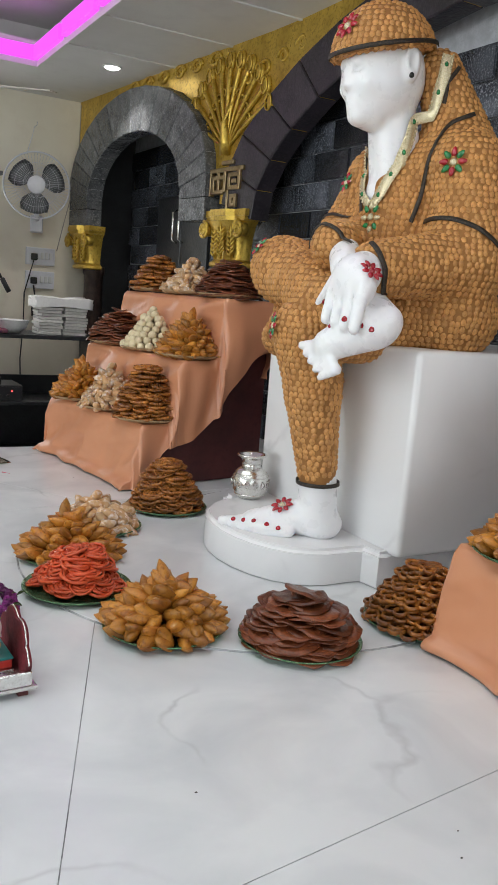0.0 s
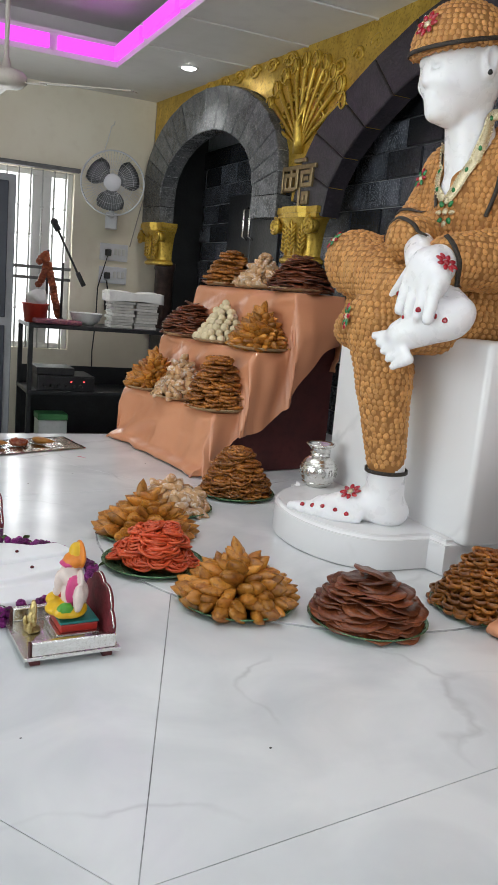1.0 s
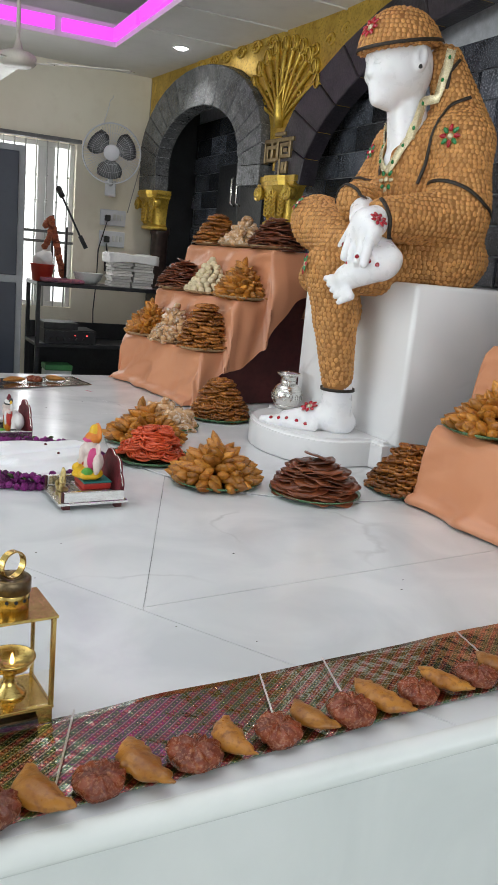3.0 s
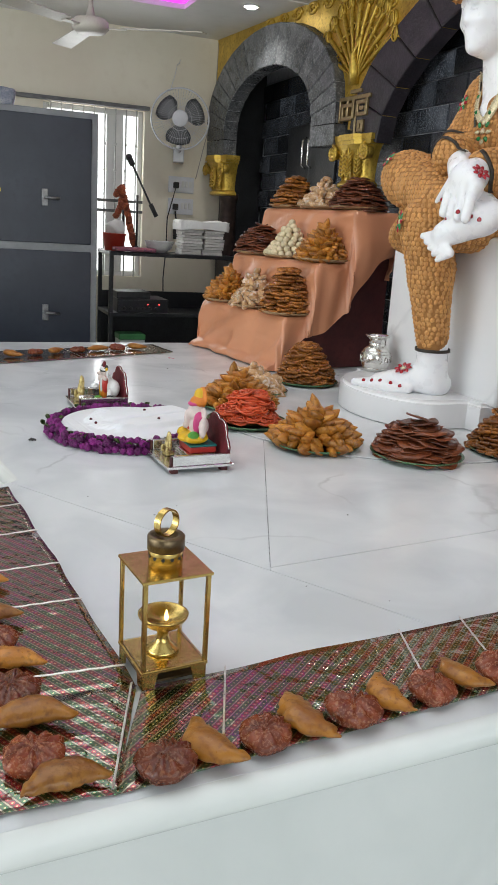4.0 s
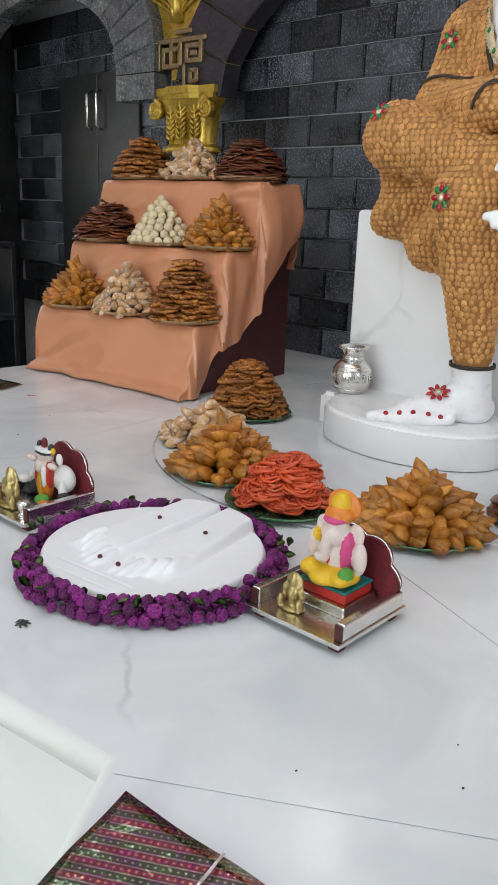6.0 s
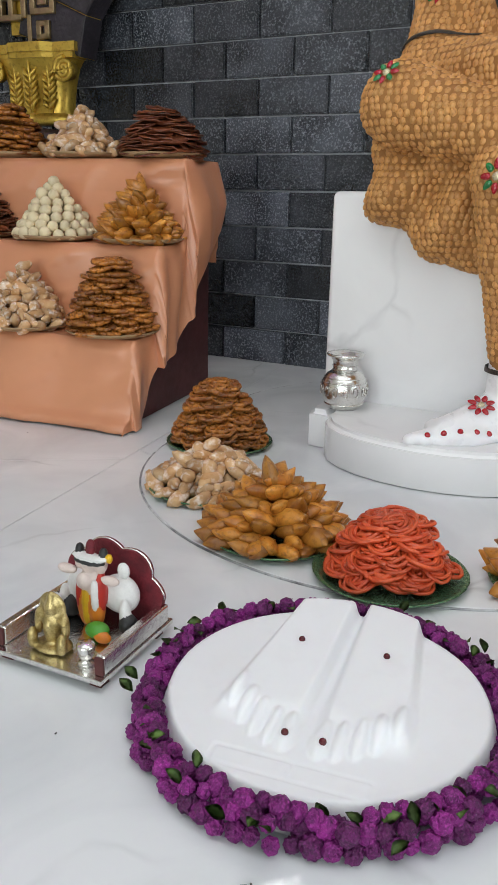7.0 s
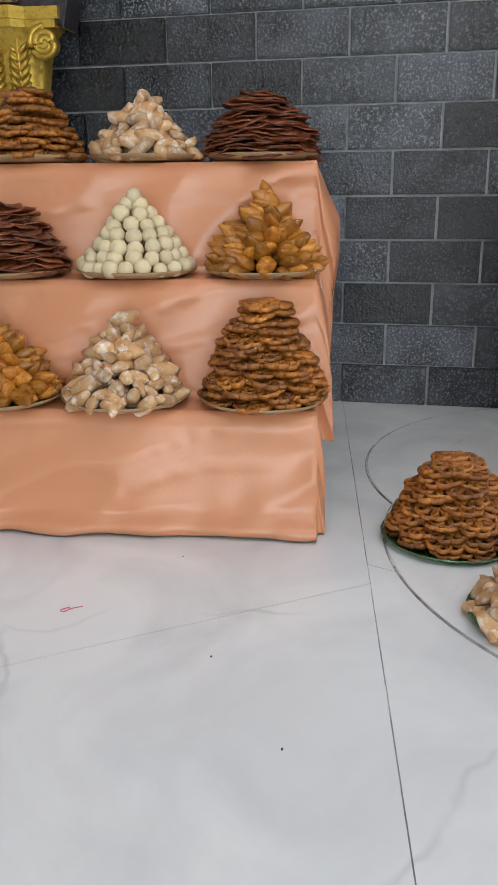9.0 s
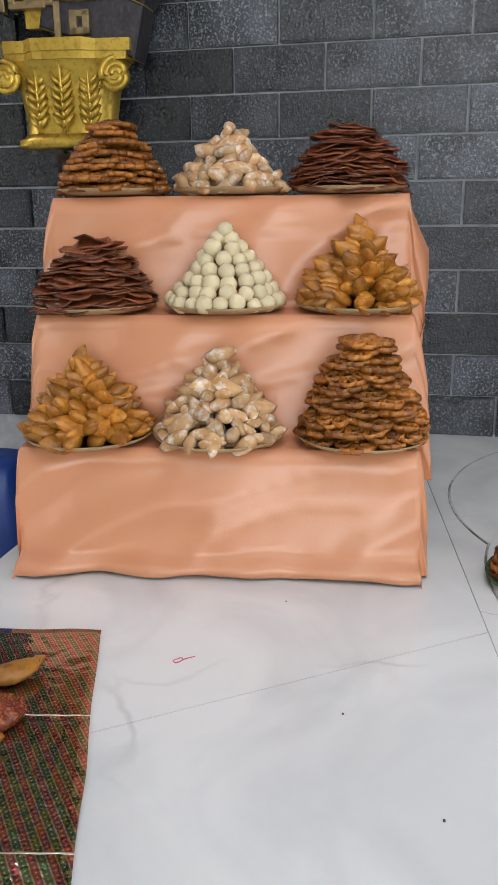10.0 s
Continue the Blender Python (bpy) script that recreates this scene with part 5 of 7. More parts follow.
def runner(a, b, c, d, label, joins, seed, turn):
    """A thin foil cloth over the quadrilateral a b c d (a-b one long edge), slightly crumpled, with tinsel bands across at the joins."""
    a, b, c, d = [Vector(p) for p in (a, b, c, d)]
    bm = bmesh.new()
    nu, nv = 60, 14
    gridv = []
    for i in range(nu + 1):
        u = i / nu
        row = []
        for j in range(nv + 1):
            v = j / nv
            p = (a.lerp(b, u)).lerp(d.lerp(c, u), v)
            w = noise.noise(Vector((p.x * 9 + seed, p.y * 9, 0))) * 0.5 + 0.5
            z = 0.004 + 0.006 * max(0, w - 0.35) * smoothstep(0, 0.1, min(u, 1 - u))
            ed = 0.006 * noise.noise(Vector((u * 7 + seed, v * 3, 5)))
            row.append(bm.verts.new((p.x + ed, p.y + ed, z)))
        gridv.append(row)
    for p, q in zip(gridv, gridv[1:]):
        for k in range(nv):
            bm.faces.new((p[k], q[k], q[k + 1], p[k + 1]))
    bmesh.ops.recalc_face_normals(bm, faces=bm.faces[:])
    if bm.faces[0].normal.z < 0:
        bmesh.ops.reverse_faces(bm, faces=bm.faces[:])
    bmesh.ops.solidify(bm, geom=bm.faces[:], thickness=0.0012)
    top = part("table_runner", bm, M_BROC[turn], None, "", None, smooth=True)
    tagged(top, label, "cloth runner")
    for u in joins:
        bm = bmesh.new()
        p, q = a.lerp(b, u), d.lerp(c, u)
        e = (b - a).normalized() * 0.0016
        vs = []
        for k in range(15):
            o = p.lerp(q, k / 14)
            z = 0.0105 + 0.001 * (k % 2)
            vs.append([bm.verts.new((o.x - e.x, o.y - e.y, z)), bm.verts.new((o.x + e.x, o.y + e.y, z + 0.001))])
        for s, t in zip(vs, vs[1:]):
            bm.faces.new((s[0], s[1], t[1], t[0]))
        bmesh.ops.recalc_face_normals(bm, faces=bm.faces[:])
        bmesh.ops.solidify(bm, geom=bm.faces[:], thickness=0.001)
        part("tinsel_band", bm, M_TINSEL, top, "silver tinsel band")
    return top


runner((0.13, 0.765), (1.75, 0.925), (1.75, 1.125), (0.22, 0.985), "shiny striped foil runner along the platform's front edge", (0.09, 0.31, 0.40, 0.62), 1.0, -40)
runner((-0.06, 0.770), (0.135, 0.768), (0.214, 0.992), (-0.055, 1.0), "shiny striped foil corner piece at the platform's edge", (0.97,), 4.0, 58)
runner((-0.055, 1.0), (-0.085, 1.90), (0.118, 1.97), (0.212, 0.992), "shiny striped foil runner along the platform's side edge", (0.05, 0.30, 0.47, 0.66, 0.84), 2.0, 58)
runner((1.165, 4.066), (0.12, 3.70), (0.05, 4.02), (1.12, 4.33), "shiny striped foil runner by the platform's back edge", (0.25, 0.5), 3.0, -40)
rng = random.Random(11)


def row_snack(kind, x, y, z, turn):
    if kind:
        ob = place("pastry", HALFMOON[rng.randrange(4)], None, "", pose(x, y, z + 0.013, rng.uniform(-6, 6), rng.gauss(0, 3), turn) @ Matrix.Scale(rng.uniform(0.88, 1.08), 4))
        tagged(ob, "golden fried leaf-shaped pastry on the foil runner", "pastry", "pastries along the runner")
    else:
        ob = place("rosette", REDROSE[rng.randrange(3)], None, "", pose(x, y, z + 0.007, rng.gauss(0, 4), rng.gauss(0, 4), rng.random() * 360) @ Matrix.Scale(rng.uniform(0.88, 1.08), 4))
        tagged(ob, "red-brown fried rosette on the foil runner", "fried snack", "rosettes along the runner")


row_snack(True, 0.076, 0.785, 0.010, 6)
for k in range(18):
    x = 0.202 + 0.0725 * k
    row_snack(k % 2 == 1, x, 0.789 + 0.118 * (x - 0.2) + (0.010 if k % 2 else 0.0), 0.010, 104 + rng.gauss(0, 9))
for k in range(13):
    y = 0.848 + 0.0775 * k
    row_snack(k % 2 == 1, 0.046 - 0.092 * (y - 0.85) + 0.012 * (k % 2), y, 0.010, -10 + rng.gauss(0, 10))
for k in range(8):
    x = 0.98 - 0.11 * k
    row_snack(k % 2 == 0, x, 4.19 - 0.34 * (1.1 - x), 0.010, rng.random() * 180)

# loose red thread and crumbs on the marble
M_THREAD = surf("pink_red_thread", (0.55, 0.04, 0.10), (0.7, 0.08, 0.16), 80, (0.6, 0.8))
bm = bmesh.new()
tube(bm, [(0.022 * math.cos(t) + 0.006 * t - 0.02, 0.010 * math.sin(t * 1.3), 0.002 + 0.0015 * math.sin(3 * t)) for t in [k * 0.25 for k in range(26)]], 0.0013, 5)
tagged(part("thread", bm, M_THREAD, None, "", pose(1.10, 3.89, 0.0, 0, 0, -65) @ Matrix.Scale(0.62, 4)), "short curled pink-red thread lying on the marble", "thread")
M_CRUMB = surf("dark_crumb", (0.03, 0.03, 0.03), (0.08, 0.07, 0.06), 100, (0.6, 0.8))
bm = bmesh.new()
for x, y in [(0.43, 1.70), (0.30, 1.86), (1.55, 2.98), (1.24, 1.35), (1.20, 1.30), (0.62, 1.25), (0.40, 1.55), (0.9, 1.6), (1.0, 3.6), (0.8, 3.45), (0.33, 2.75), (1.35, 3.75), (0.5, 1.75), (0.75, 1.15)]:
    bmesh.ops.create_icosphere(bm, subdivisions=1, radius=rng.uniform(0.001, 0.0022), matrix=Matrix.Translation((x, y, 0.001)) @ Matrix.Diagonal((1.6, 1, 0.5, 1)))
tagged(part("crumbs", bm, M_CRUMB), "scattered dark crumbs on the white marble", "crumbs", kind="stuff")

bm = bmesh.new()
for k in range(7):
    a = 0.9 * k
    tube(bm, [(0.0, 0.0, 0.003), (0.006 * math.cos(a), 0.006 * math.sin(a), 0.005 + 0.001 * (k % 3)), (0.013 * math.cos(a + 0.3), 0.013 * math.sin(a + 0.3), 0.002)], 0.0024, 5, taper=lambda q: 1.2 - 0.7 * q)
tagged(part("dried_flower", bm, M_CRUMB, None, "", pose(0.230, 2.411, 0.0)), "tiny dark dried flower head on the marble", "flower")

# ---- capitals and columns ----


def spiral(cx, cz, r, turns, y, n=40, sgn=1):
    return [(cx + sgn * r * (1 - 0.80 * k / n) * math.cos(2 * math.pi * turns * k / n + 1.57), y, cz + r * (1 - 0.80 * k / n) * math.sin(2 * math.pi * turns * k / n + 1.57)) for k in range(n + 1)]


def capital(m, label, w=0.40, d=0.15, h=0.31):
    """A gold capital; local x along the wall, local y out of it, base at z 0."""
    top = empty("column_capital", m, label, "capital", "gold capitals")

    def loft(levels):
        bm = bmesh.new()
        rings = []
        for z, hw, dd in levels:
            ring = []
            for k in range(17):
                a = math.pi * k / 16
                c, s = math.cos(a), math.sin(a)
                ring.append(bm.verts.new((hw * math.copysign(abs(c) ** 0.6, c), dd * abs(s) ** 0.6, z)))
            rings.append(ring)
        for a, b in zip(rings, rings[1:]):
            for i in range(16):
                bm.faces.new((a[i], a[i + 1], b[i + 1], b[i]))
            bm.faces.new((a[16], a[0], b[0], b[16]))
        bm.faces.new(rings[0][::-1]), bm.faces.new(rings[-1])
        bmesh.ops.recalc_face_normals(bm, faces=bm.faces[:])
        return bm

    part("bell", loft([(0.035, w * 0.33, d * 0.62), (0.08, w * 0.33, d * 0.62), (0.16, w * 0.36, d * 0.68), (0.22, w * 0.40, d * 0.78), (0.252, w * 0.45, d * 0.9)]), M_GOLD, top, smooth=True, autosharp=50)
    part("base_ring", loft([(0.0, w * 0.36, d * 0.68), (0.008, w * 0.40, d * 0.76), (0.026, w * 0.40, d * 0.76), (0.034, w * 0.36, d * 0.68), (0.044, w * 0.34, d * 0.64)]), M_GOLD, top, smooth=True, autosharp=60)
    bm = bmesh.new()
    for z0, z1, k in ((0.252, 0.275, 0.94), (0.275, h, 1.0)):
        prism(bm, [(-w / 2 * k, 0), (w / 2 * k, 0), (w / 2 * k, d * 0.75 * k), (w * 0.26, d * 0.75 * k), (w * 0.18, d * k), (-w * 0.18, d * k), (-w * 0.26, d * 0.75 * k), (-w / 2 * k, d * 0.75 * k)], z0, z1)
    bmesh.ops.recalc_face_normals(bm, faces=bm.faces[:])
    part("abacus", bm, M_GOLD, top)
    for s in (-1, 1):
        bm = bmesh.new()
        tube(bm, spiral(s * w * 0.40, 0.205, 0.048, 2.3, d * 0.84, sgn=s), 0.010, 6)
        tube(bm, [(s * w * 0.40, d * 0.50, 0.205), (s * w * 0.40, d * 0.86, 0.205)], 0.036, 14)
        part("volute", bm, M_GOLD, top)
    # acanthus leaves: a midrib and side lobes
    for c, hh in ((-0.19, 0.19), (0.0, 0.205), (0.19, 0.19)):
        bm = bmesh.new()
        x = c * w
        y = d * 0.70 if abs(c) > 0.1 else d * 0.80
        tube(bm, [(x, y - 0.012 + 0.02 * (t / 6) ** 2, 0.045 + hh * t / 6) for t in range(7)], 0.009, 6, taper=lambda k: 1.1 - 0.6 * k)
        for t in range(6):
            z = 0.06 + 0.024 * t
            for s in (-1, 1):
                tube(bm, [(x, y - 0.008, z), (x + s * 0.018, y + 0.004, z + 0.016), (x + s * 0.032, y - 0.006, z + 0.040)], 0.0085, 6, taper=lambda k: 1.1 - 0.8 * abs(k - 0.4))
        part("leaf_ornament", bm, M_GOLD, top)
    return top


ANG = math.degrees(math.atan(FS))
CAP1 = Matrix.Translation(small(6.56, 0.905, -0.01)) @ R(0, 0, 90 + ANG)
CAP2 = Matrix.Translation(small(4.655, 0.948, -0.03)) @ R(0, 0, 90 + ANG)
capital(CAP1, "gold painted leaf and scroll capital on a dark column", 0.40, 0.17)
capital(CAP2, "gold painted scroll capital between the two arches", 0.44, 0.14)
for yc in (6.56, 4.63):
    bm = bmesh.new()
    lathe(bm, [(0.085, -0.01 if yc < 5 else LOW), (0.085, 0.03), (0.072, 0.06), (0.070, 0.86), (0.082, 0.88), (0.082, 0.93)], 24)
    col = part("column", bm, M_WOODDARK, None, "", Matrix.Translation((small(yc, 0, 0.0)[0] + 0.02, yc, 0)))
    tagged(col, "dark carved wooden column below a gold capital", "column", "dark columns")

# emblem on the second capital: unreadable gold strokes on a stem
emb = empty("emblem", Matrix.Translation(small(4.655, 1.258, 0.05)) @ R(0, 0, 90 + ANG), "small gold emblem of joined strokes on a stem", "emblem")
M_EMB = surf("antique_gold", (0.30, 0.22, 0.12), (0.44, 0.33, 0.18), 50, (0.25, 0.4), metal=0.8)
part("stem", boxed(-0.010, -0.006, 0.0, 0.010, 0.006, 0.11, 0.002, 1), M_EMB, emb)
for x0, z0, x1, z1 in ((-0.20, 0.245, 0.17, 0.262), (-0.20, 0.10, -0.183, 0.245), (-0.16, 0.20, -0.02, 0.216), (-0.16, 0.12, -0.145, 0.20), (-0.10, 0.12, -0.085, 0.262), (-0.16, 0.11, -0.04, 0.126),
                       (-0.03, 0.12, -0.014, 0.262), (0.02, 0.21, 0.14, 0.226), (0.02, 0.13, 0.036, 0.21), (0.02, 0.13, 0.14, 0.146), (0.125, 0.146, 0.141, 0.262), (0.06, 0.17, 0.10, 0.186), (-0.06, 0.29, 0.06, 0.304), (0.05, 0.02, 0.066, 0.09), (0.05, 0.02, 0.11, 0.035), (0.095, 0.02, 0.11, 0.09), (0.05, 0.078, 0.11, 0.092)):
    part("stroke", boxed(-x1 * 0.9 - 0.005, -0.016, z0 * 0.85 - 0.004, -x0 * 0.9 + 0.005, 0.016, z1 * 0.85 + 0.006, 0.003, 1), M_EMB, emb)

# embossed ornament on the gold panel
relief = empty("panel_ornament", Matrix(), "embossed gold fan of feathers and scrolls above the arches", "ornament", kind="structure")


def raised(name, pts, r, taper=None):
    bm = bmesh.new()
    tube(bm, [small(y, z, 0.034 + e) for y, z, e in pts], r, 6, taper=taper)
    part(name, bm, M_GOLD, relief)


for k in range(11):
    a = radians(-62 + 12.4 * k)
    ln = 0.42 + 0.06 * math.cos(a)
    pts = [(4.72 + ln * t * math.sin(a) * (0.75 + 0.25 * t), 1.58 + ln * t * math.cos(a), 0.012 * math.sin(math.pi * t)) for t in [j / 8 for j in range(9)]]
    if pts[-1][1] < 2.09:
        raised("feather", pts, 0.013, lambda q: 0.5 + 0.8 * q)
        y, z, _ = pts[-1]
        bm = bmesh.new()
        bmesh.ops.create_icosphere(bm, subdivisions=2, radius=0.046, matrix=Matrix.Translation(small(y, z - 0.01, 0.036)) @ Matrix.Diagonal((0.45, 0.80, 1.15, 1)))
        part("feather_eye", bm, M_GOLD, relief, smooth=True)
        raised("eye_ring", [(y + 0.026 * math.cos(b), z - 0.01 + 0.040 * math.sin(b), 0.022) for b in [j * math.pi / 6 for j in range(13)]], 0.006)
        raised("curl", [(y * 0.5 + 2.36 + 0.03 * (1 - 0.8 * b) * math.cos(7 * b), z * 0.62 + 0.62 + 0.03 * (1 - 0.8 * b) * math.sin(7 * b), 0.006) for b in [j / 12 for j in range(13)]], 0.007)
raised("bird_body", [(4.72, 1.56, 0.0), (4.71, 1.64, 0.018), (4.72, 1.72, 0.022), (4.70, 1.79, 0.02), (4.67, 1.83, 0.012)], 0.036, lambda q: 1.1 - 0.75 * q)
for k in range(13):
    y = 6.70 - 0.20 * k
    if k > 9:
        continue
    z = min(2.04, 1.62 + 0.055 * k) if k < 4 else 2.085
    for s in (-1, 1):
        raised("scroll", [(y + s * 0.07 * (1 - 0.8 * t) * math.cos(6.9 * t), z + 0.05 * (1 - 0.8 * t) * math.sin(6.9 * t), 0.0) for t in [j / 16 for j in range(17)]], 0.009)
for k in range(9):
    y = 4.55 - 0.15 * k
    raised("scroll", [(y + 0.05 * (1 - 0.8 * t) * math.cos(7.5 * t), 1.93 + 0.03 * k + 0.045 * (1 - 0.8 * t) * math.sin(7.5 * t), 0.0) for t in [j / 16 for j in range(17)] if 1.93 + 0.03 * k < 2.08] or [(y, 2.1, 0), (y - 0.1, 2.1, 0)], 0.010)

# dark timber doors inside the smaller arch
door = empty("door_1", Matrix(), "black panelled double door set back in the small arch", "door", kind="structure")
for k in range(2):
    y0 = 5.30 + 0.42 * k
    part("door_leaf", boxed(2.655, y0 + 0.004, LOW, 2.688, y0 + 0.416, 1.44, 0.004, 1), M_BLACK, door)
    yh = 5.72 + (0.05 if k else -0.05)
    bm = bmesh.new()
    tube(bm, [(2.65, yh, 1.12), (2.615, yh, 1.14), (2.615, yh, 1.32), (2.65, yh, 1.34)], 0.008, 6)
    part("door_handle", bm, M_SILVER, door, "thin metal pull handle")

jamb = part("niche_side", boxed(2.335, BACK - 0.03, LOW, 2.70, BACK - 0.004, 1.95), M_BLACK)
tagged(jamb, "black stone side of the recess behind the small arch", "wall", kind="structure")

# ---- window in the cream wall ----
M_FRAMEW = surf("white_window_paint", (0.62, 0.62, 0.60), (0.70, 0.70, 0.68), 6, (0.35, 0.5))
M_BAR = surf("dark_grille_paint", (0.10, 0.10, 0.10), (0.17, 0.17, 0.165), 20, (0.4, 0.55))
M_BARL = surf("pale_grille_paint", (0.45, 0.45, 0.44), (0.55, 0.55, 0.53), 20, (0.4, 0.55))
win = empty("window_1", Matrix(), "barred window with pale bars and bright daylight behind", "window", kind="structure")
for x0, z0, x1, z1 in ((WX0, WZ0, WX0 + 0.04, WZ1), (WX1 - 0.04, WZ0, WX1, WZ1), (WX0 + 0.04, WZ1 - 0.04, WX1 - 0.04, WZ1), (WX0 + 0.04, WZ0, WX1 - 0.04, WZ0 + 0.04), (1.36, WZ0 + 0.04, 1.50, WZ1 - 0.04)):
    part("window_frame", boxed(x0, BACK + 0.06, z0, x1, BACK + 0.11, z1, 0.003, 1), M_FRAMEW, win)
for k in range(9):
    x = WX0 + 0.06 + 0.086 * k
    bm = bmesh.new()
    tube(bm, [(x, BACK + 0.02, WZ0), (x, BACK + 0.02, WZ1)], 0.0065, 6)
    for z in (0.5, 1.05, 1.25):
        bmesh.ops.create_icosphere(bm, subdivisions=1, radius=0.014, matrix=Matrix.Translation((x, BACK + 0.02, z)))
    part("window_bar", bm, M_BARL, win)
for z in (0.80, 0.72):
    part("window_rail", boxed(WX0, BACK + 0.005, z, WX1, BACK + 0.03, z + 0.022), M_BAR, win)
part("pelmet", boxed(0.55, BACK - 0.05, WZ1 + 0.005, WX1 + 0.03, BACK - 0.002, WZ1 + 0.035, 0.004, 1), M_BAR, win, "dark narrow pelmet rail")
M_OUT = glow("bright_daylight", (0.95, 0.98, 1.0), 1.15)
tagged(part("backdrop", boxed(-0.6, BACK + 1.2, -0.5, 3.2, BACK + 1.22, 2.6), M_OUT), "plain bright daylight outside the window", "backdrop", kind="structure")

# ---- steel cupboard ----
M_NAVY = surf("navy_enamel", (0.012, 0.017, 0.030), (0.020, 0.026, 0.042), 4, (0.28, 0.42), 0.0002, 120)
M_GREYP = surf("grey_enamel", (0.20, 0.21, 0.22), (0.26, 0.27, 0.28), 5, (0.35, 0.5))
M_DULL = surf("dull_chrome", (0.16, 0.16, 0.165), (0.28, 0.28, 0.285), 30, (0.3, 0.45), metal=0.9)
cup = empty("steel_cupboard", pose(0.60, 5.66, LOW), "tall steel cupboard with navy doors and a grey frame", "cupboard")
part("body", boxed(-0.46, 0.0, 0.0, 0.46, 0.48, 1.885, 0.006, 2), M_GREYP, cup)
for z0, z1, hz in ((0.05, 0.985, 0.57), (1.035, 1.845, 1.33)):
    dr = part("door", boxed(-0.44, -0.014, z0, 0.415, -0.001, z1, 0.004, 2), M_NAVY, cup, "flat navy enamelled door")
    bm = bmesh.new()
    box(bm, 0.085, -0.030, hz - 0.055, 0.125, -0.015, hz + 0.055, 0.004, 2)
    tube(bm, [(0.105, -0.030, hz), (0.105, -0.055, hz), (0.20, -0.055, hz - 0.004)], 0.010, 8)
    part("handle", bm, M_DULL, dr, "dull chrome lever handle")
part("label_plate", boxed(-0.30, -0.018, 1.77, -0.20, -0.015, 1.80, 0.001, 1), M_SILVER, cup, "small metal maker's plate")

# a column of thin gold bars on the upper door
for k in range(9):
    part("painted_line", boxed(-0.40 + 0.012 * (k % 2), -0.0165, 1.715 - 0.046 * k, -0.175 - (0.0 if k in (0, 8) else 0.035 + 0.012 * (k % 3)), -0.0145, 1.738 - 0.046 * k), M_GOLD, cup, "thin gold bar on the upper door")
bm = bmesh.new()
box(bm, -0.11, -0.09, 0.0, 0.11, 0.09, 0.11, 0.02, 3)
bmesh.ops.subdivide_edges(bm, edges=bm.edges[:], cuts=2, use_grid_fill=True)
for v in bm.verts:
    v.co += Vector((1, 1, 0.6)) * 0.02 * noise.noise(v.co * 22)
tagged(part("parcel", bm, surf("crumpled_grey_wrap", (0.10, 0.14, 0.20), (0.45, 0.46, 0.48), 18, (0.25, 0.5), 0.003, 60), None, "", pose(0.42, 5.82, LOW + 1.885), smooth=True), "crumpled grey and blue parcel on the steel cupboard", "parcel")

# ---- rack with books, bowl and sound equipment ----
rack = empty("metal_rack", pose(1.735, 6.28, LOW), "black slotted-angle rack with three shelves below the switches", "shelf rack")
for x in (-0.50, 0.49):
    for y in (-0.22, 0.20):
        part("post", boxed(x, y, 0.0, x + 0.03, y + 0.03, 0.985, 0.002, 1), M_BLACK, rack)
for z in (0.12, 0.50, 0.955):
    part("shelf", boxed(-0.50, -0.225, z, 0.52, 0.235, z + 0.028, 0.003, 1), M_BLACK, rack)
# added black sheets stand in for the shade between the shelves
part("back_sheet", boxed(-0.47, 0.205, 0.02, 0.49, 0.212, 0.66), M_BLACK, rack, "black sheet added to darken the space behind the lower shelves")
part("side_sheet", boxed(0.492, -0.19, 0.02, 0.498, 0.20, 0.94), M_BLACK, rack, "black sheet added to darken the rack's end")
TOPZ = LOW + 0.984
M_PAPER = surf("booklet_paper", (0.55, 0.53, 0.50), (0.68, 0.66, 0.62), 40, (0.6, 0.8), vary=0.25)
M_CLOTHW = surf("white_cloth", (0.70, 0.69, 0.67), (0.78, 0.77, 0.75), 12, (0.7, 0.85), 0.001, 120)
rng = random.Random(21)
for sx in (1.90, 2.075):
    for k in range(9):
        z = TOPZ + 0.021 * k
        ob = part("booklet", boxed(-0.08, -0.10, 0.0, 0.08, 0.10, 0.019, 0.002, 1), M_PAPER, None, "", pose(sx + rng.uniform(-0.008, 0.008), 6.22 + rng.uniform(-0.01, 0.01), z, 0, 0, rng.gauss(0, 3)))
        tagged(ob, "thin worn paper-bound booklet stacked on the rack", "book", "stacked booklets")
bm = bmesh.new()
bmesh.ops.create_cube(bm, size=1.0)
bmesh.ops.subdivide_edges(bm, edges=bm.edges[:], cuts=9, use_grid_fill=True)
for v in bm.verts:
    c = v.co
    n = noise.noise(Vector((c.x * 4, c.y * 4, c.z * 2)))
    v.co = Vector((c.x * (0.40 + 0.02 * n), c.y * 0.23, c.z * (0.055 + 0.05 * n * (c.z > 0)) - 0.03 * abs(c.x) * (c.z < 0)))
ob = part("folded_cloth", bm, M_CLOTHW, None, "", pose(1.99, 6.22, TOPZ + 0.225), smooth=True)
tagged(ob, "crumpled white cloth folded over the booklets", "cloth")
bm = bmesh.new()
lathe(bm, [(0.0, 0.0), (0.055, 0.0), (0.095, 0.035), (0.115, 0.085), (0.118, 0.088), (0.110, 0.086), (0.09, 0.04), (0.05, 0.008), (0.0, 0.006)], 28)
tagged(part("bowl", bm, surf("white_enamel", (0.66, 0.66, 0.65), (0.74, 0.74, 0.73), 8, (0.2, 0.35)), None, "", pose(1.645, 6.18, TOPZ)), "round white bowl on the rack", "bowl")
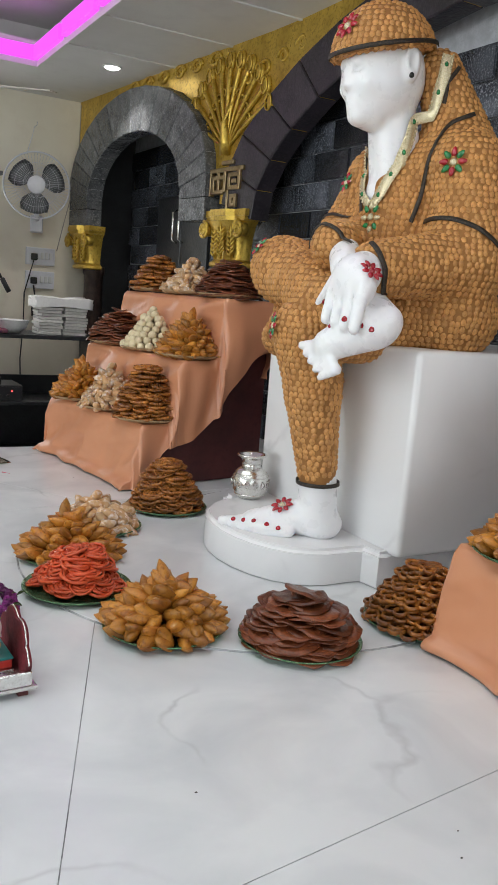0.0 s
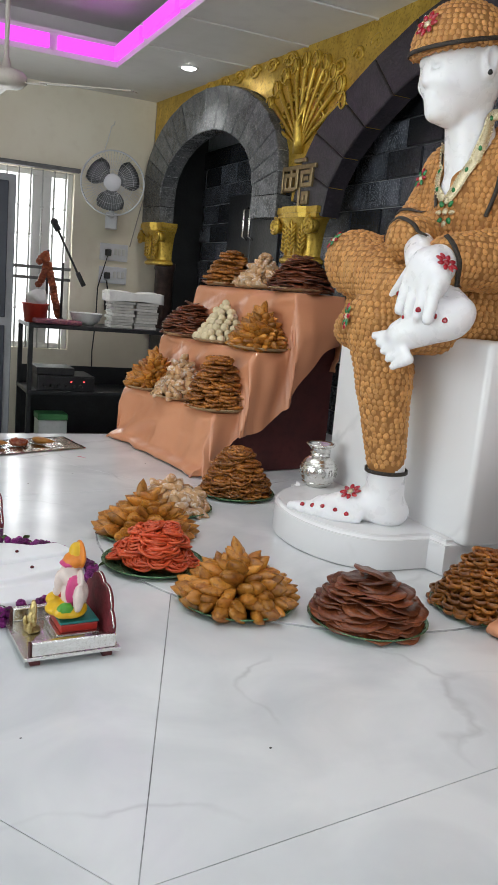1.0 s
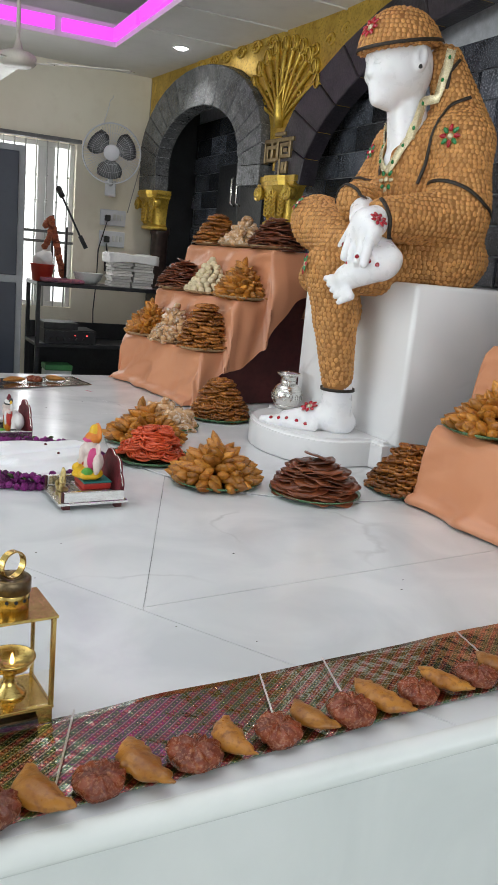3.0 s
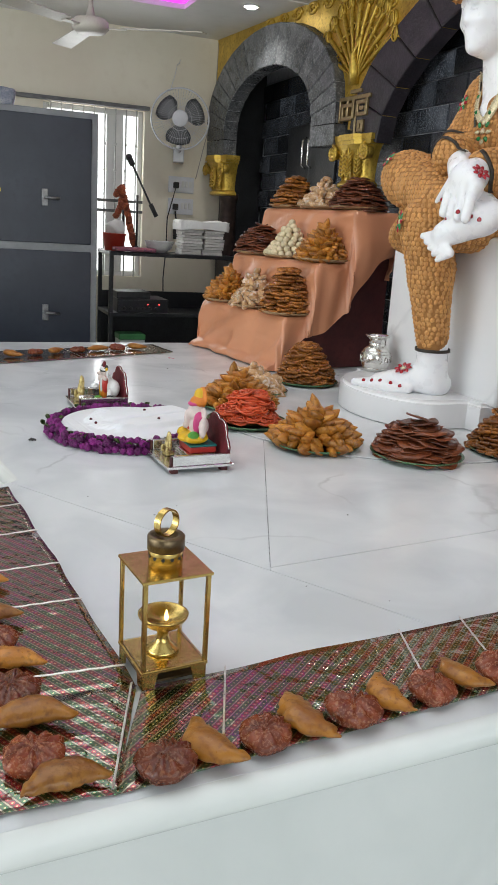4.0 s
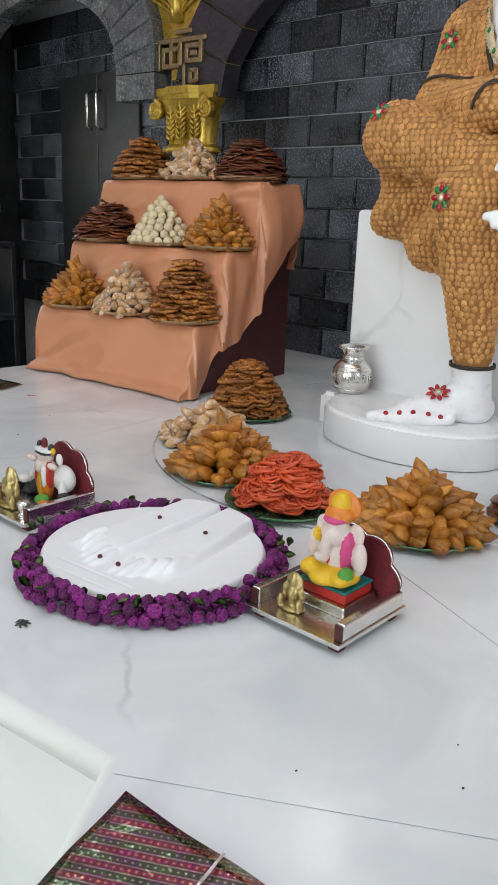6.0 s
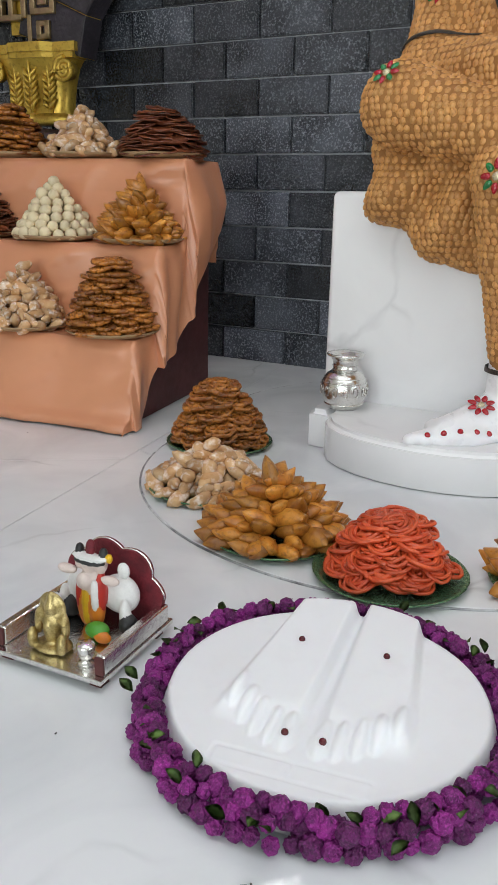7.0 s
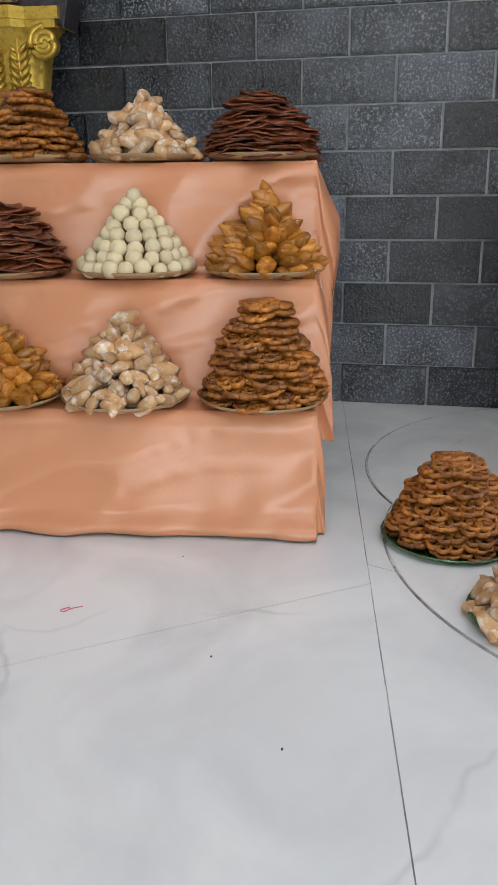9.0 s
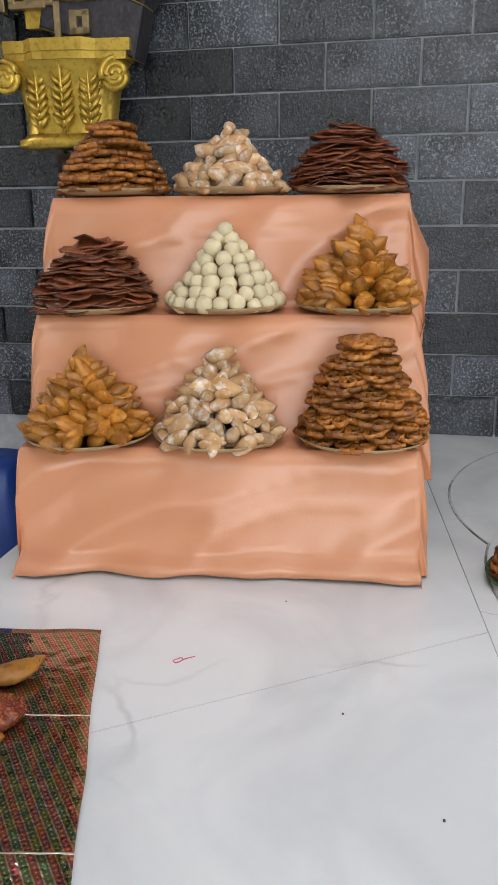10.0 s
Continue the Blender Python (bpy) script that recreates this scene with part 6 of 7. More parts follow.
M_REDP = surf("red_plastic", (0.42, 0.035, 0.02), (0.52, 0.06, 0.03), 8, (0.35, 0.5))
bm = bmesh.new()
lathe(bm, [(0.0, 0.0), (0.07, 0.0), (0.088, 0.12), (0.094, 0.122), (0.094, 0.128), (0.084, 0.128), (0.066, 0.01), (0.0, 0.01)], 24)
tagged(part("tub", bm, M_REDP, None, "", pose(1.30, 6.22, TOPZ)), "small red plastic tub on the rack", "tub")
bm = bmesh.new()
bmesh.ops.create_icosphere(bm, subdivisions=3, radius=0.075)
for v in bm.verts:
    v.co *= 1 + 0.35 * noise.noise(v.co * 22)
    v.co.z *= 0.8
tagged(part("plastic_bag", bm, M_CLOTHW, None, "", pose(1.31, 6.20, TOPZ + 0.165), smooth=True), "crumpled white bag in the red tub", "bag")
# folded printed cloths along the rack's front
M_MAG = surf("purple_printed_cloth", (0.12, 0.03, 0.10), (0.40, 0.10, 0.14), 40, (0.6, 0.8), 0.002, 60, c3=(0.5, 0.3, 0.2))
bm = bmesh.new()
box(bm, -0.16, -0.07, 0.0, 0.16, 0.07, 0.03, 0.01, 2)
for v in bm.verts:
    v.co.z += 0.008 * noise.noise(v.co * 20)
tagged(part("printed_cloth", bm, M_MAG, None, "", pose(1.43, 6.115, TOPZ + 0.004), smooth=True), "folded purple printed cloth on the rack", "cloth")
# microphone stands
M_MIC = surf("black_matt_metal", (0.012, 0.012, 0.013), (0.03, 0.03, 0.03), 30, (0.4, 0.6))
mic = empty("microphone_stand", pose(1.50, 6.33, TOPZ), "black boom microphone stand on the rack", "microphone stand")
bm = bmesh.new()
tube(bm, [(0, 0, 0.0), (0, 0, 0.42)], 0.009, 8)
part("pole", bm, M_MIC, mic)
bm = bmesh.new()
tube(bm, [(-0.06, -0.02, 0.66), (0.13, -0.02, 0.30)], 0.008, 8)
part("boom", bm, M_MIC, mic)
bm = bmesh.new()
tube(bm, [(-0.075, -0.02, 0.685), (-0.045, -0.02, 0.635)], 0.022, 10)
bmesh.ops.create_icosphere(bm, subdivisions=2, radius=0.027, matrix=Matrix.Translation((-0.078, -0.02, 0.69)))
part("microphone", bm, M_MIC, mic)
bm = bmesh.new()
tube(bm, [(0.10, -0.02, 0.36), (0.15, -0.02, 0.27)], 0.017, 10)
part("counterweight", bm, M_MIC, mic)
bm = bmesh.new()
lathe(bm, [(0.0, 0.0), (0.09, 0.0), (0.09, 0.012), (0.02, 0.02), (0.012, 0.04)], 20)
part("foot", bm, M_MIC, mic)
# dried flower garland hung beside the window
M_DRY = surf("dried_orange_flower", (0.20, 0.035, 0.015), (0.38, 0.10, 0.03), 60, (0.6, 0.8), 0.002, 100, vary=0.3)
gar = empty("dried_garland", pose(1.40, 6.36, TOPZ), "dried orange-red flower garland hung over a stand", "garland")
bm = bmesh.new()
tube(bm, [(0.005, 0.03, 0.0), (0.005, 0.03, 0.50)], 0.009, 8)
part("stand_pole", bm, M_MIC, gar)
petal = bpy.data.meshes.new("dried_flower")
bm = bmesh.new()
bmesh.ops.create_icosphere(bm, subdivisions=2, radius=0.026)
for v in bm.verts:
    v.co *= 1 + 0.4 * noise.noise(v.co * 90)
bm.to_mesh(petal)
bm.free()
petal.materials.append(M_DRY)
for k in range(30):
    t = k / 29
    x = -0.045 + 0.13 * t if t > 0.35 else -0.06 + 0.05 * math.sin(t * 9)
    z = 0.47 - 0.42 * abs(t - 0.25) / 0.75 if t > 0.25 else 0.26 + 0.85 * t
    place("dried_flower", petal, gar, "", pose(x, rng.uniform(-0.02, 0.02), z, 90 * k, 37 * k, 0))
# equipment
M_LED = glow("red_indicator", (1.0, 0.05, 0.05), 5.0)
amp = empty("amplifier", pose(1.50, 6.22, LOW + 0.529), "black audio amplifier with red lights on the rack", "amplifier")
part("case", boxed(-0.20, -0.16, 0.0, 0.20, 0.16, 0.105, 0.004, 2), M_MIC, amp)
part("panel", boxed(-0.19, -0.166, 0.01, 0.19, -0.161, 0.095), M_BLACK, amp)
for k in range(6):
    bm = bmesh.new()
    lathe(bm, [(0.012, 0.0), (0.012, 0.018), (0.009, 0.02)], 14)
    part("knob", bm, M_MIC, amp, "", Matrix.Translation((-0.15 + 0.05 * k, -0.166, 0.035)) @ R(90, 0, 0))
for x in (0.03, 0.12):
    part("indicator", boxed(x, -0.170, 0.062, x + 0.010, -0.166, 0.070), M_LED, amp, "lit red indicator")
dvd = empty("player", pose(1.36, 6.20, LOW + 0.636), "flat black player stacked on the amplifier", "player")
part("case", boxed(-0.06, -0.12, 0.0, 0.20, 0.12, 0.05, 0.003, 2), M_MIC, dvd)
bat = empty("battery", pose(1.42, 6.14, LOW + 0.149), "white battery box with a green lid on the rack", "battery")
part("case", boxed(-0.10, -0.08, 0.0, 0.10, 0.08, 0.17, 0.006, 2), surf("milky_plastic", (0.48, 0.52, 0.50), (0.58, 0.62, 0.60), 8, (0.3, 0.45)), bat)
part("lid", boxed(-0.105, -0.085, 0.171, 0.105, 0.085, 0.215, 0.008, 2), surf("green_plastic", (0.03, 0.16, 0.05), (0.05, 0.22, 0.07), 10, (0.35, 0.5)), bat, "green plastic lid")

# ---- wall fan ----
M_FANW = surf("white_fan_plastic", (0.62, 0.63, 0.66), (0.70, 0.71, 0.74), 8, (0.3, 0.45))
M_BLADE = surf("grey_fan_blade", (0.16, 0.17, 0.18), (0.22, 0.23, 0.24), 8, (0.3, 0.45))
fan = empty("wall_fan", pose(1.862, 6.47, 1.455, 90, 0, -16), "white wall fan with grey blades in a wire guard", "fan")
bm = bmesh.new()
for r in (0.228, 0.226):
    tube(bm, [(r * math.cos(a * math.pi / 24), r * math.sin(a * math.pi / 24), 0.0) for a in range(48)], 0.005, 6, True)
for k in range(60):
    a = 2 * math.pi * k / 60
    for s in (1, -1):
        tube(bm, [(r * math.cos(a + s * 0.15 * (0.228 - r)), r * math.sin(a + s * 0.15 * (0.228 - r)), s * 0.055 * (1 - (r / 0.228) ** 2)) for r in (0.06, 0.13, 0.19, 0.228)], 0.0011, 3)
for r in (0.09, 0.15):
    tube(bm, [(r * math.cos(a * math.pi / 18), r * math.sin(a * math.pi / 18), 0.055 * (1 - (r / 0.228) ** 2)) for a in range(36)], 0.0013, 4, True)
part("guard", bm, M_FANW, fan)
bm = bmesh.new()
lathe(bm, [(0.062, 0.048), (0.060, 0.056), (0.0, 0.060)], 28)
part("badge", bm, M_FANW, fan, "round white front badge")
for k in range(3):
    bm = bmesh.new()
    a0 = 2 * math.pi * k / 3 + 2.54
    q = []
    for i in range(6):
        t = i / 5
        r = 0.05 + 0.145 * t
        half = 0.98 * (0.55 + 0.9 * t * (1.35 - t)) * (1 - 0.35 * t * t)
        q.append([bm.verts.new((r * math.cos(a0 + half * u), r * math.sin(a0 + half * u), 0.02 * u)) for u in (-0.9, -0.45, 0.0, 0.45, 0.9)])
    for p, w in zip(q, q[1:]):
        for i in range(4):
            bm.faces.new((p[i], w[i], w[i + 1], p[i + 1]))
    bmesh.ops.solidify(bm, geom=bm.faces[:], thickness=0.003)
    part("blade", bm, M_BLADE, fan, smooth=True)
bm = bmesh.new()
lathe(bm, [(0.0, -0.17), (0.045, -0.16), (0.055, -0.08), (0.05, -0.05)], 24)
part("motor", bm, M_FANW, fan)
bm = bmesh.new()
tube(bm, [(0.0, -0.01, -0.12), (0.0, -0.19, -0.13), (0.0, -0.24, -0.26)], 0.02, 10)
part("arm", bm, M_FANW, fan)
part("wall_mount", boxed(-0.045, -0.31, -0.345, 0.045, -0.19, -0.20, 0.01, 2), M_FANW, fan)

# ---- switches, plugs, cords ----
for z in (0.975, 0.800):
    sw = empty("switchboard", pose(1.985, BACK - 0.001, z, 0, 0, 0), "white plastic switchboard on the cream wall", "switchboard", "switchboards")
    part("plate", boxed(-0.11, -0.024, -0.065, 0.11, 0.0, 0.065, 0.006, 2), M_FANW, sw)
    for k in range(3):
        part("switch", boxed(0.0 + 0.032 * k, -0.032, -0.02, 0.024 + 0.032 * k, -0.024, 0.03, 0.003, 1), M_FRAMEW, sw)
    part("plug", boxed(-0.075, -0.065, -0.03, -0.03, -0.024, 0.02, 0.008, 2), M_MIC, sw, "black plug")
bm = bmesh.new()
tube(bm, [(1.93, BACK - 0.05, 0.95), (1.90, BACK - 0.07, 0.86), (1.86, BACK - 0.06, 0.70), (1.86, BACK - 0.05, 0.45), (1.84, BACK - 0.06, 0.20), (1.85, BACK - 0.05, 0.0)], 0.005, 6)
tagged(part("power_cord", bm, M_MIC), "black power cord hanging from the switchboard", "cord")
bm = bmesh.new()
tube(bm, [(1.93, BACK - 0.05, 0.76), (1.94, BACK - 0.06, 0.68), (1.935, BACK - 0.06, 0.62)], 0.006, 6)
tube(bm, [(1.935, BACK - 0.06, 0.62), (1.94, BACK - 0.06, 0.53)], 0.022, 8)
tagged(part("adaptor", bm, M_MIC), "black adaptor hanging from a plug", "adaptor")
bm = bmesh.new()
tube(bm, [(2.262, BACK - 0.012, 2.11), (2.255, BACK - 0.012, 1.8), (2.22, BACK - 0.012, 1.5), (2.16, BACK - 0.012, 1.25), (2.11, BACK - 0.012, 1.03)], 0.004, 5)
tagged(part("wall_cable", bm, surf("grey_cable", (0.35, 0.32, 0.28), (0.45, 0.42, 0.38), 20, (0.5, 0.7))), "thin cable running down the wall corner", "cable")
bm = bmesh.new()
tube(bm, [(1.865, BACK - 0.01, 1.70), (1.90, BACK - 0.03, 1.84), (1.915, BACK - 0.015, 1.90), (1.935, BACK - 0.012, 1.915), (1.94, BACK - 0.012, 1.94)], 0.003, 5)
tagged(part("fan_cord", bm, M_FANW), "thin white cord from the wall fan to a hook", "cord")

# ---- ceiling fan and downlight ----
cf = empty("ceiling_fan", pose(0.925, 5.25, 1.765, 0, 0, 76), "cream ceiling fan hanging on a rod", "fan")
M_CFAN = surf("cream_fan_enamel", (0.52, 0.49, 0.43), (0.60, 0.57, 0.50), 8, (0.35, 0.5))
bm = bmesh.new()
lathe(bm, [(0.0, -0.03), (0.085, -0.028), (0.11, -0.005), (0.11, 0.03), (0.09, 0.05), (0.03, 0.06), (0.018, 0.11), (0.013, 0.12), (0.013, 0.55), (0.04, 0.56), (0.045, 0.665)], 28)
part("motor", bm, M_CFAN, cf)
for k in range(3):
    bm = bmesh.new()
    box(bm, 0.10, -0.018, -0.004, 0.22, 0.018, 0.002)
    prism(bm, [(0.19, -0.055), (0.68, -0.07), (0.70, 0.055), (0.19, 0.05)], 0.003, 0.008)
    part("blade", bm, M_CFAN, cf, "", R(0, 0, 120 * k - 100) @ R(8, 0, 0))
M_SPOT = glow("lit_diffuser", (1.0, 0.97, 0.92), 25.0)
for k, (x, y) in enumerate(((2.10, 5.66), (2.10, 3.2), (2.10, 1.4))):
    dl = empty("downlight", pose(x, y, CEIL), "round recessed ceiling downlight, lit", "light", "downlights")
    bm = bmesh.new()
    lathe(bm, [(0.047, 0.0), (0.047, -0.004), (0.060, -0.004), (0.062, 0.0)], 28)
    part("rim", bm, M_CEIL, dl)
    bm = bmesh.new()
    lathe(bm, [(0.0, -0.014), (0.030, -0.012), (0.046, -0.004), (0.046, 0.0)], 24)
    part("diffuser", bm, M_SPOT, dl, "glowing white diffuser")
    d = bpy.data.lights.new("downlight_lamp", "SPOT")
    d.energy, d.spot_size, d.spot_blend, d.shadow_soft_size, d.color = (34 if k == 0 else 12), radians(120), 0.8, 0.04, (1.0, 0.98, 0.95)
    lo = new("downlight_lamp", d)
    lo.matrix_world = look((x, y, CEIL - 0.02), (x - 0.05, y, 0))

# ---- statue's ornaments ----
M_RUBY = surf("red_glass_gem", (0.30, 0.004, 0.012), (0.45, 0.01, 0.025), 80, (0.08, 0.15), spec=0.8)
M_EMER = surf("green_glass_gem", (0.004, 0.13, 0.03), (0.01, 0.24, 0.06), 80, (0.08, 0.15), spec=0.8)
M_PEARL = surf("gold_beadwork", (0.60, 0.50, 0.28), (0.80, 0.74, 0.55), 300, (0.2, 0.35), 0.0008, 400, metal=0.5)


def drop(bm, p, nrm, along, lx, ly, h, mi=0):
    """A pointed oval cabochon lying on a surface."""
    n = Vector(nrm).normalized()
    u = (Vector(along) - Vector(along).dot(n) * n).normalized()
    v = n.cross(u)
    p = Vector(p)
    rings = []
    for s, z in ((1.0, 0.0), (0.8, 0.6), (0.4, 0.92)):
        rings.append([bm.verts.new(p + u * lx * s * math.cos(a) * (1 + 0.25 * math.cos(a)) + v * ly * s * math.sin(a) + n * h * z) for a in [2 * math.pi * k / 10 for k in range(10)]])
    for a, b in zip(rings, rings[1:]):
        for k in range(10):
            f = bm.faces.new((a[k], a[(k + 1) % 10], b[(k + 1) % 10], b[k]))
            f.smooth, f.material_index = True, mi
    bm.faces.new(rings[-1]).material_index = mi


def gem(name, bm, mats, label, cat, group=""):
    return tagged(part(name, bm, mats), label, cat, group)


def field_normal(p):
    q = np.array([p], float)
    f = lambda a: np.minimum(robe_field(a), skin_field(a))
    return Vector(gradient(f, q, 0.006)[0])


def onto(p, lift=0.0):
    """Moves a point to the statue's surface."""
    q = np.array([p], float)
    f = lambda a: np.minimum(robe_field(a), skin_field(a))
    for _ in range(4):
        q = q - f(q)[:, None] * gradient(f, q, 0.006)
    return Vector(q[0]) + field_normal(q[0]) * lift


def flower(p, size, mats, label, petals=8, core=True):
    p = onto(p, 0.004)
    n = field_normal(p)
    u = n.orthogonal().normalized()
    w = n.cross(u)
    bm = bmesh.new()
    for k in range(petals):
        a = 2 * math.pi * k / petals
        d = u * math.cos(a) + w * math.sin(a)
        drop(bm, p + d * size * 0.62, n, d, size * 0.34, size * 0.21, 0.006, k % (len(mats) - 1) if len(mats) > 1 else 0)
    if core:
        drop(bm, p, n, u, size * 0.26, size * 0.28, 0.007, len(mats) - 1)
    gem("gem_flower", bm, mats, label, "brooch", "gem flowers on the statue")


def stone(p, r, material, label):
    p = onto(p, 0.0)
    bm = bmesh.new()
    drop(bm, p, field_normal(p), (0, 0, 1), r, r, r * 0.8)
    gem("gem", bm, [material], label, "gem", "red gems on the statue")


flower((1.949, 2.324, 1.213), 0.040, (M_EMER, M_RUBY, M_PEARL), "brooch of green and red stones on the sleeve")
flower((1.53, 2.515, 0.728), 0.038, (M_EMER, M_RUBY, M_PEARL), "brooch of green and red stones on the knee")
flower((1.63, 2.82, 0.965), 0.034, (M_EMER, M_RUBY, M_PEARL), "brooch of green and red stones on the crossed knee")
flower((1.722, 2.565, 1.570), 0.040, (M_RUBY, M_RUBY, M_PEARL), "red stone brooch on the cap")
flower((1.601, 2.199, 0.881), 0.032, (M_RUBY, M_RUBY, M_RUBY), "red stone flower on the hand")
flower((1.605, 2.512, 0.197), 0.034, (M_RUBY, M_RUBY, M_PEARL), "red stone flower on the bare foot")
flower((1.90, 2.80, 1.20), 0.034, (M_EMER, M_RUBY, M_PEARL), "brooch of green and red stones on the far sleeve")
for p in ((1.553, 2.218, 0.765), (1.574, 2.18, 0.753), (1.596, 2.153, 0.744), (1.558, 2.332, 0.804), (1.565, 2.284, 0.738)):
    stone(p, 0.0075, M_RUBY, "red stone on a fingernail")
for k in range(5):
    stone((1.490 + 0.021 * k, 2.605 - 0.032 * k, 0.140), 0.0075, M_RUBY, "red stone on a toenail")
stone((1.735, 2.565, 1.492), 0.006, M_RUBY, "red stone on the forehead")
stone((1.882, 2.458, 1.450), 0.008, M_MIC, "dark stud in the ear lobe")


def ribbon(name, pts, width, material, label, cat, lift=0.006, steps=6):
    """A flat band that follows the statue's surface through the given points."""
    raw = [Vector(a).lerp(Vector(b), k / steps) for a, b in zip(pts, pts[1:]) for k in range(steps)] + [Vector(pts[-1])]
    q = np.array(raw, float)
    f = lambda a: np.minimum(robe_field(a), skin_field(a))
    for _ in range(5):
        q = q - f(q)[:, None] * gradient(f, q, 0.006)
    nn = gradient(f, q, 0.006)
    path = [Vector(p) for p in q + nn * lift]
    norms = [Vector(n) for n in nn]
    bm = bmesh.new()
    prev = None
    for i, p in enumerate(path):
        d = (path[min(i + 1, len(path) - 1)] - path[max(i - 1, 0)]).normalized()
        n = norms[i]
        s = d.cross(n).normalized() * width / 2
        cur = [bm.verts.new(p - s), bm.verts.new(p - s * 0.9 + n * 0.003), bm.verts.new(p + s * 0.9 + n * 0.003), bm.verts.new(p + s)]
        if prev:
            for k in range(3):
                bm.faces.new((prev[k], prev[k + 1], cur[k + 1], cur[k]))
        prev = cur
    return tagged(part(name, bm, material, smooth=True), label, cat), list(zip(path, norms))


M_BRAID = surf("black_gold_braid", (0.008, 0.006, 0.006), (0.016, 0.011, 0.009), 120, (0.45, 0.6), 0.001, 500, c3=(0.14, 0.09, 0.03), fine=4)
TRIM = "narrow black braid stitched on the nut robe"
for pts, w in (
        ([(2.072, 2.413, 1.36), (2.043, 2.426, 1.34), (1.99, 2.42, 1.31), (1.951, 2.406, 1.26), (1.941, 2.418, 1.193), (1.94, 2.435, 1.124), (1.915, 2.438, 1.05)], 0.013),
        ([(1.925, 2.40, 1.055), (1.925, 2.33, 1.053), (1.944, 2.253, 1.044), (1.978, 2.22, 1.025), (2.03, 2.195, 0.985), (2.09, 2.22, 0.95)], 0.014),
        ([(1.86, 2.66, 1.06), (1.871, 2.741, 1.075), (1.90, 2.85, 1.06), (1.99, 2.885, 1.03)], 0.012),
        ([(1.885, 2.66, 1.25), (1.87, 2.64, 1.17), (1.862, 2.60, 1.08)], 0.012),
        ([(1.868 + 0.155 * math.cos(a), 2.58 + 0.135 * math.sin(a), CAPZ + 0.010 + CAPK * (0.158 + 0.155 * math.cos(a))) for a in [radians(130 + 15 * k) for k in range(14)]], 0.013),
        ([(2.041, 2.45, 1.50), (2.01, 2.455, 1.45), (2.02, 2.46, 1.39)], 0.012),
        ([(1.634, 2.45, 0.278), (1.645, 2.425, 0.278), (1.665, 2.41, 0.278), (1.70, 2.407, 0.278), (1.735, 2.425, 0.278), (1.745, 2.46, 0.278), (1.725, 2.505, 0.278), (1.67, 2.514, 0.278), (1.638, 2.49, 0.278), (1.634, 2.45, 0.278)], 0.012),
        ([(1.66, 2.36, 0.965), (1.64, 2.40, 1.00), (1.63, 2.46, 1.01), (1.61, 2.50, 0.99), (1.615, 2.52, 0.95)], 0.012),
        ([(1.66, 2.28, 0.965), (1.66, 2.24, 0.94), (1.672, 2.225, 0.90), (1.68, 2.235, 0.86), (1.70, 2.26, 0.83)], 0.014)):
    ribbon("braid", pts, w, M_BRAID, TRIM, "braid trim")
NECK = [(2.005, 2.455, 1.535), (1.990, 2.450, 1.47), (1.965, 2.455, 1.40), (1.935, 2.475, 1.33), (1.91, 2.495, 1.25), (1.895, 2.512, 1.19), (1.875, 2.527, 1.14), (1.864, 2.553, 1.097)]
neck, path = ribbon("necklace", NECK, 0.034, M_PEARL, "long gold beadwork necklace with green stones and a pendant", "necklace", 0.008)
_, path2 = ribbon("necklace_strand", [(1.90, 2.66, 1.28), (1.89, 2.65, 1.22), (1.875, 2.62, 1.16), (1.864, 2.57, 1.10)], 0.026, M_PEARL, "gold beadwork strand", "necklace", 0.008)
_.parent = neck
for key in ("category",):
    del _[key]
bm = bmesh.new()
bmb = bmesh.new()
for p, n in path[3::7] + path2[3::6]:
    drop(bm, p + n * 0.003, n, (0, 0, 1), 0.008, 0.006, 0.006)
part("green_stone", bm, M_EMER, neck, "green glass stones")
for p, n in path + path2:
    for s in (-0.015, 0.015):
        bmesh.ops.create_icosphere(bmb, subdivisions=1, radius=0.0035, matrix=Matrix.Translation(p + n * 0.003 + n.cross(Vector((0, 0, 1))).normalized() * s))
part("bead_edging", bmb, M_PEARL, neck)
bm = bmesh.new()
pc = onto((1.862, 2.55, 1.06), 0.008)
pn = field_normal(pc)
pu = Vector((0, 0, 1))
pw = pn.cross(pu)
for k in range(8):
    a = 2 * math.pi * k / 8
    d = pu * math.cos(a) * 1.35 + pw * math.sin(a)
    drop(bm, pc + d * 0.024, pn, d, 0.012, 0.008, 0.006, k % 2)
drop(bm, pc, pn, pu, 0.012, 0.010, 0.008, 0)
drop(bm, pc - pu * 0.06, pn, pu, 0.010, 0.007, 0.006, 1)
part("pendant", bm, [M_PEARL, M_EMER], neck, "pendant of gold and green stones")


# ---- small shrines: silver trays with a figurine ----
M_VELVET = surf("dark_red_velvet", (0.10, 0.006, 0.012), (0.19, 0.012, 0.022), 40, (0.6, 0.8), 0.001, 160)
M_CASTBRASS = surf("pale_cast_brass", (0.36, 0.27, 0.10), (0.62, 0.50, 0.24), 120, (0.25, 0.45), 0.0015, 260, metal=0.9, c3=(0.20, 0.14, 0.05))


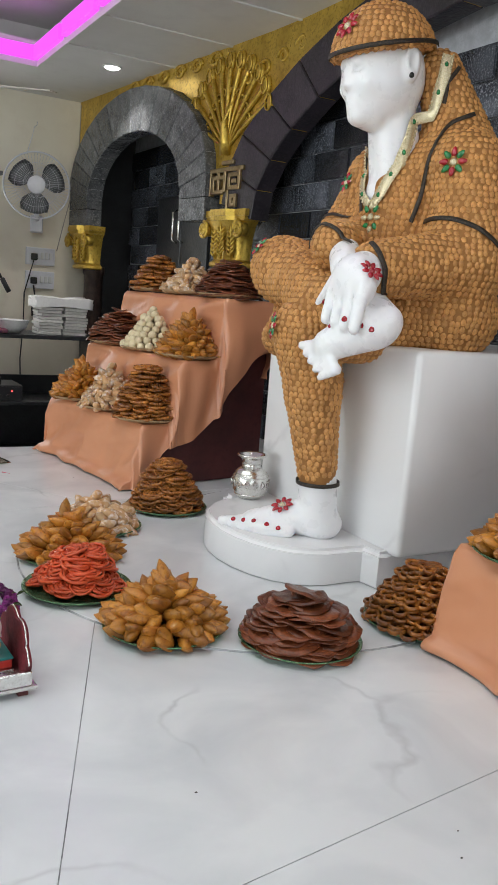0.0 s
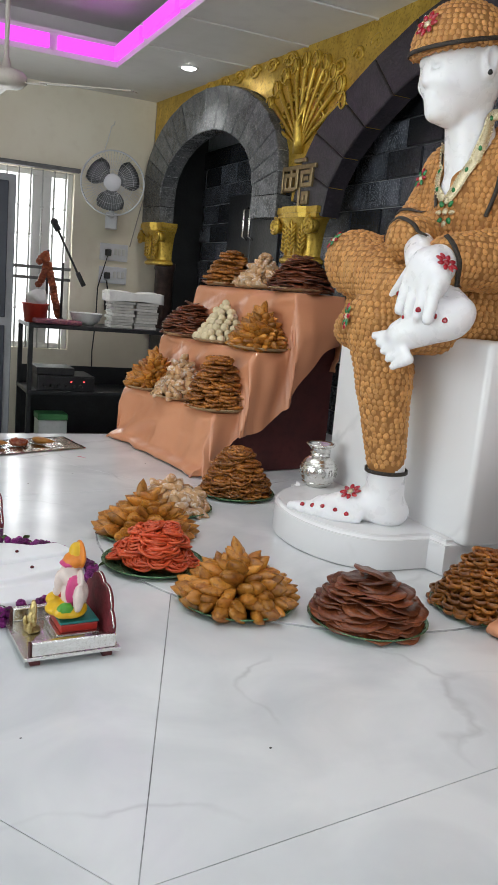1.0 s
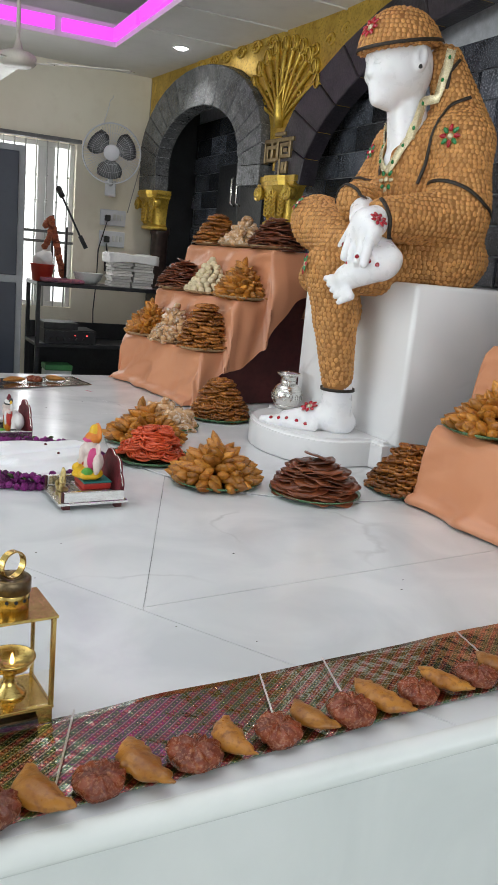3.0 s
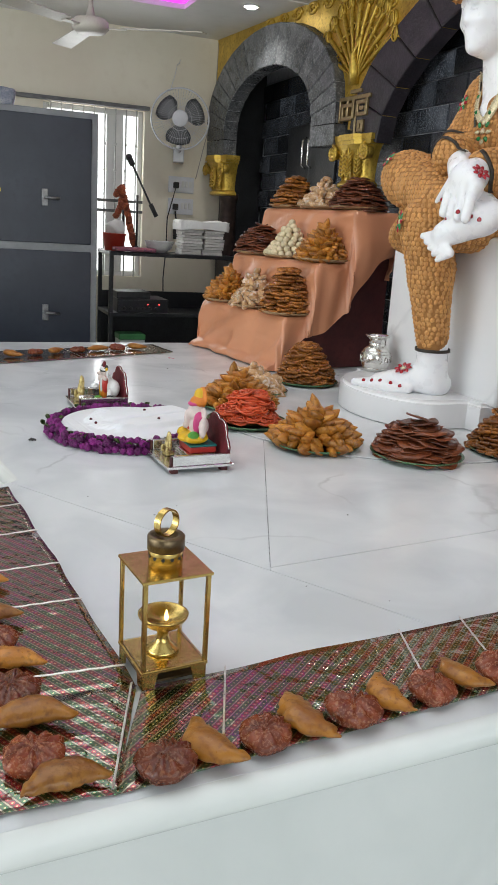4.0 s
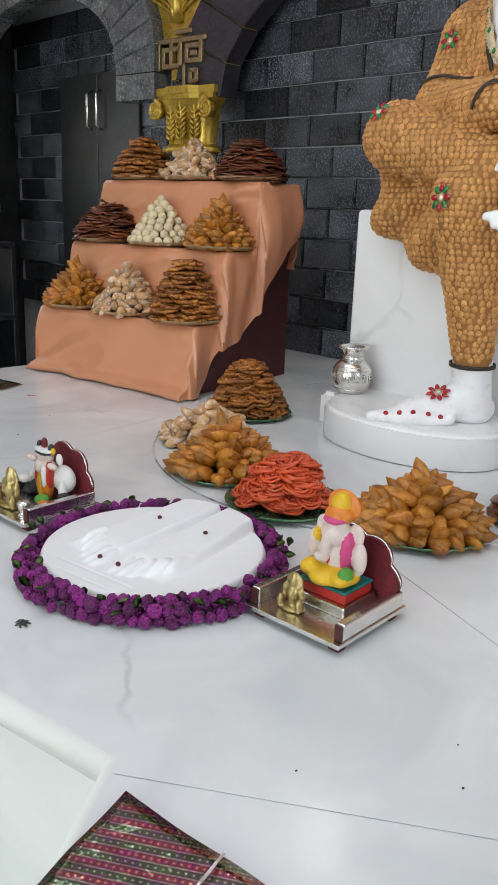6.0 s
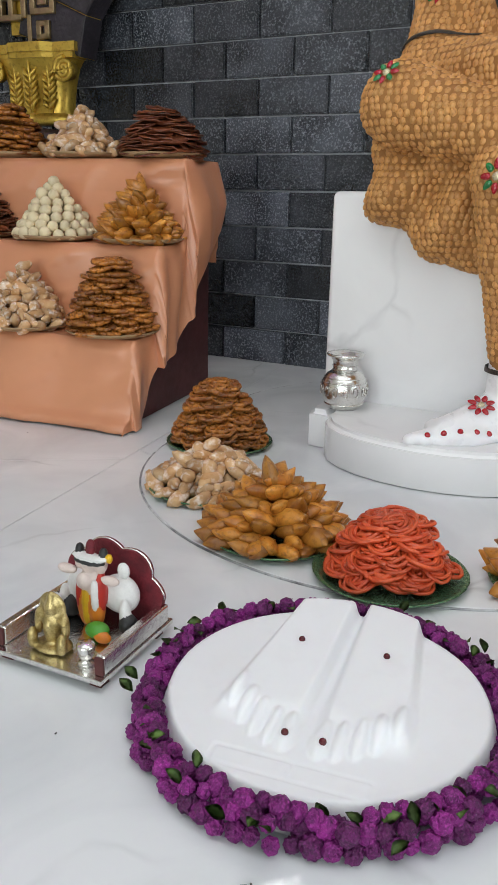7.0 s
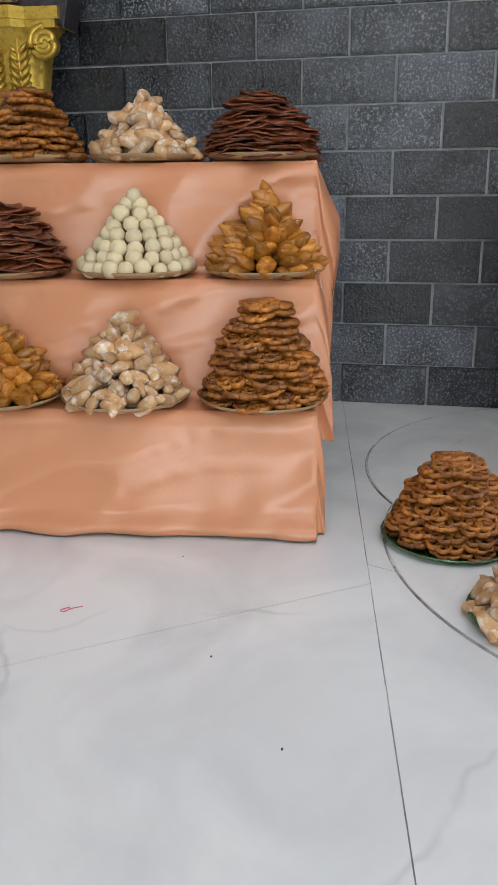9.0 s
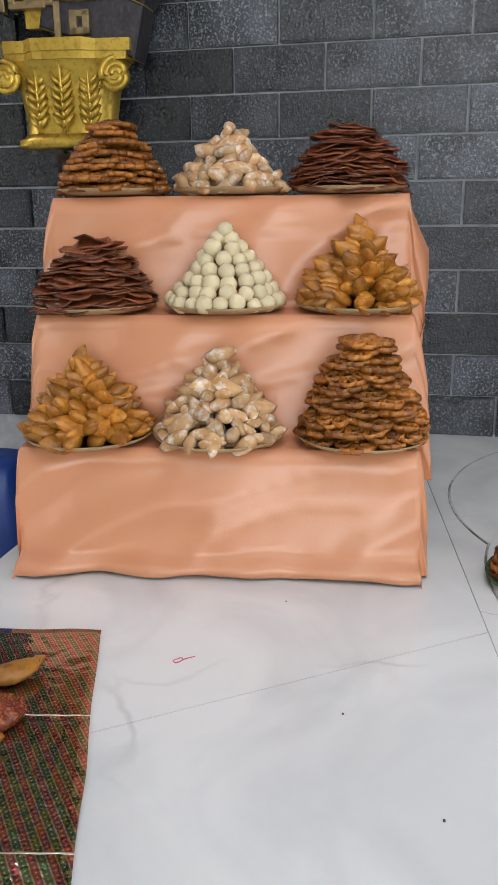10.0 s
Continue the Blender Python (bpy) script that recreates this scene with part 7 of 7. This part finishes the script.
def tray(m, label):
    top = empty("silver_tray", m, label, "shrine tray", "small shrine trays")
    M = M_SILVER
    part("base", boxed(-0.10, -0.10, 0.014, 0.10, 0.10, 0.022, 0.001, 1), M, top)
    for x in (-0.075, 0.075):
        for y in (-0.08, 0.08):
            part("foot", boxed(x - 0.010, y - 0.010, 0.0, x + 0.010, y + 0.010, 0.014), M_MAROON, top, "maroon block foot")
    for s in (-1, 1):
        y0, y1 = (0.082, 0.098) if s > 0 else (-0.098, -0.082)
        part("side_rail", boxed(-0.085, y0, 0.022, 0.09, y1, 0.052, 0.003, 2), M, top)
        part("rail_end", boxed(-0.089, y0 + 0.001, 0.023, -0.0855, y1 - 0.001, 0.050), M_MAROON, top, "maroon end face")
    # scalloped back
    bm = bmesh.new()
    pts = [(-0.082, 0.022), (0.082, 0.022)]
    for k in range(43):
        a = math.pi * k / 42
        r = 0.97 + 0.17 * abs(math.sin(3.5 * a))
        pts.append((0.082 * math.cos(a) * r, 0.062 + 0.075 * math.sin(a) * r))
    prism(bm, pts, 0.078, 0.09, fn=lambda a, b, c: (c, a, b))
    bmesh.ops.recalc_face_normals(bm, faces=bm.faces[:])
    part("back_board", bm, M_VELVET, top, "dark red velvet scalloped back")
    bm = bmesh.new()
    tube(bm, [(0.084, y, z) for y, z in pts[2:]], 0.0022, 6)
    part("back_edging", bm, M, top, "silver edging")
    return top


def figure(m, blobs, label):
    """A plain small figurine: soft joined shapes in one mesh, a colour each."""
    mats = []
    for mt, c, r in blobs:
        if mt not in mats:
            mats.append(mt)
    field = lambda P: union([ell(P, c, r) for _, c, r in blobs], 0.0035)
    lo = [min(c[i] - r[i] for _, c, r in blobs) - 0.008 for i in range(3)]
    hi = [max(c[i] + r[i] for _, c, r in blobs) + 0.008 for i in range(3)]
    verts, quads = surface(field, lo, hi, 0.0022)
    mid = verts[quads].mean(1)
    near_blob = np.argmin(np.stack([ell(mid, c, r) for _, c, r in blobs]), 0)
    idx = np.array([mats.index(b[0]) for b in blobs], dtype=np.int32)[near_blob]
    me = bpy.data.meshes.new("figurine")
    me.from_pydata(verts.tolist(), [], [tuple(int(k) for k in q) for q in quads])
    me.polygons.foreach_set("material_index", idx)
    me.polygons.foreach_set("use_smooth", np.ones(len(idx), dtype=bool))
    for mt in mats:
        me.materials.append(mt)
    return tagged(place("figurine", me, None, "", m), label, "figurine")


def paint(name, c):
    return surf(name, tuple(0.85 * x for x in c), c, 60, (0.3, 0.45))


P_CREAM, P_YEL, P_ORG = paint("cream_paint", (0.72, 0.60, 0.55)), paint("yellow_paint", (0.75, 0.45, 0.01)), paint("orange_paint", (0.72, 0.22, 0.02))
P_PINK, P_GRN, P_WHT, P_RED, P_TEAL = paint("pink_paint", (0.65, 0.06, 0.22)), paint("green_paint", (0.08, 0.32, 0.03)), paint("white_paint", (0.78, 0.77, 0.75)), paint("red_paint", (0.5, 0.03, 0.02)), paint("teal_paint", (0.01, 0.18, 0.17))
T1 = pose(0.640, 2.100, 0.0, 0, 0, 3)
T2 = pose(0.520, 2.857, 0.0, 0, 0, 3)
tray(T1, "silver tray with a maroon back holding a bright painted figurine")
tray(T2, "silver tray with a maroon back holding a white painted figurine")
B = 0.022
plinth = empty("plinth", T1 @ pose(0.02, 0, B), "small painted plinth under the figurine", "plinth")
part("block", boxed(-0.045, -0.055, 0.0, 0.05, 0.055, 0.020, 0.003, 2), M_SILVER, plinth)
part("red_tier", boxed(-0.035, -0.048, 0.0205, 0.045, 0.048, 0.038, 0.003, 2), P_RED, plinth, "red painted tier")
part("teal_tier", boxed(-0.037, -0.050, 0.0385, 0.047, 0.050, 0.044, 0.002, 1), P_TEAL, plinth, "teal painted tier")
figure(T1 @ pose(0.02, 0, B + 0.043) @ Matrix.Scale(1.14, 4), [
    (P_YEL, (-0.008, 0.0, 0.014), (0.036, 0.046, 0.016)), (P_YEL, (-0.024, 0.028, 0.020), (0.018, 0.016, 0.014)), (P_YEL, (-0.024, -0.028, 0.016), (0.018, 0.016, 0.012)),
    (P_CREAM, (0.004, 0.0, 0.042), (0.026, 0.030, 0.030)), (P_CREAM, (-0.004, 0.0, 0.078), (0.022, 0.023, 0.023)), (P_CREAM, (0.006, 0.030, 0.078), (0.005, 0.014, 0.018)), (P_CREAM, (0.006, -0.030, 0.078), (0.005, 0.014, 0.018)),
    (P_CREAM, (-0.026, 0.002, 0.062), (0.008, 0.008, 0.024)), (P_CREAM, (-0.026, 0.010, 0.042), (0.008, 0.012, 0.008)), (P_CREAM, (0.0, 0.042, 0.045), (0.010, 0.012, 0.026)), (P_CREAM, (0.0, -0.042, 0.045), (0.010, 0.012, 0.026)),
    (P_PINK, (-0.004, -0.024, 0.052), (0.016, 0.008, 0.030)), (P_PINK, (-0.012, 0.0, 0.100), (0.014, 0.018, 0.005)), (P_RED, (-0.020, 0.0, 0.050), (0.008, 0.004, 0.018)), (P_YEL, (-0.030, 0.0, 0.012), (0.020, 0.022, 0.010)), (P_YEL, (0.0, 0.036, 0.062), (0.008, 0.008, 0.012)), (P_GRN, (-0.022, -0.034, 0.024), (0.014, 0.010, 0.012)), (P_ORG, (0.002, 0.0, 0.106), (0.021, 0.023, 0.014)), (P_YEL, (0.004, 0.0, 0.122), (0.013, 0.015, 0.017)), (P_ORG, (0.012, 0.0, 0.116), (0.006, 0.030, 0.026)),
], "seated cream figurine in yellow with an orange crown")
figure(T2 @ pose(0.03, 0, B), [
    (P_WHT, (0.02, 0.030, 0.052), (0.022, 0.034, 0.032)), (P_WHT, (0.02, -0.034, 0.052), (0.022, 0.034, 0.032)), (P_WHT, (0.0, 0.058, 0.032), (0.010, 0.009, 0.026)), (P_WHT, (0.0, -0.056, 0.030), (0.010, 0.009, 0.026)),
    (P_WHT, (-0.02, 0.066, 0.038), (0.012, 0.016, 0.010)), (P_ORG, (-0.008, 0.010, 0.038), (0.014, 0.014, 0.038)), (P_ORG, (-0.008, -0.010, 0.036), (0.014, 0.012, 0.036)), (P_CREAM, (-0.006, 0.0, 0.076), (0.014, 0.022, 0.024)),
    (P_RED, (-0.008, -0.020, 0.066), (0.010, 0.007, 0.034)), (P_CREAM, (-0.010, 0.0, 0.108), (0.012, 0.012, 0.014)), (P_CREAM, (-0.006, 0.018, 0.108), (0.011, 0.010, 0.013)), (P_CREAM, (-0.006, -0.018, 0.108), (0.011, 0.010, 0.013)),
    (M_VELVET, (-0.006, 0.0, 0.134), (0.007, 0.008, 0.014)), (M_MIC, (-0.004, 0.022, 0.127), (0.007, 0.007, 0.010)), (M_MIC, (-0.004, -0.022, 0.127), (0.007, 0.007, 0.010)), (P_WHT, (-0.010, 0.0, 0.120), (0.011, 0.032, 0.0045)), (M_MIC, (-0.012, 0.0, 0.1135), (0.011, 0.027, 0.004)), (P_YEL, (-0.006, -0.034, 0.122), (0.005, 0.005, 0.008)), (P_YEL, (-0.016, 0.004, 0.040), (0.008, 0.006, 0.034)), (P_WHT, (-0.020, -0.014, 0.062), (0.006, 0.006, 0.026)), (P_RED, (-0.016, 0.017, 0.058), (0.007, 0.005, 0.030)), (P_CREAM, (-0.020, 0.006, 0.082), (0.008, 0.012, 0.014)), (M_MIC, (0.005, 0.050, 0.020), (0.018, 0.018, 0.020)), (M_MIC, (-0.002, -0.062, 0.016), (0.016, 0.014, 0.016)),
    (P_WHT, (-0.010, -0.062, 0.110), (0.005, 0.011, 0.014)), (P_CREAM, (-0.014, 0.040, 0.094), (0.008, 0.018, 0.008)), (P_CREAM, (-0.014, -0.040, 0.090), (0.008, 0.016, 0.008)), (P_GRN, (-0.035, -0.028, 0.014), (0.016, 0.020, 0.012)), (P_ORG, (-0.045, -0.045, 0.010), (0.010, 0.014, 0.008)), (M_MIC, (-0.012, 0.060, 0.012), (0.012, 0.014, 0.012)),
], "standing white figurine in orange and red beside cattle")
for m, s in ((T1 @ pose(-0.055, 0.03, B), 1.0), (T2 @ pose(-0.058, 0.014, B), 1.35)):
    figure(m @ Matrix.Scale(s, 4), [
        (M_CASTBRASS, (0.0, 0.0, 0.004), (0.018, 0.024, 0.005)), (M_CASTBRASS, (0.0, 0.0, 0.026), (0.009, 0.011, 0.022)), (M_CASTBRASS, (0.0, 0.0, 0.050), (0.007, 0.008, 0.009)), (M_CASTBRASS, (0.003, 0.0, 0.050), (0.004, 0.018, 0.018)),
        (M_CASTBRASS, (0.0, 0.012, 0.037), (0.005, 0.008, 0.005)), (M_CASTBRASS, (0.0, -0.012, 0.037), (0.005, 0.008, 0.005)), (M_CASTBRASS, (0.0, 0.0, 0.061), (0.004, 0.004, 0.008)), (M_CASTBRASS, (-0.006, 0.0, 0.030), (0.005, 0.006, 0.010)), (M_CASTBRASS, (0.0, 0.018, 0.030), (0.005, 0.005, 0.016)), (M_CASTBRASS, (0.0, -0.018, 0.030), (0.005, 0.005, 0.016)), (M_CASTBRASS, (-0.010, 0.020, 0.014), (0.006, 0.006, 0.013)), (M_CASTBRASS, (-0.010, -0.020, 0.014), (0.006, 0.006, 0.013)),
    ], "small brass figurine standing on the silver tray")
bm = bmesh.new()
lathe(bm, [(0.0, 0.0), (0.014, 0.0), (0.012, 0.004), (0.007, 0.008), (0.012, 0.014), (0.014, 0.030), (0.011, 0.034), (0.0, 0.034)], 20)
tagged(part("silver_cup", bm, M_SILVER, None, "", T2 @ pose(-0.070, -0.055, B)), "tiny silver cup on the shrine tray", "cup")

# blue bag beside the stand
M_BLUE = surf("blue_plastic", (0.01, 0.04, 0.22), (0.02, 0.07, 0.32), 8, (0.35, 0.5), 0.002, 40)
bm = bmesh.new()
box(bm, -0.12, -0.10, 0.0, 0.12, 0.10, 0.16, 0.03, 3)
for v in bm.verts:
    v.co += Vector((1, 1, 0)) * 0.02 * noise.noise(v.co * 18)
tagged(part("blue_bag", bm, M_BLUE, None, "", pose(1.78, 4.60, LOW) @ Matrix.Diagonal((1, 1, 4.2, 1)), smooth=True), "blue plastic bag standing behind the platform", "bag")
